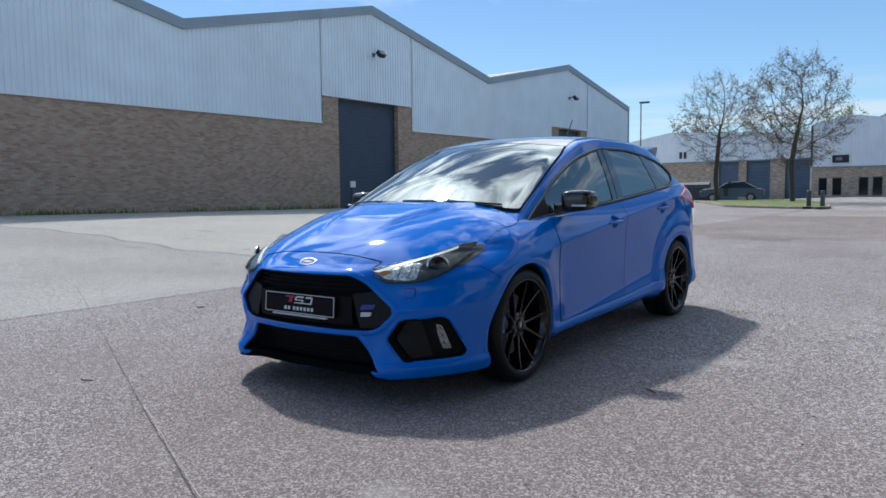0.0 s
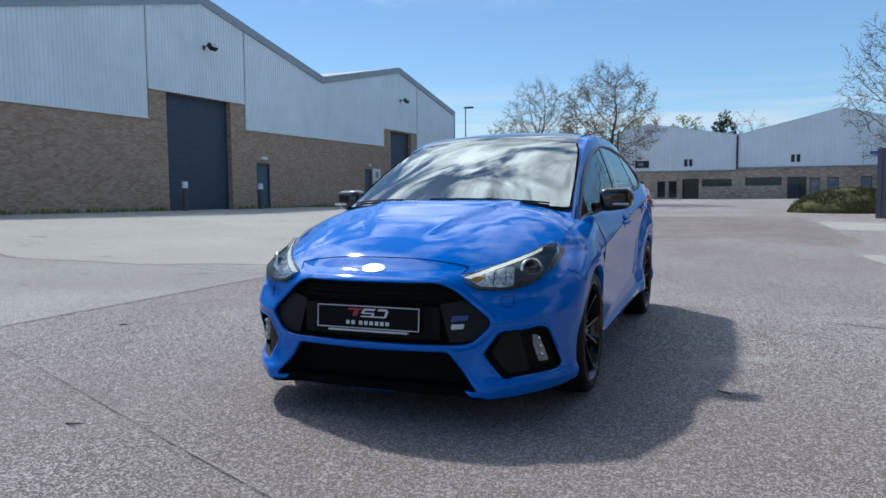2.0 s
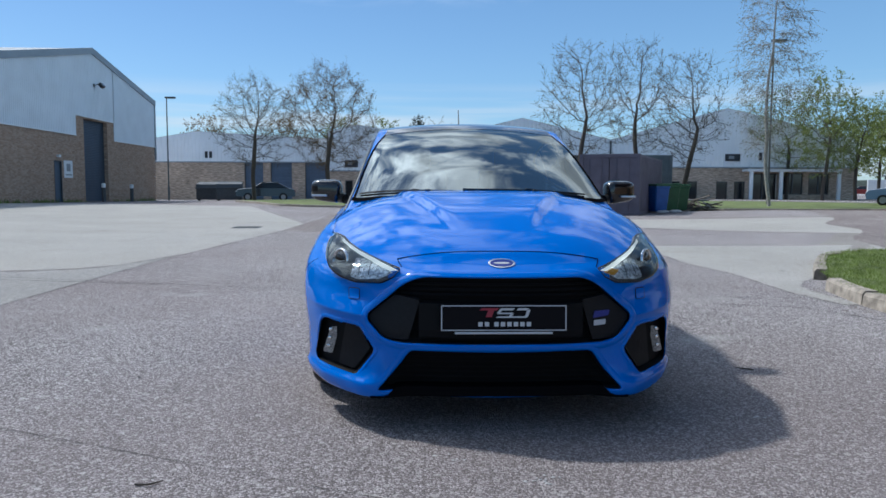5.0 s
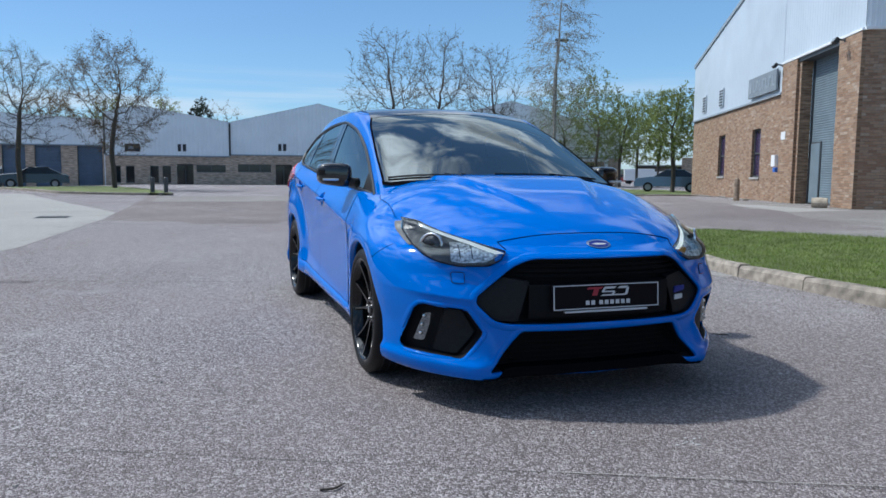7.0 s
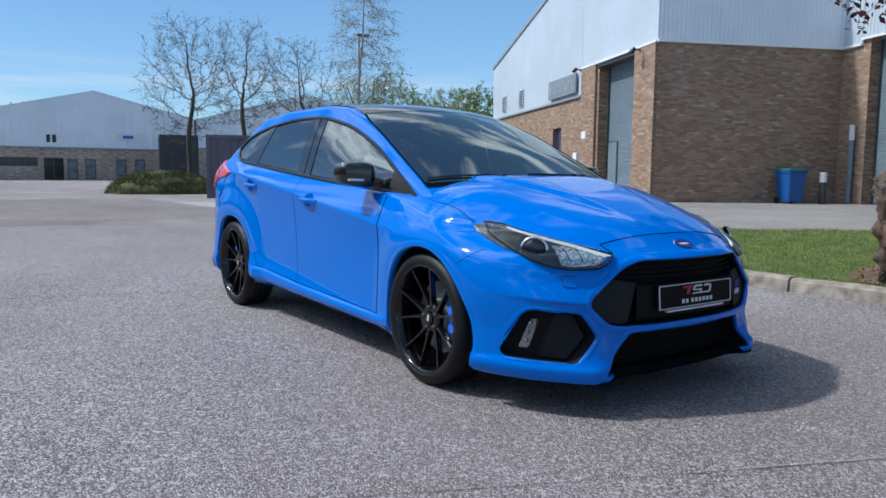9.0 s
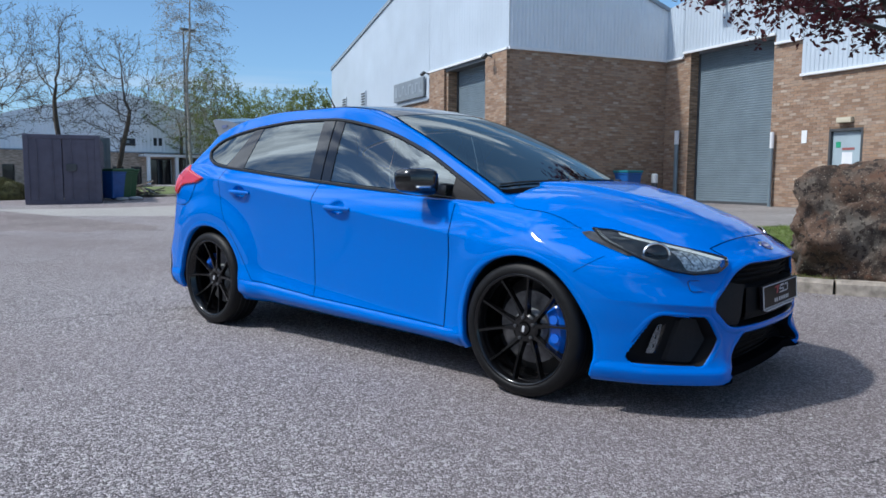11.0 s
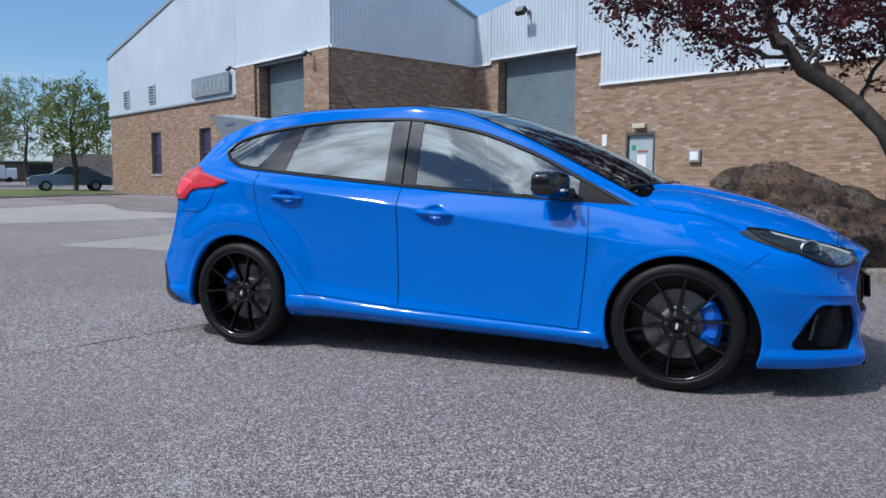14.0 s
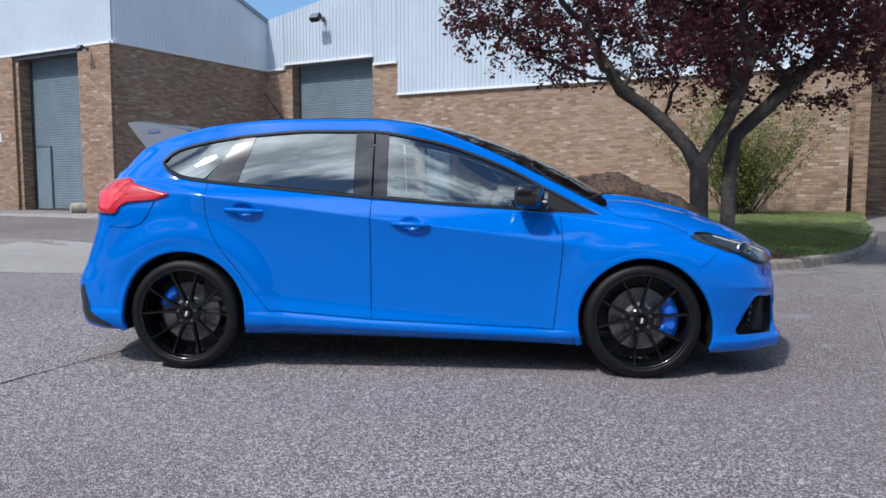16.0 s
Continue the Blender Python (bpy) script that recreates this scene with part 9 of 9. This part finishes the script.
parked_car(-11.9, 52.6, 9, mat("paint_dark_grey", (0.010, 0.011, 0.014), 0.2, coat=0.5), "dark grey saloon parked behind the verge")
parked_car(28.1, 36.2, -35, mat("paint_steel_blue", (0.12, 0.16, 0.21), 0.25, metal=0.4, coat=0.8), "steel-blue saloon parked on the grass by the brick unit", 0.09)
parked_car(64.0, 99.0, -30, mat("paint_red", (0.25, 0.02, 0.02), 0.3, coat=0.6), "red car parked far off under trees")
for x, y, yaw in ((-15.3, 55.0, 8), (-17.1, 56.0, -4)):
    sk = empty("skip", Matrix.Translation((x, y, ground_z(x, y))) @ pose(0, 0, 0, 0, 0, yaw))
    tagged(sk, "grey covered waste skip with a sloping lid", "skip", "waste skips")
    part("tub", box_bm((-1.0, -0.6, 0.12), (1.0, 0.6, 1.0), 0.06), M_DKGREY, sk)
    part("rim", box_bm((-1.06, -0.66, 0.98), (1.06, 0.66, 1.06), 0.02), M_DKGREY, sk)
    bm = bmesh.new()
    ends = [[bm.verts.new((x, y, z)) for y, z in ((-0.62, 1.06), (-0.5, 1.34), (0.25, 1.55), (0.6, 1.5), (0.62, 1.06))] for x in (-1.0, 1.0)]
    for k in range(5):
        bm.faces.new((ends[0][k], ends[0][(k + 1) % 5], ends[1][(k + 1) % 5], ends[1][k]))
    bm.faces.new(ends[0][::-1])
    bm.faces.new(ends[1])
    bmesh.ops.recalc_face_normals(bm, faces=bm.faces)
    part("lid", bm, M_DKGREY, sk)
    for px in (-0.8, 0.8):
        part("castor", lathe(bmesh.new(), [(0, -0.05), (0.11, -0.05), (0.11, 0.05), (0, 0.05)], 12, Matrix.Translation((px, -0.45, 0.11)) @ pose(0, 0, 0, 90, 0, 0)), M_BLACK, sk)
# white box van and low sheds beyond the trees
van = empty("box_van", Matrix.Translation((63.0, 92.0, ground_z(63.0, 92.0))) @ pose(0, 0, 0, 0, 0, -30))
tagged(van, "white box van parked far off under trees", "van")
part("box", box_bm((-2.2, -1.0, 0.55), (2.2, 1.0, 2.3), 0.05), M_WHITE, van)
part("cab", box_bm((2.2, -0.95, 0.45), (3.6, 0.95, 1.9), 0.15), M_WHITE, van)
for px in (-1.4, 2.7):
    for sx in (-1, 1):
        part("wheel", lathe(bmesh.new(), [(0, -0.12), (0.36, -0.12), (0.36, 0.12), (0, 0.12)], 18, Matrix.Translation((px, sx * 0.85, 0.36)) @ pose(0, 0, 0, 90, 0, 0)), M_RUBBER, van)
shed = empty("shed", Matrix.Translation((72.7, 98.0, ground_z(72.7, 98.0))) @ pose(0, 0, 0, 0, 0, -35))
tagged(shed, "dark low timber shed with an open front far off", "shed")
part("back_wall", box_bm((-5.0, 2.6, 0.0), (5.0, 2.75, 2.9), 0.02), M_DKGREY, shed)
for x in (-5.0, 1.2, 5.0):
    part("side_wall", box_bm((x - 0.08, 0.0, 0.0), (x + 0.08, 2.6, 2.9), 0.02), M_DKGREY, shed)
part("front_wall", box_bm((-4.9, 0.0, 0.0), (1.1, 0.14, 2.7), 0.02), M_WOODP, shed)
part("roof", box_bm((-5.4, -0.6, 2.9), (5.4, 3.1, 3.1), 0.03), M_GREY, shed)
fw = empty("garden_wall")
tagged(fw, "long pale buff wall far beyond the trees", "wall", kind="structure")
link("wall", wall_bm([(0, -0.5), (30, -0.5), (30, 3.2), (0, 3.2)], 0.3, Matrix.Translation((46.8, 60, 0)) @ pose(0, 0, 0, 0, 0, -35)), M_BRICK_N, fw)
# a far wooded rise closes the view
bm = bmesh.new()
rows = []
for i in range(181):
    a = 2 * math.pi * i / 180
    h = 5.0 + 3.5 * noise.noise(Vector((math.cos(a) * 4, math.sin(a) * 4, 1))) + 1.6 * noise.noise(Vector((math.cos(a) * 30, math.sin(a) * 30, 1)))
    rows.append([bm.verts.new((math.cos(a) * 420, math.sin(a) * 420, -2)), bm.verts.new((math.cos(a) * 425, math.sin(a) * 425, max(2.0, h)))])
for a, b in zip(rows, rows[1:]):
    bm.faces.new((a[0], b[0], b[1], a[1]))
tagged(link("backdrop", bm, mat("far_woods", (0.07, 0.085, 0.07), 0.9, noise_scale=0.2, vary=0.3)), "far wooded rise on the horizon", "backdrop", kind="structure")


# ---- litter, grit and small stones ----
def scatter_bits(name, spots, sizes, flat, material, label, category, seed):
    """Many small uneven chips lying on the ground, as one piece of stuff."""
    r = random.Random(seed)
    vs, fs = [], []
    for x, y, z in spots:
        s = r.uniform(*sizes)
        a = r.uniform(0, 6.28)
        n = 5
        k = len(vs)
        ring = [(s * r.uniform(0.6, 1.2) * math.cos(a + 6.283 * i / n), s * r.uniform(0.4, 1.0) * math.sin(a + 6.283 * i / n)) for i in range(n)]
        vs += [(x + u, y + v, z - 0.002) for u, v in ring]
        vs += [(x + u * 0.6, y + v * 0.6, z + s * flat * r.uniform(0.7, 1.2)) for u, v in ring]
        for i in range(n):
            j = (i + 1) % n
            fs.append((k + i, k + j, k + n + j, k + n + i))
        fs.append(tuple(k + n + i for i in range(n)))
    me = bpy.data.meshes.new(name)
    me.from_pydata(vs, [], fs)
    me.materials.append(material)
    return tagged(new(name, me), label, category, kind="stuff")


rz = random.Random(5)
kerb_spots, soil_spots, yard_spots, leaf_spots = [], [], [], []
out_line = grow(D_ISLAND, 0.14)
for i in range(2600):
    k = rz.randrange(len(out_line))
    q = abs(rz.gauss(0, 0.10))
    a, b = D_ISLAND[k], out_line[k]
    d = Vector((b[0] - a[0], b[1] - a[1])).normalized()
    x, y = a[0] + d.x * (0.08 + q) + rz.gauss(0, 0.08), a[1] + d.y * (0.08 + q) + rz.gauss(0, 0.08)
    if not in_poly(grow(D_ISLAND, 0.075), x, y):
        (kerb_spots if i % 3 else leaf_spots).append((x, y, ground_z(x, y)))
for i in range(1500):
    x, y = rz.uniform(3.5, 6.6), rz.uniform(-4.8, -0.6)
    if soil_at(x, y) and in_poly(grow(D_ISLAND, -0.08), x, y):
        soil_spots.append((x, y, ground_z(x, y) + island_lift(x, y) + 0.012))
for i in range(900):
    x, y = rz.uniform(-7, 6), rz.uniform(-5.5, 9)
    if not in_poly(grow(D_ISLAND, 0.1), x, y):
        yard_spots.append((x, y, ground_z(x, y) + 0.001))
M_GRIT = mat("grit_stone", (0.30, 0.275, 0.25), 0.9, noise_scale=30, vary=0.4)
M_LITTER = mat("leaf_litter", (0.085, 0.055, 0.03), 0.9, noise_scale=20, vary=0.5)
scatter_bits("grit", kerb_spots, (0.004, 0.013), 0.7, M_GRIT, "loose grit along the kerb", "grit", 1)
scatter_bits("leaf_litter", leaf_spots, (0.008, 0.022), 0.15, M_LITTER, "dry brown leaf litter along the kerb", "litter", 2)
scatter_bits("soil_clods", soil_spots, (0.008, 0.03), 0.7, M_SOIL, "small clods on the bare soil", "soil", 3)
scatter_bits("yard_stones", yard_spots, (0.004, 0.012), 0.5, M_GRIT, "small pale stones strewn over the yard", "stones", 4)


# ---- brick faces ----
brick_face(west_brick_outline(), holes_w, m_west, west, M_BRICKS_W, 1)
brick_face(outA, [(doorA[0], -0.3, doorA[1], tpA - 0.02)] + [(a, z0, b, z1) for a, b, z0, z1 in winA] + [(4.6, -0.3, 5.95, tpA - 0.05), (0.0, -0.3, 1.4, tpA - 0.05)], m_ea, east, M_BRICKS_E, 2)
m_pier = m_ea @ Matrix.Translation((0, -0.10, 0))
for a, b in ((4.6, 5.95), (0.0, 1.4)):
    brick_face([(a, -0.3), (b, -0.3), (b, tpA - 0.05), (a, tpA - 0.05)], [], m_pier, east, M_BRICKS_E, 3)
brick_face([(0.0, -0.3), (DE, -0.3), (DE, tpA), (0.0, tpA)], [], m_eb, east, M_BRICKS_E, 4)
brick_face(outC, [(doorC[0], -0.3, doorC[1], tpC + 0.12), (wdC[0], -0.3, wdC[1], wdC[3])], m_ec, east, M_BRICKS_E, 5, (8.5, 1.5, 13.0, 2.55))


# ---- pale splashes, twigs and a drain cover on the yard ----
splash = []
for cx, cy, spread, n in ((0.10, -2.65, 0.035, 12), (0.45, 5.3, 0.22, 90), (-0.06, -3.45, 0.04, 8), (1.23, -1.96, 0.03, 6), (-0.21, -2.44, 0.03, 6), (-2.6, -2.0, 0.05, 6), (2.2, -3.0, 0.04, 5), (-3.4, 0.6, 0.06, 8)):
    for _ in range(n):
        x, y = cx + rz.gauss(0, spread * 1.3), cy + rz.gauss(0, spread * 0.7)
        splash.append((x, y, ground_z(x, y) + 0.003))
scatter_bits("pale_splash", splash, (0.004, 0.011), 0.05, mat("splash_pale", (0.42, 0.41, 0.40), 0.9, noise_scale=40, vary=0.2), "pale dried splashes on the macadam", "stain", 11)
for x, y, yaw, L in ((-1.26, -2.65, 15, 0.09), (1.5, -1.1, 130, 0.10), (-3.0, -0.6, 70, 0.07), (2.6, -2.2, 40, 0.08)):
    bm = bmesh.new()
    pts = [(L * (t - 0.5), 0.012 * math.sin(5 * t + yaw), 0.004 + 0.003 * math.sin(3 * t)) for t in np.linspace(0, 1, 6)]
    tube(bm, pts, [0.0035, 0.0045, 0.004, 0.004, 0.003, 0.0015], 5)
    tw = link("twig", bm, M_BARK, smooth=True)
    tw.matrix_world = Matrix.Translation((x, y, ground_z(x, y) + 0.001)) @ pose(0, 0, 0, 0, 0, yaw)
    tagged(tw, "short dark twig lying on the yard", "twig", "twigs")
dr = empty("drain_cover", Matrix.Translation((-4.62, 13.7, ground_z(-4.62, 13.7) + 0.005)))
tagged(dr, "dark iron drain cover set in the yard", "drain cover")
part("frame", box_bm((-0.35, -0.35, -0.02), (0.35, 0.35, 0.004), 0.003), M_DKGREY, dr)
for k in range(7):
    part("grate_bar", box_bm((-0.30, -0.29 + k * 0.085, 0.004), (0.30, -0.24 + k * 0.085, 0.012), 0.002), M_BLACK, dr)
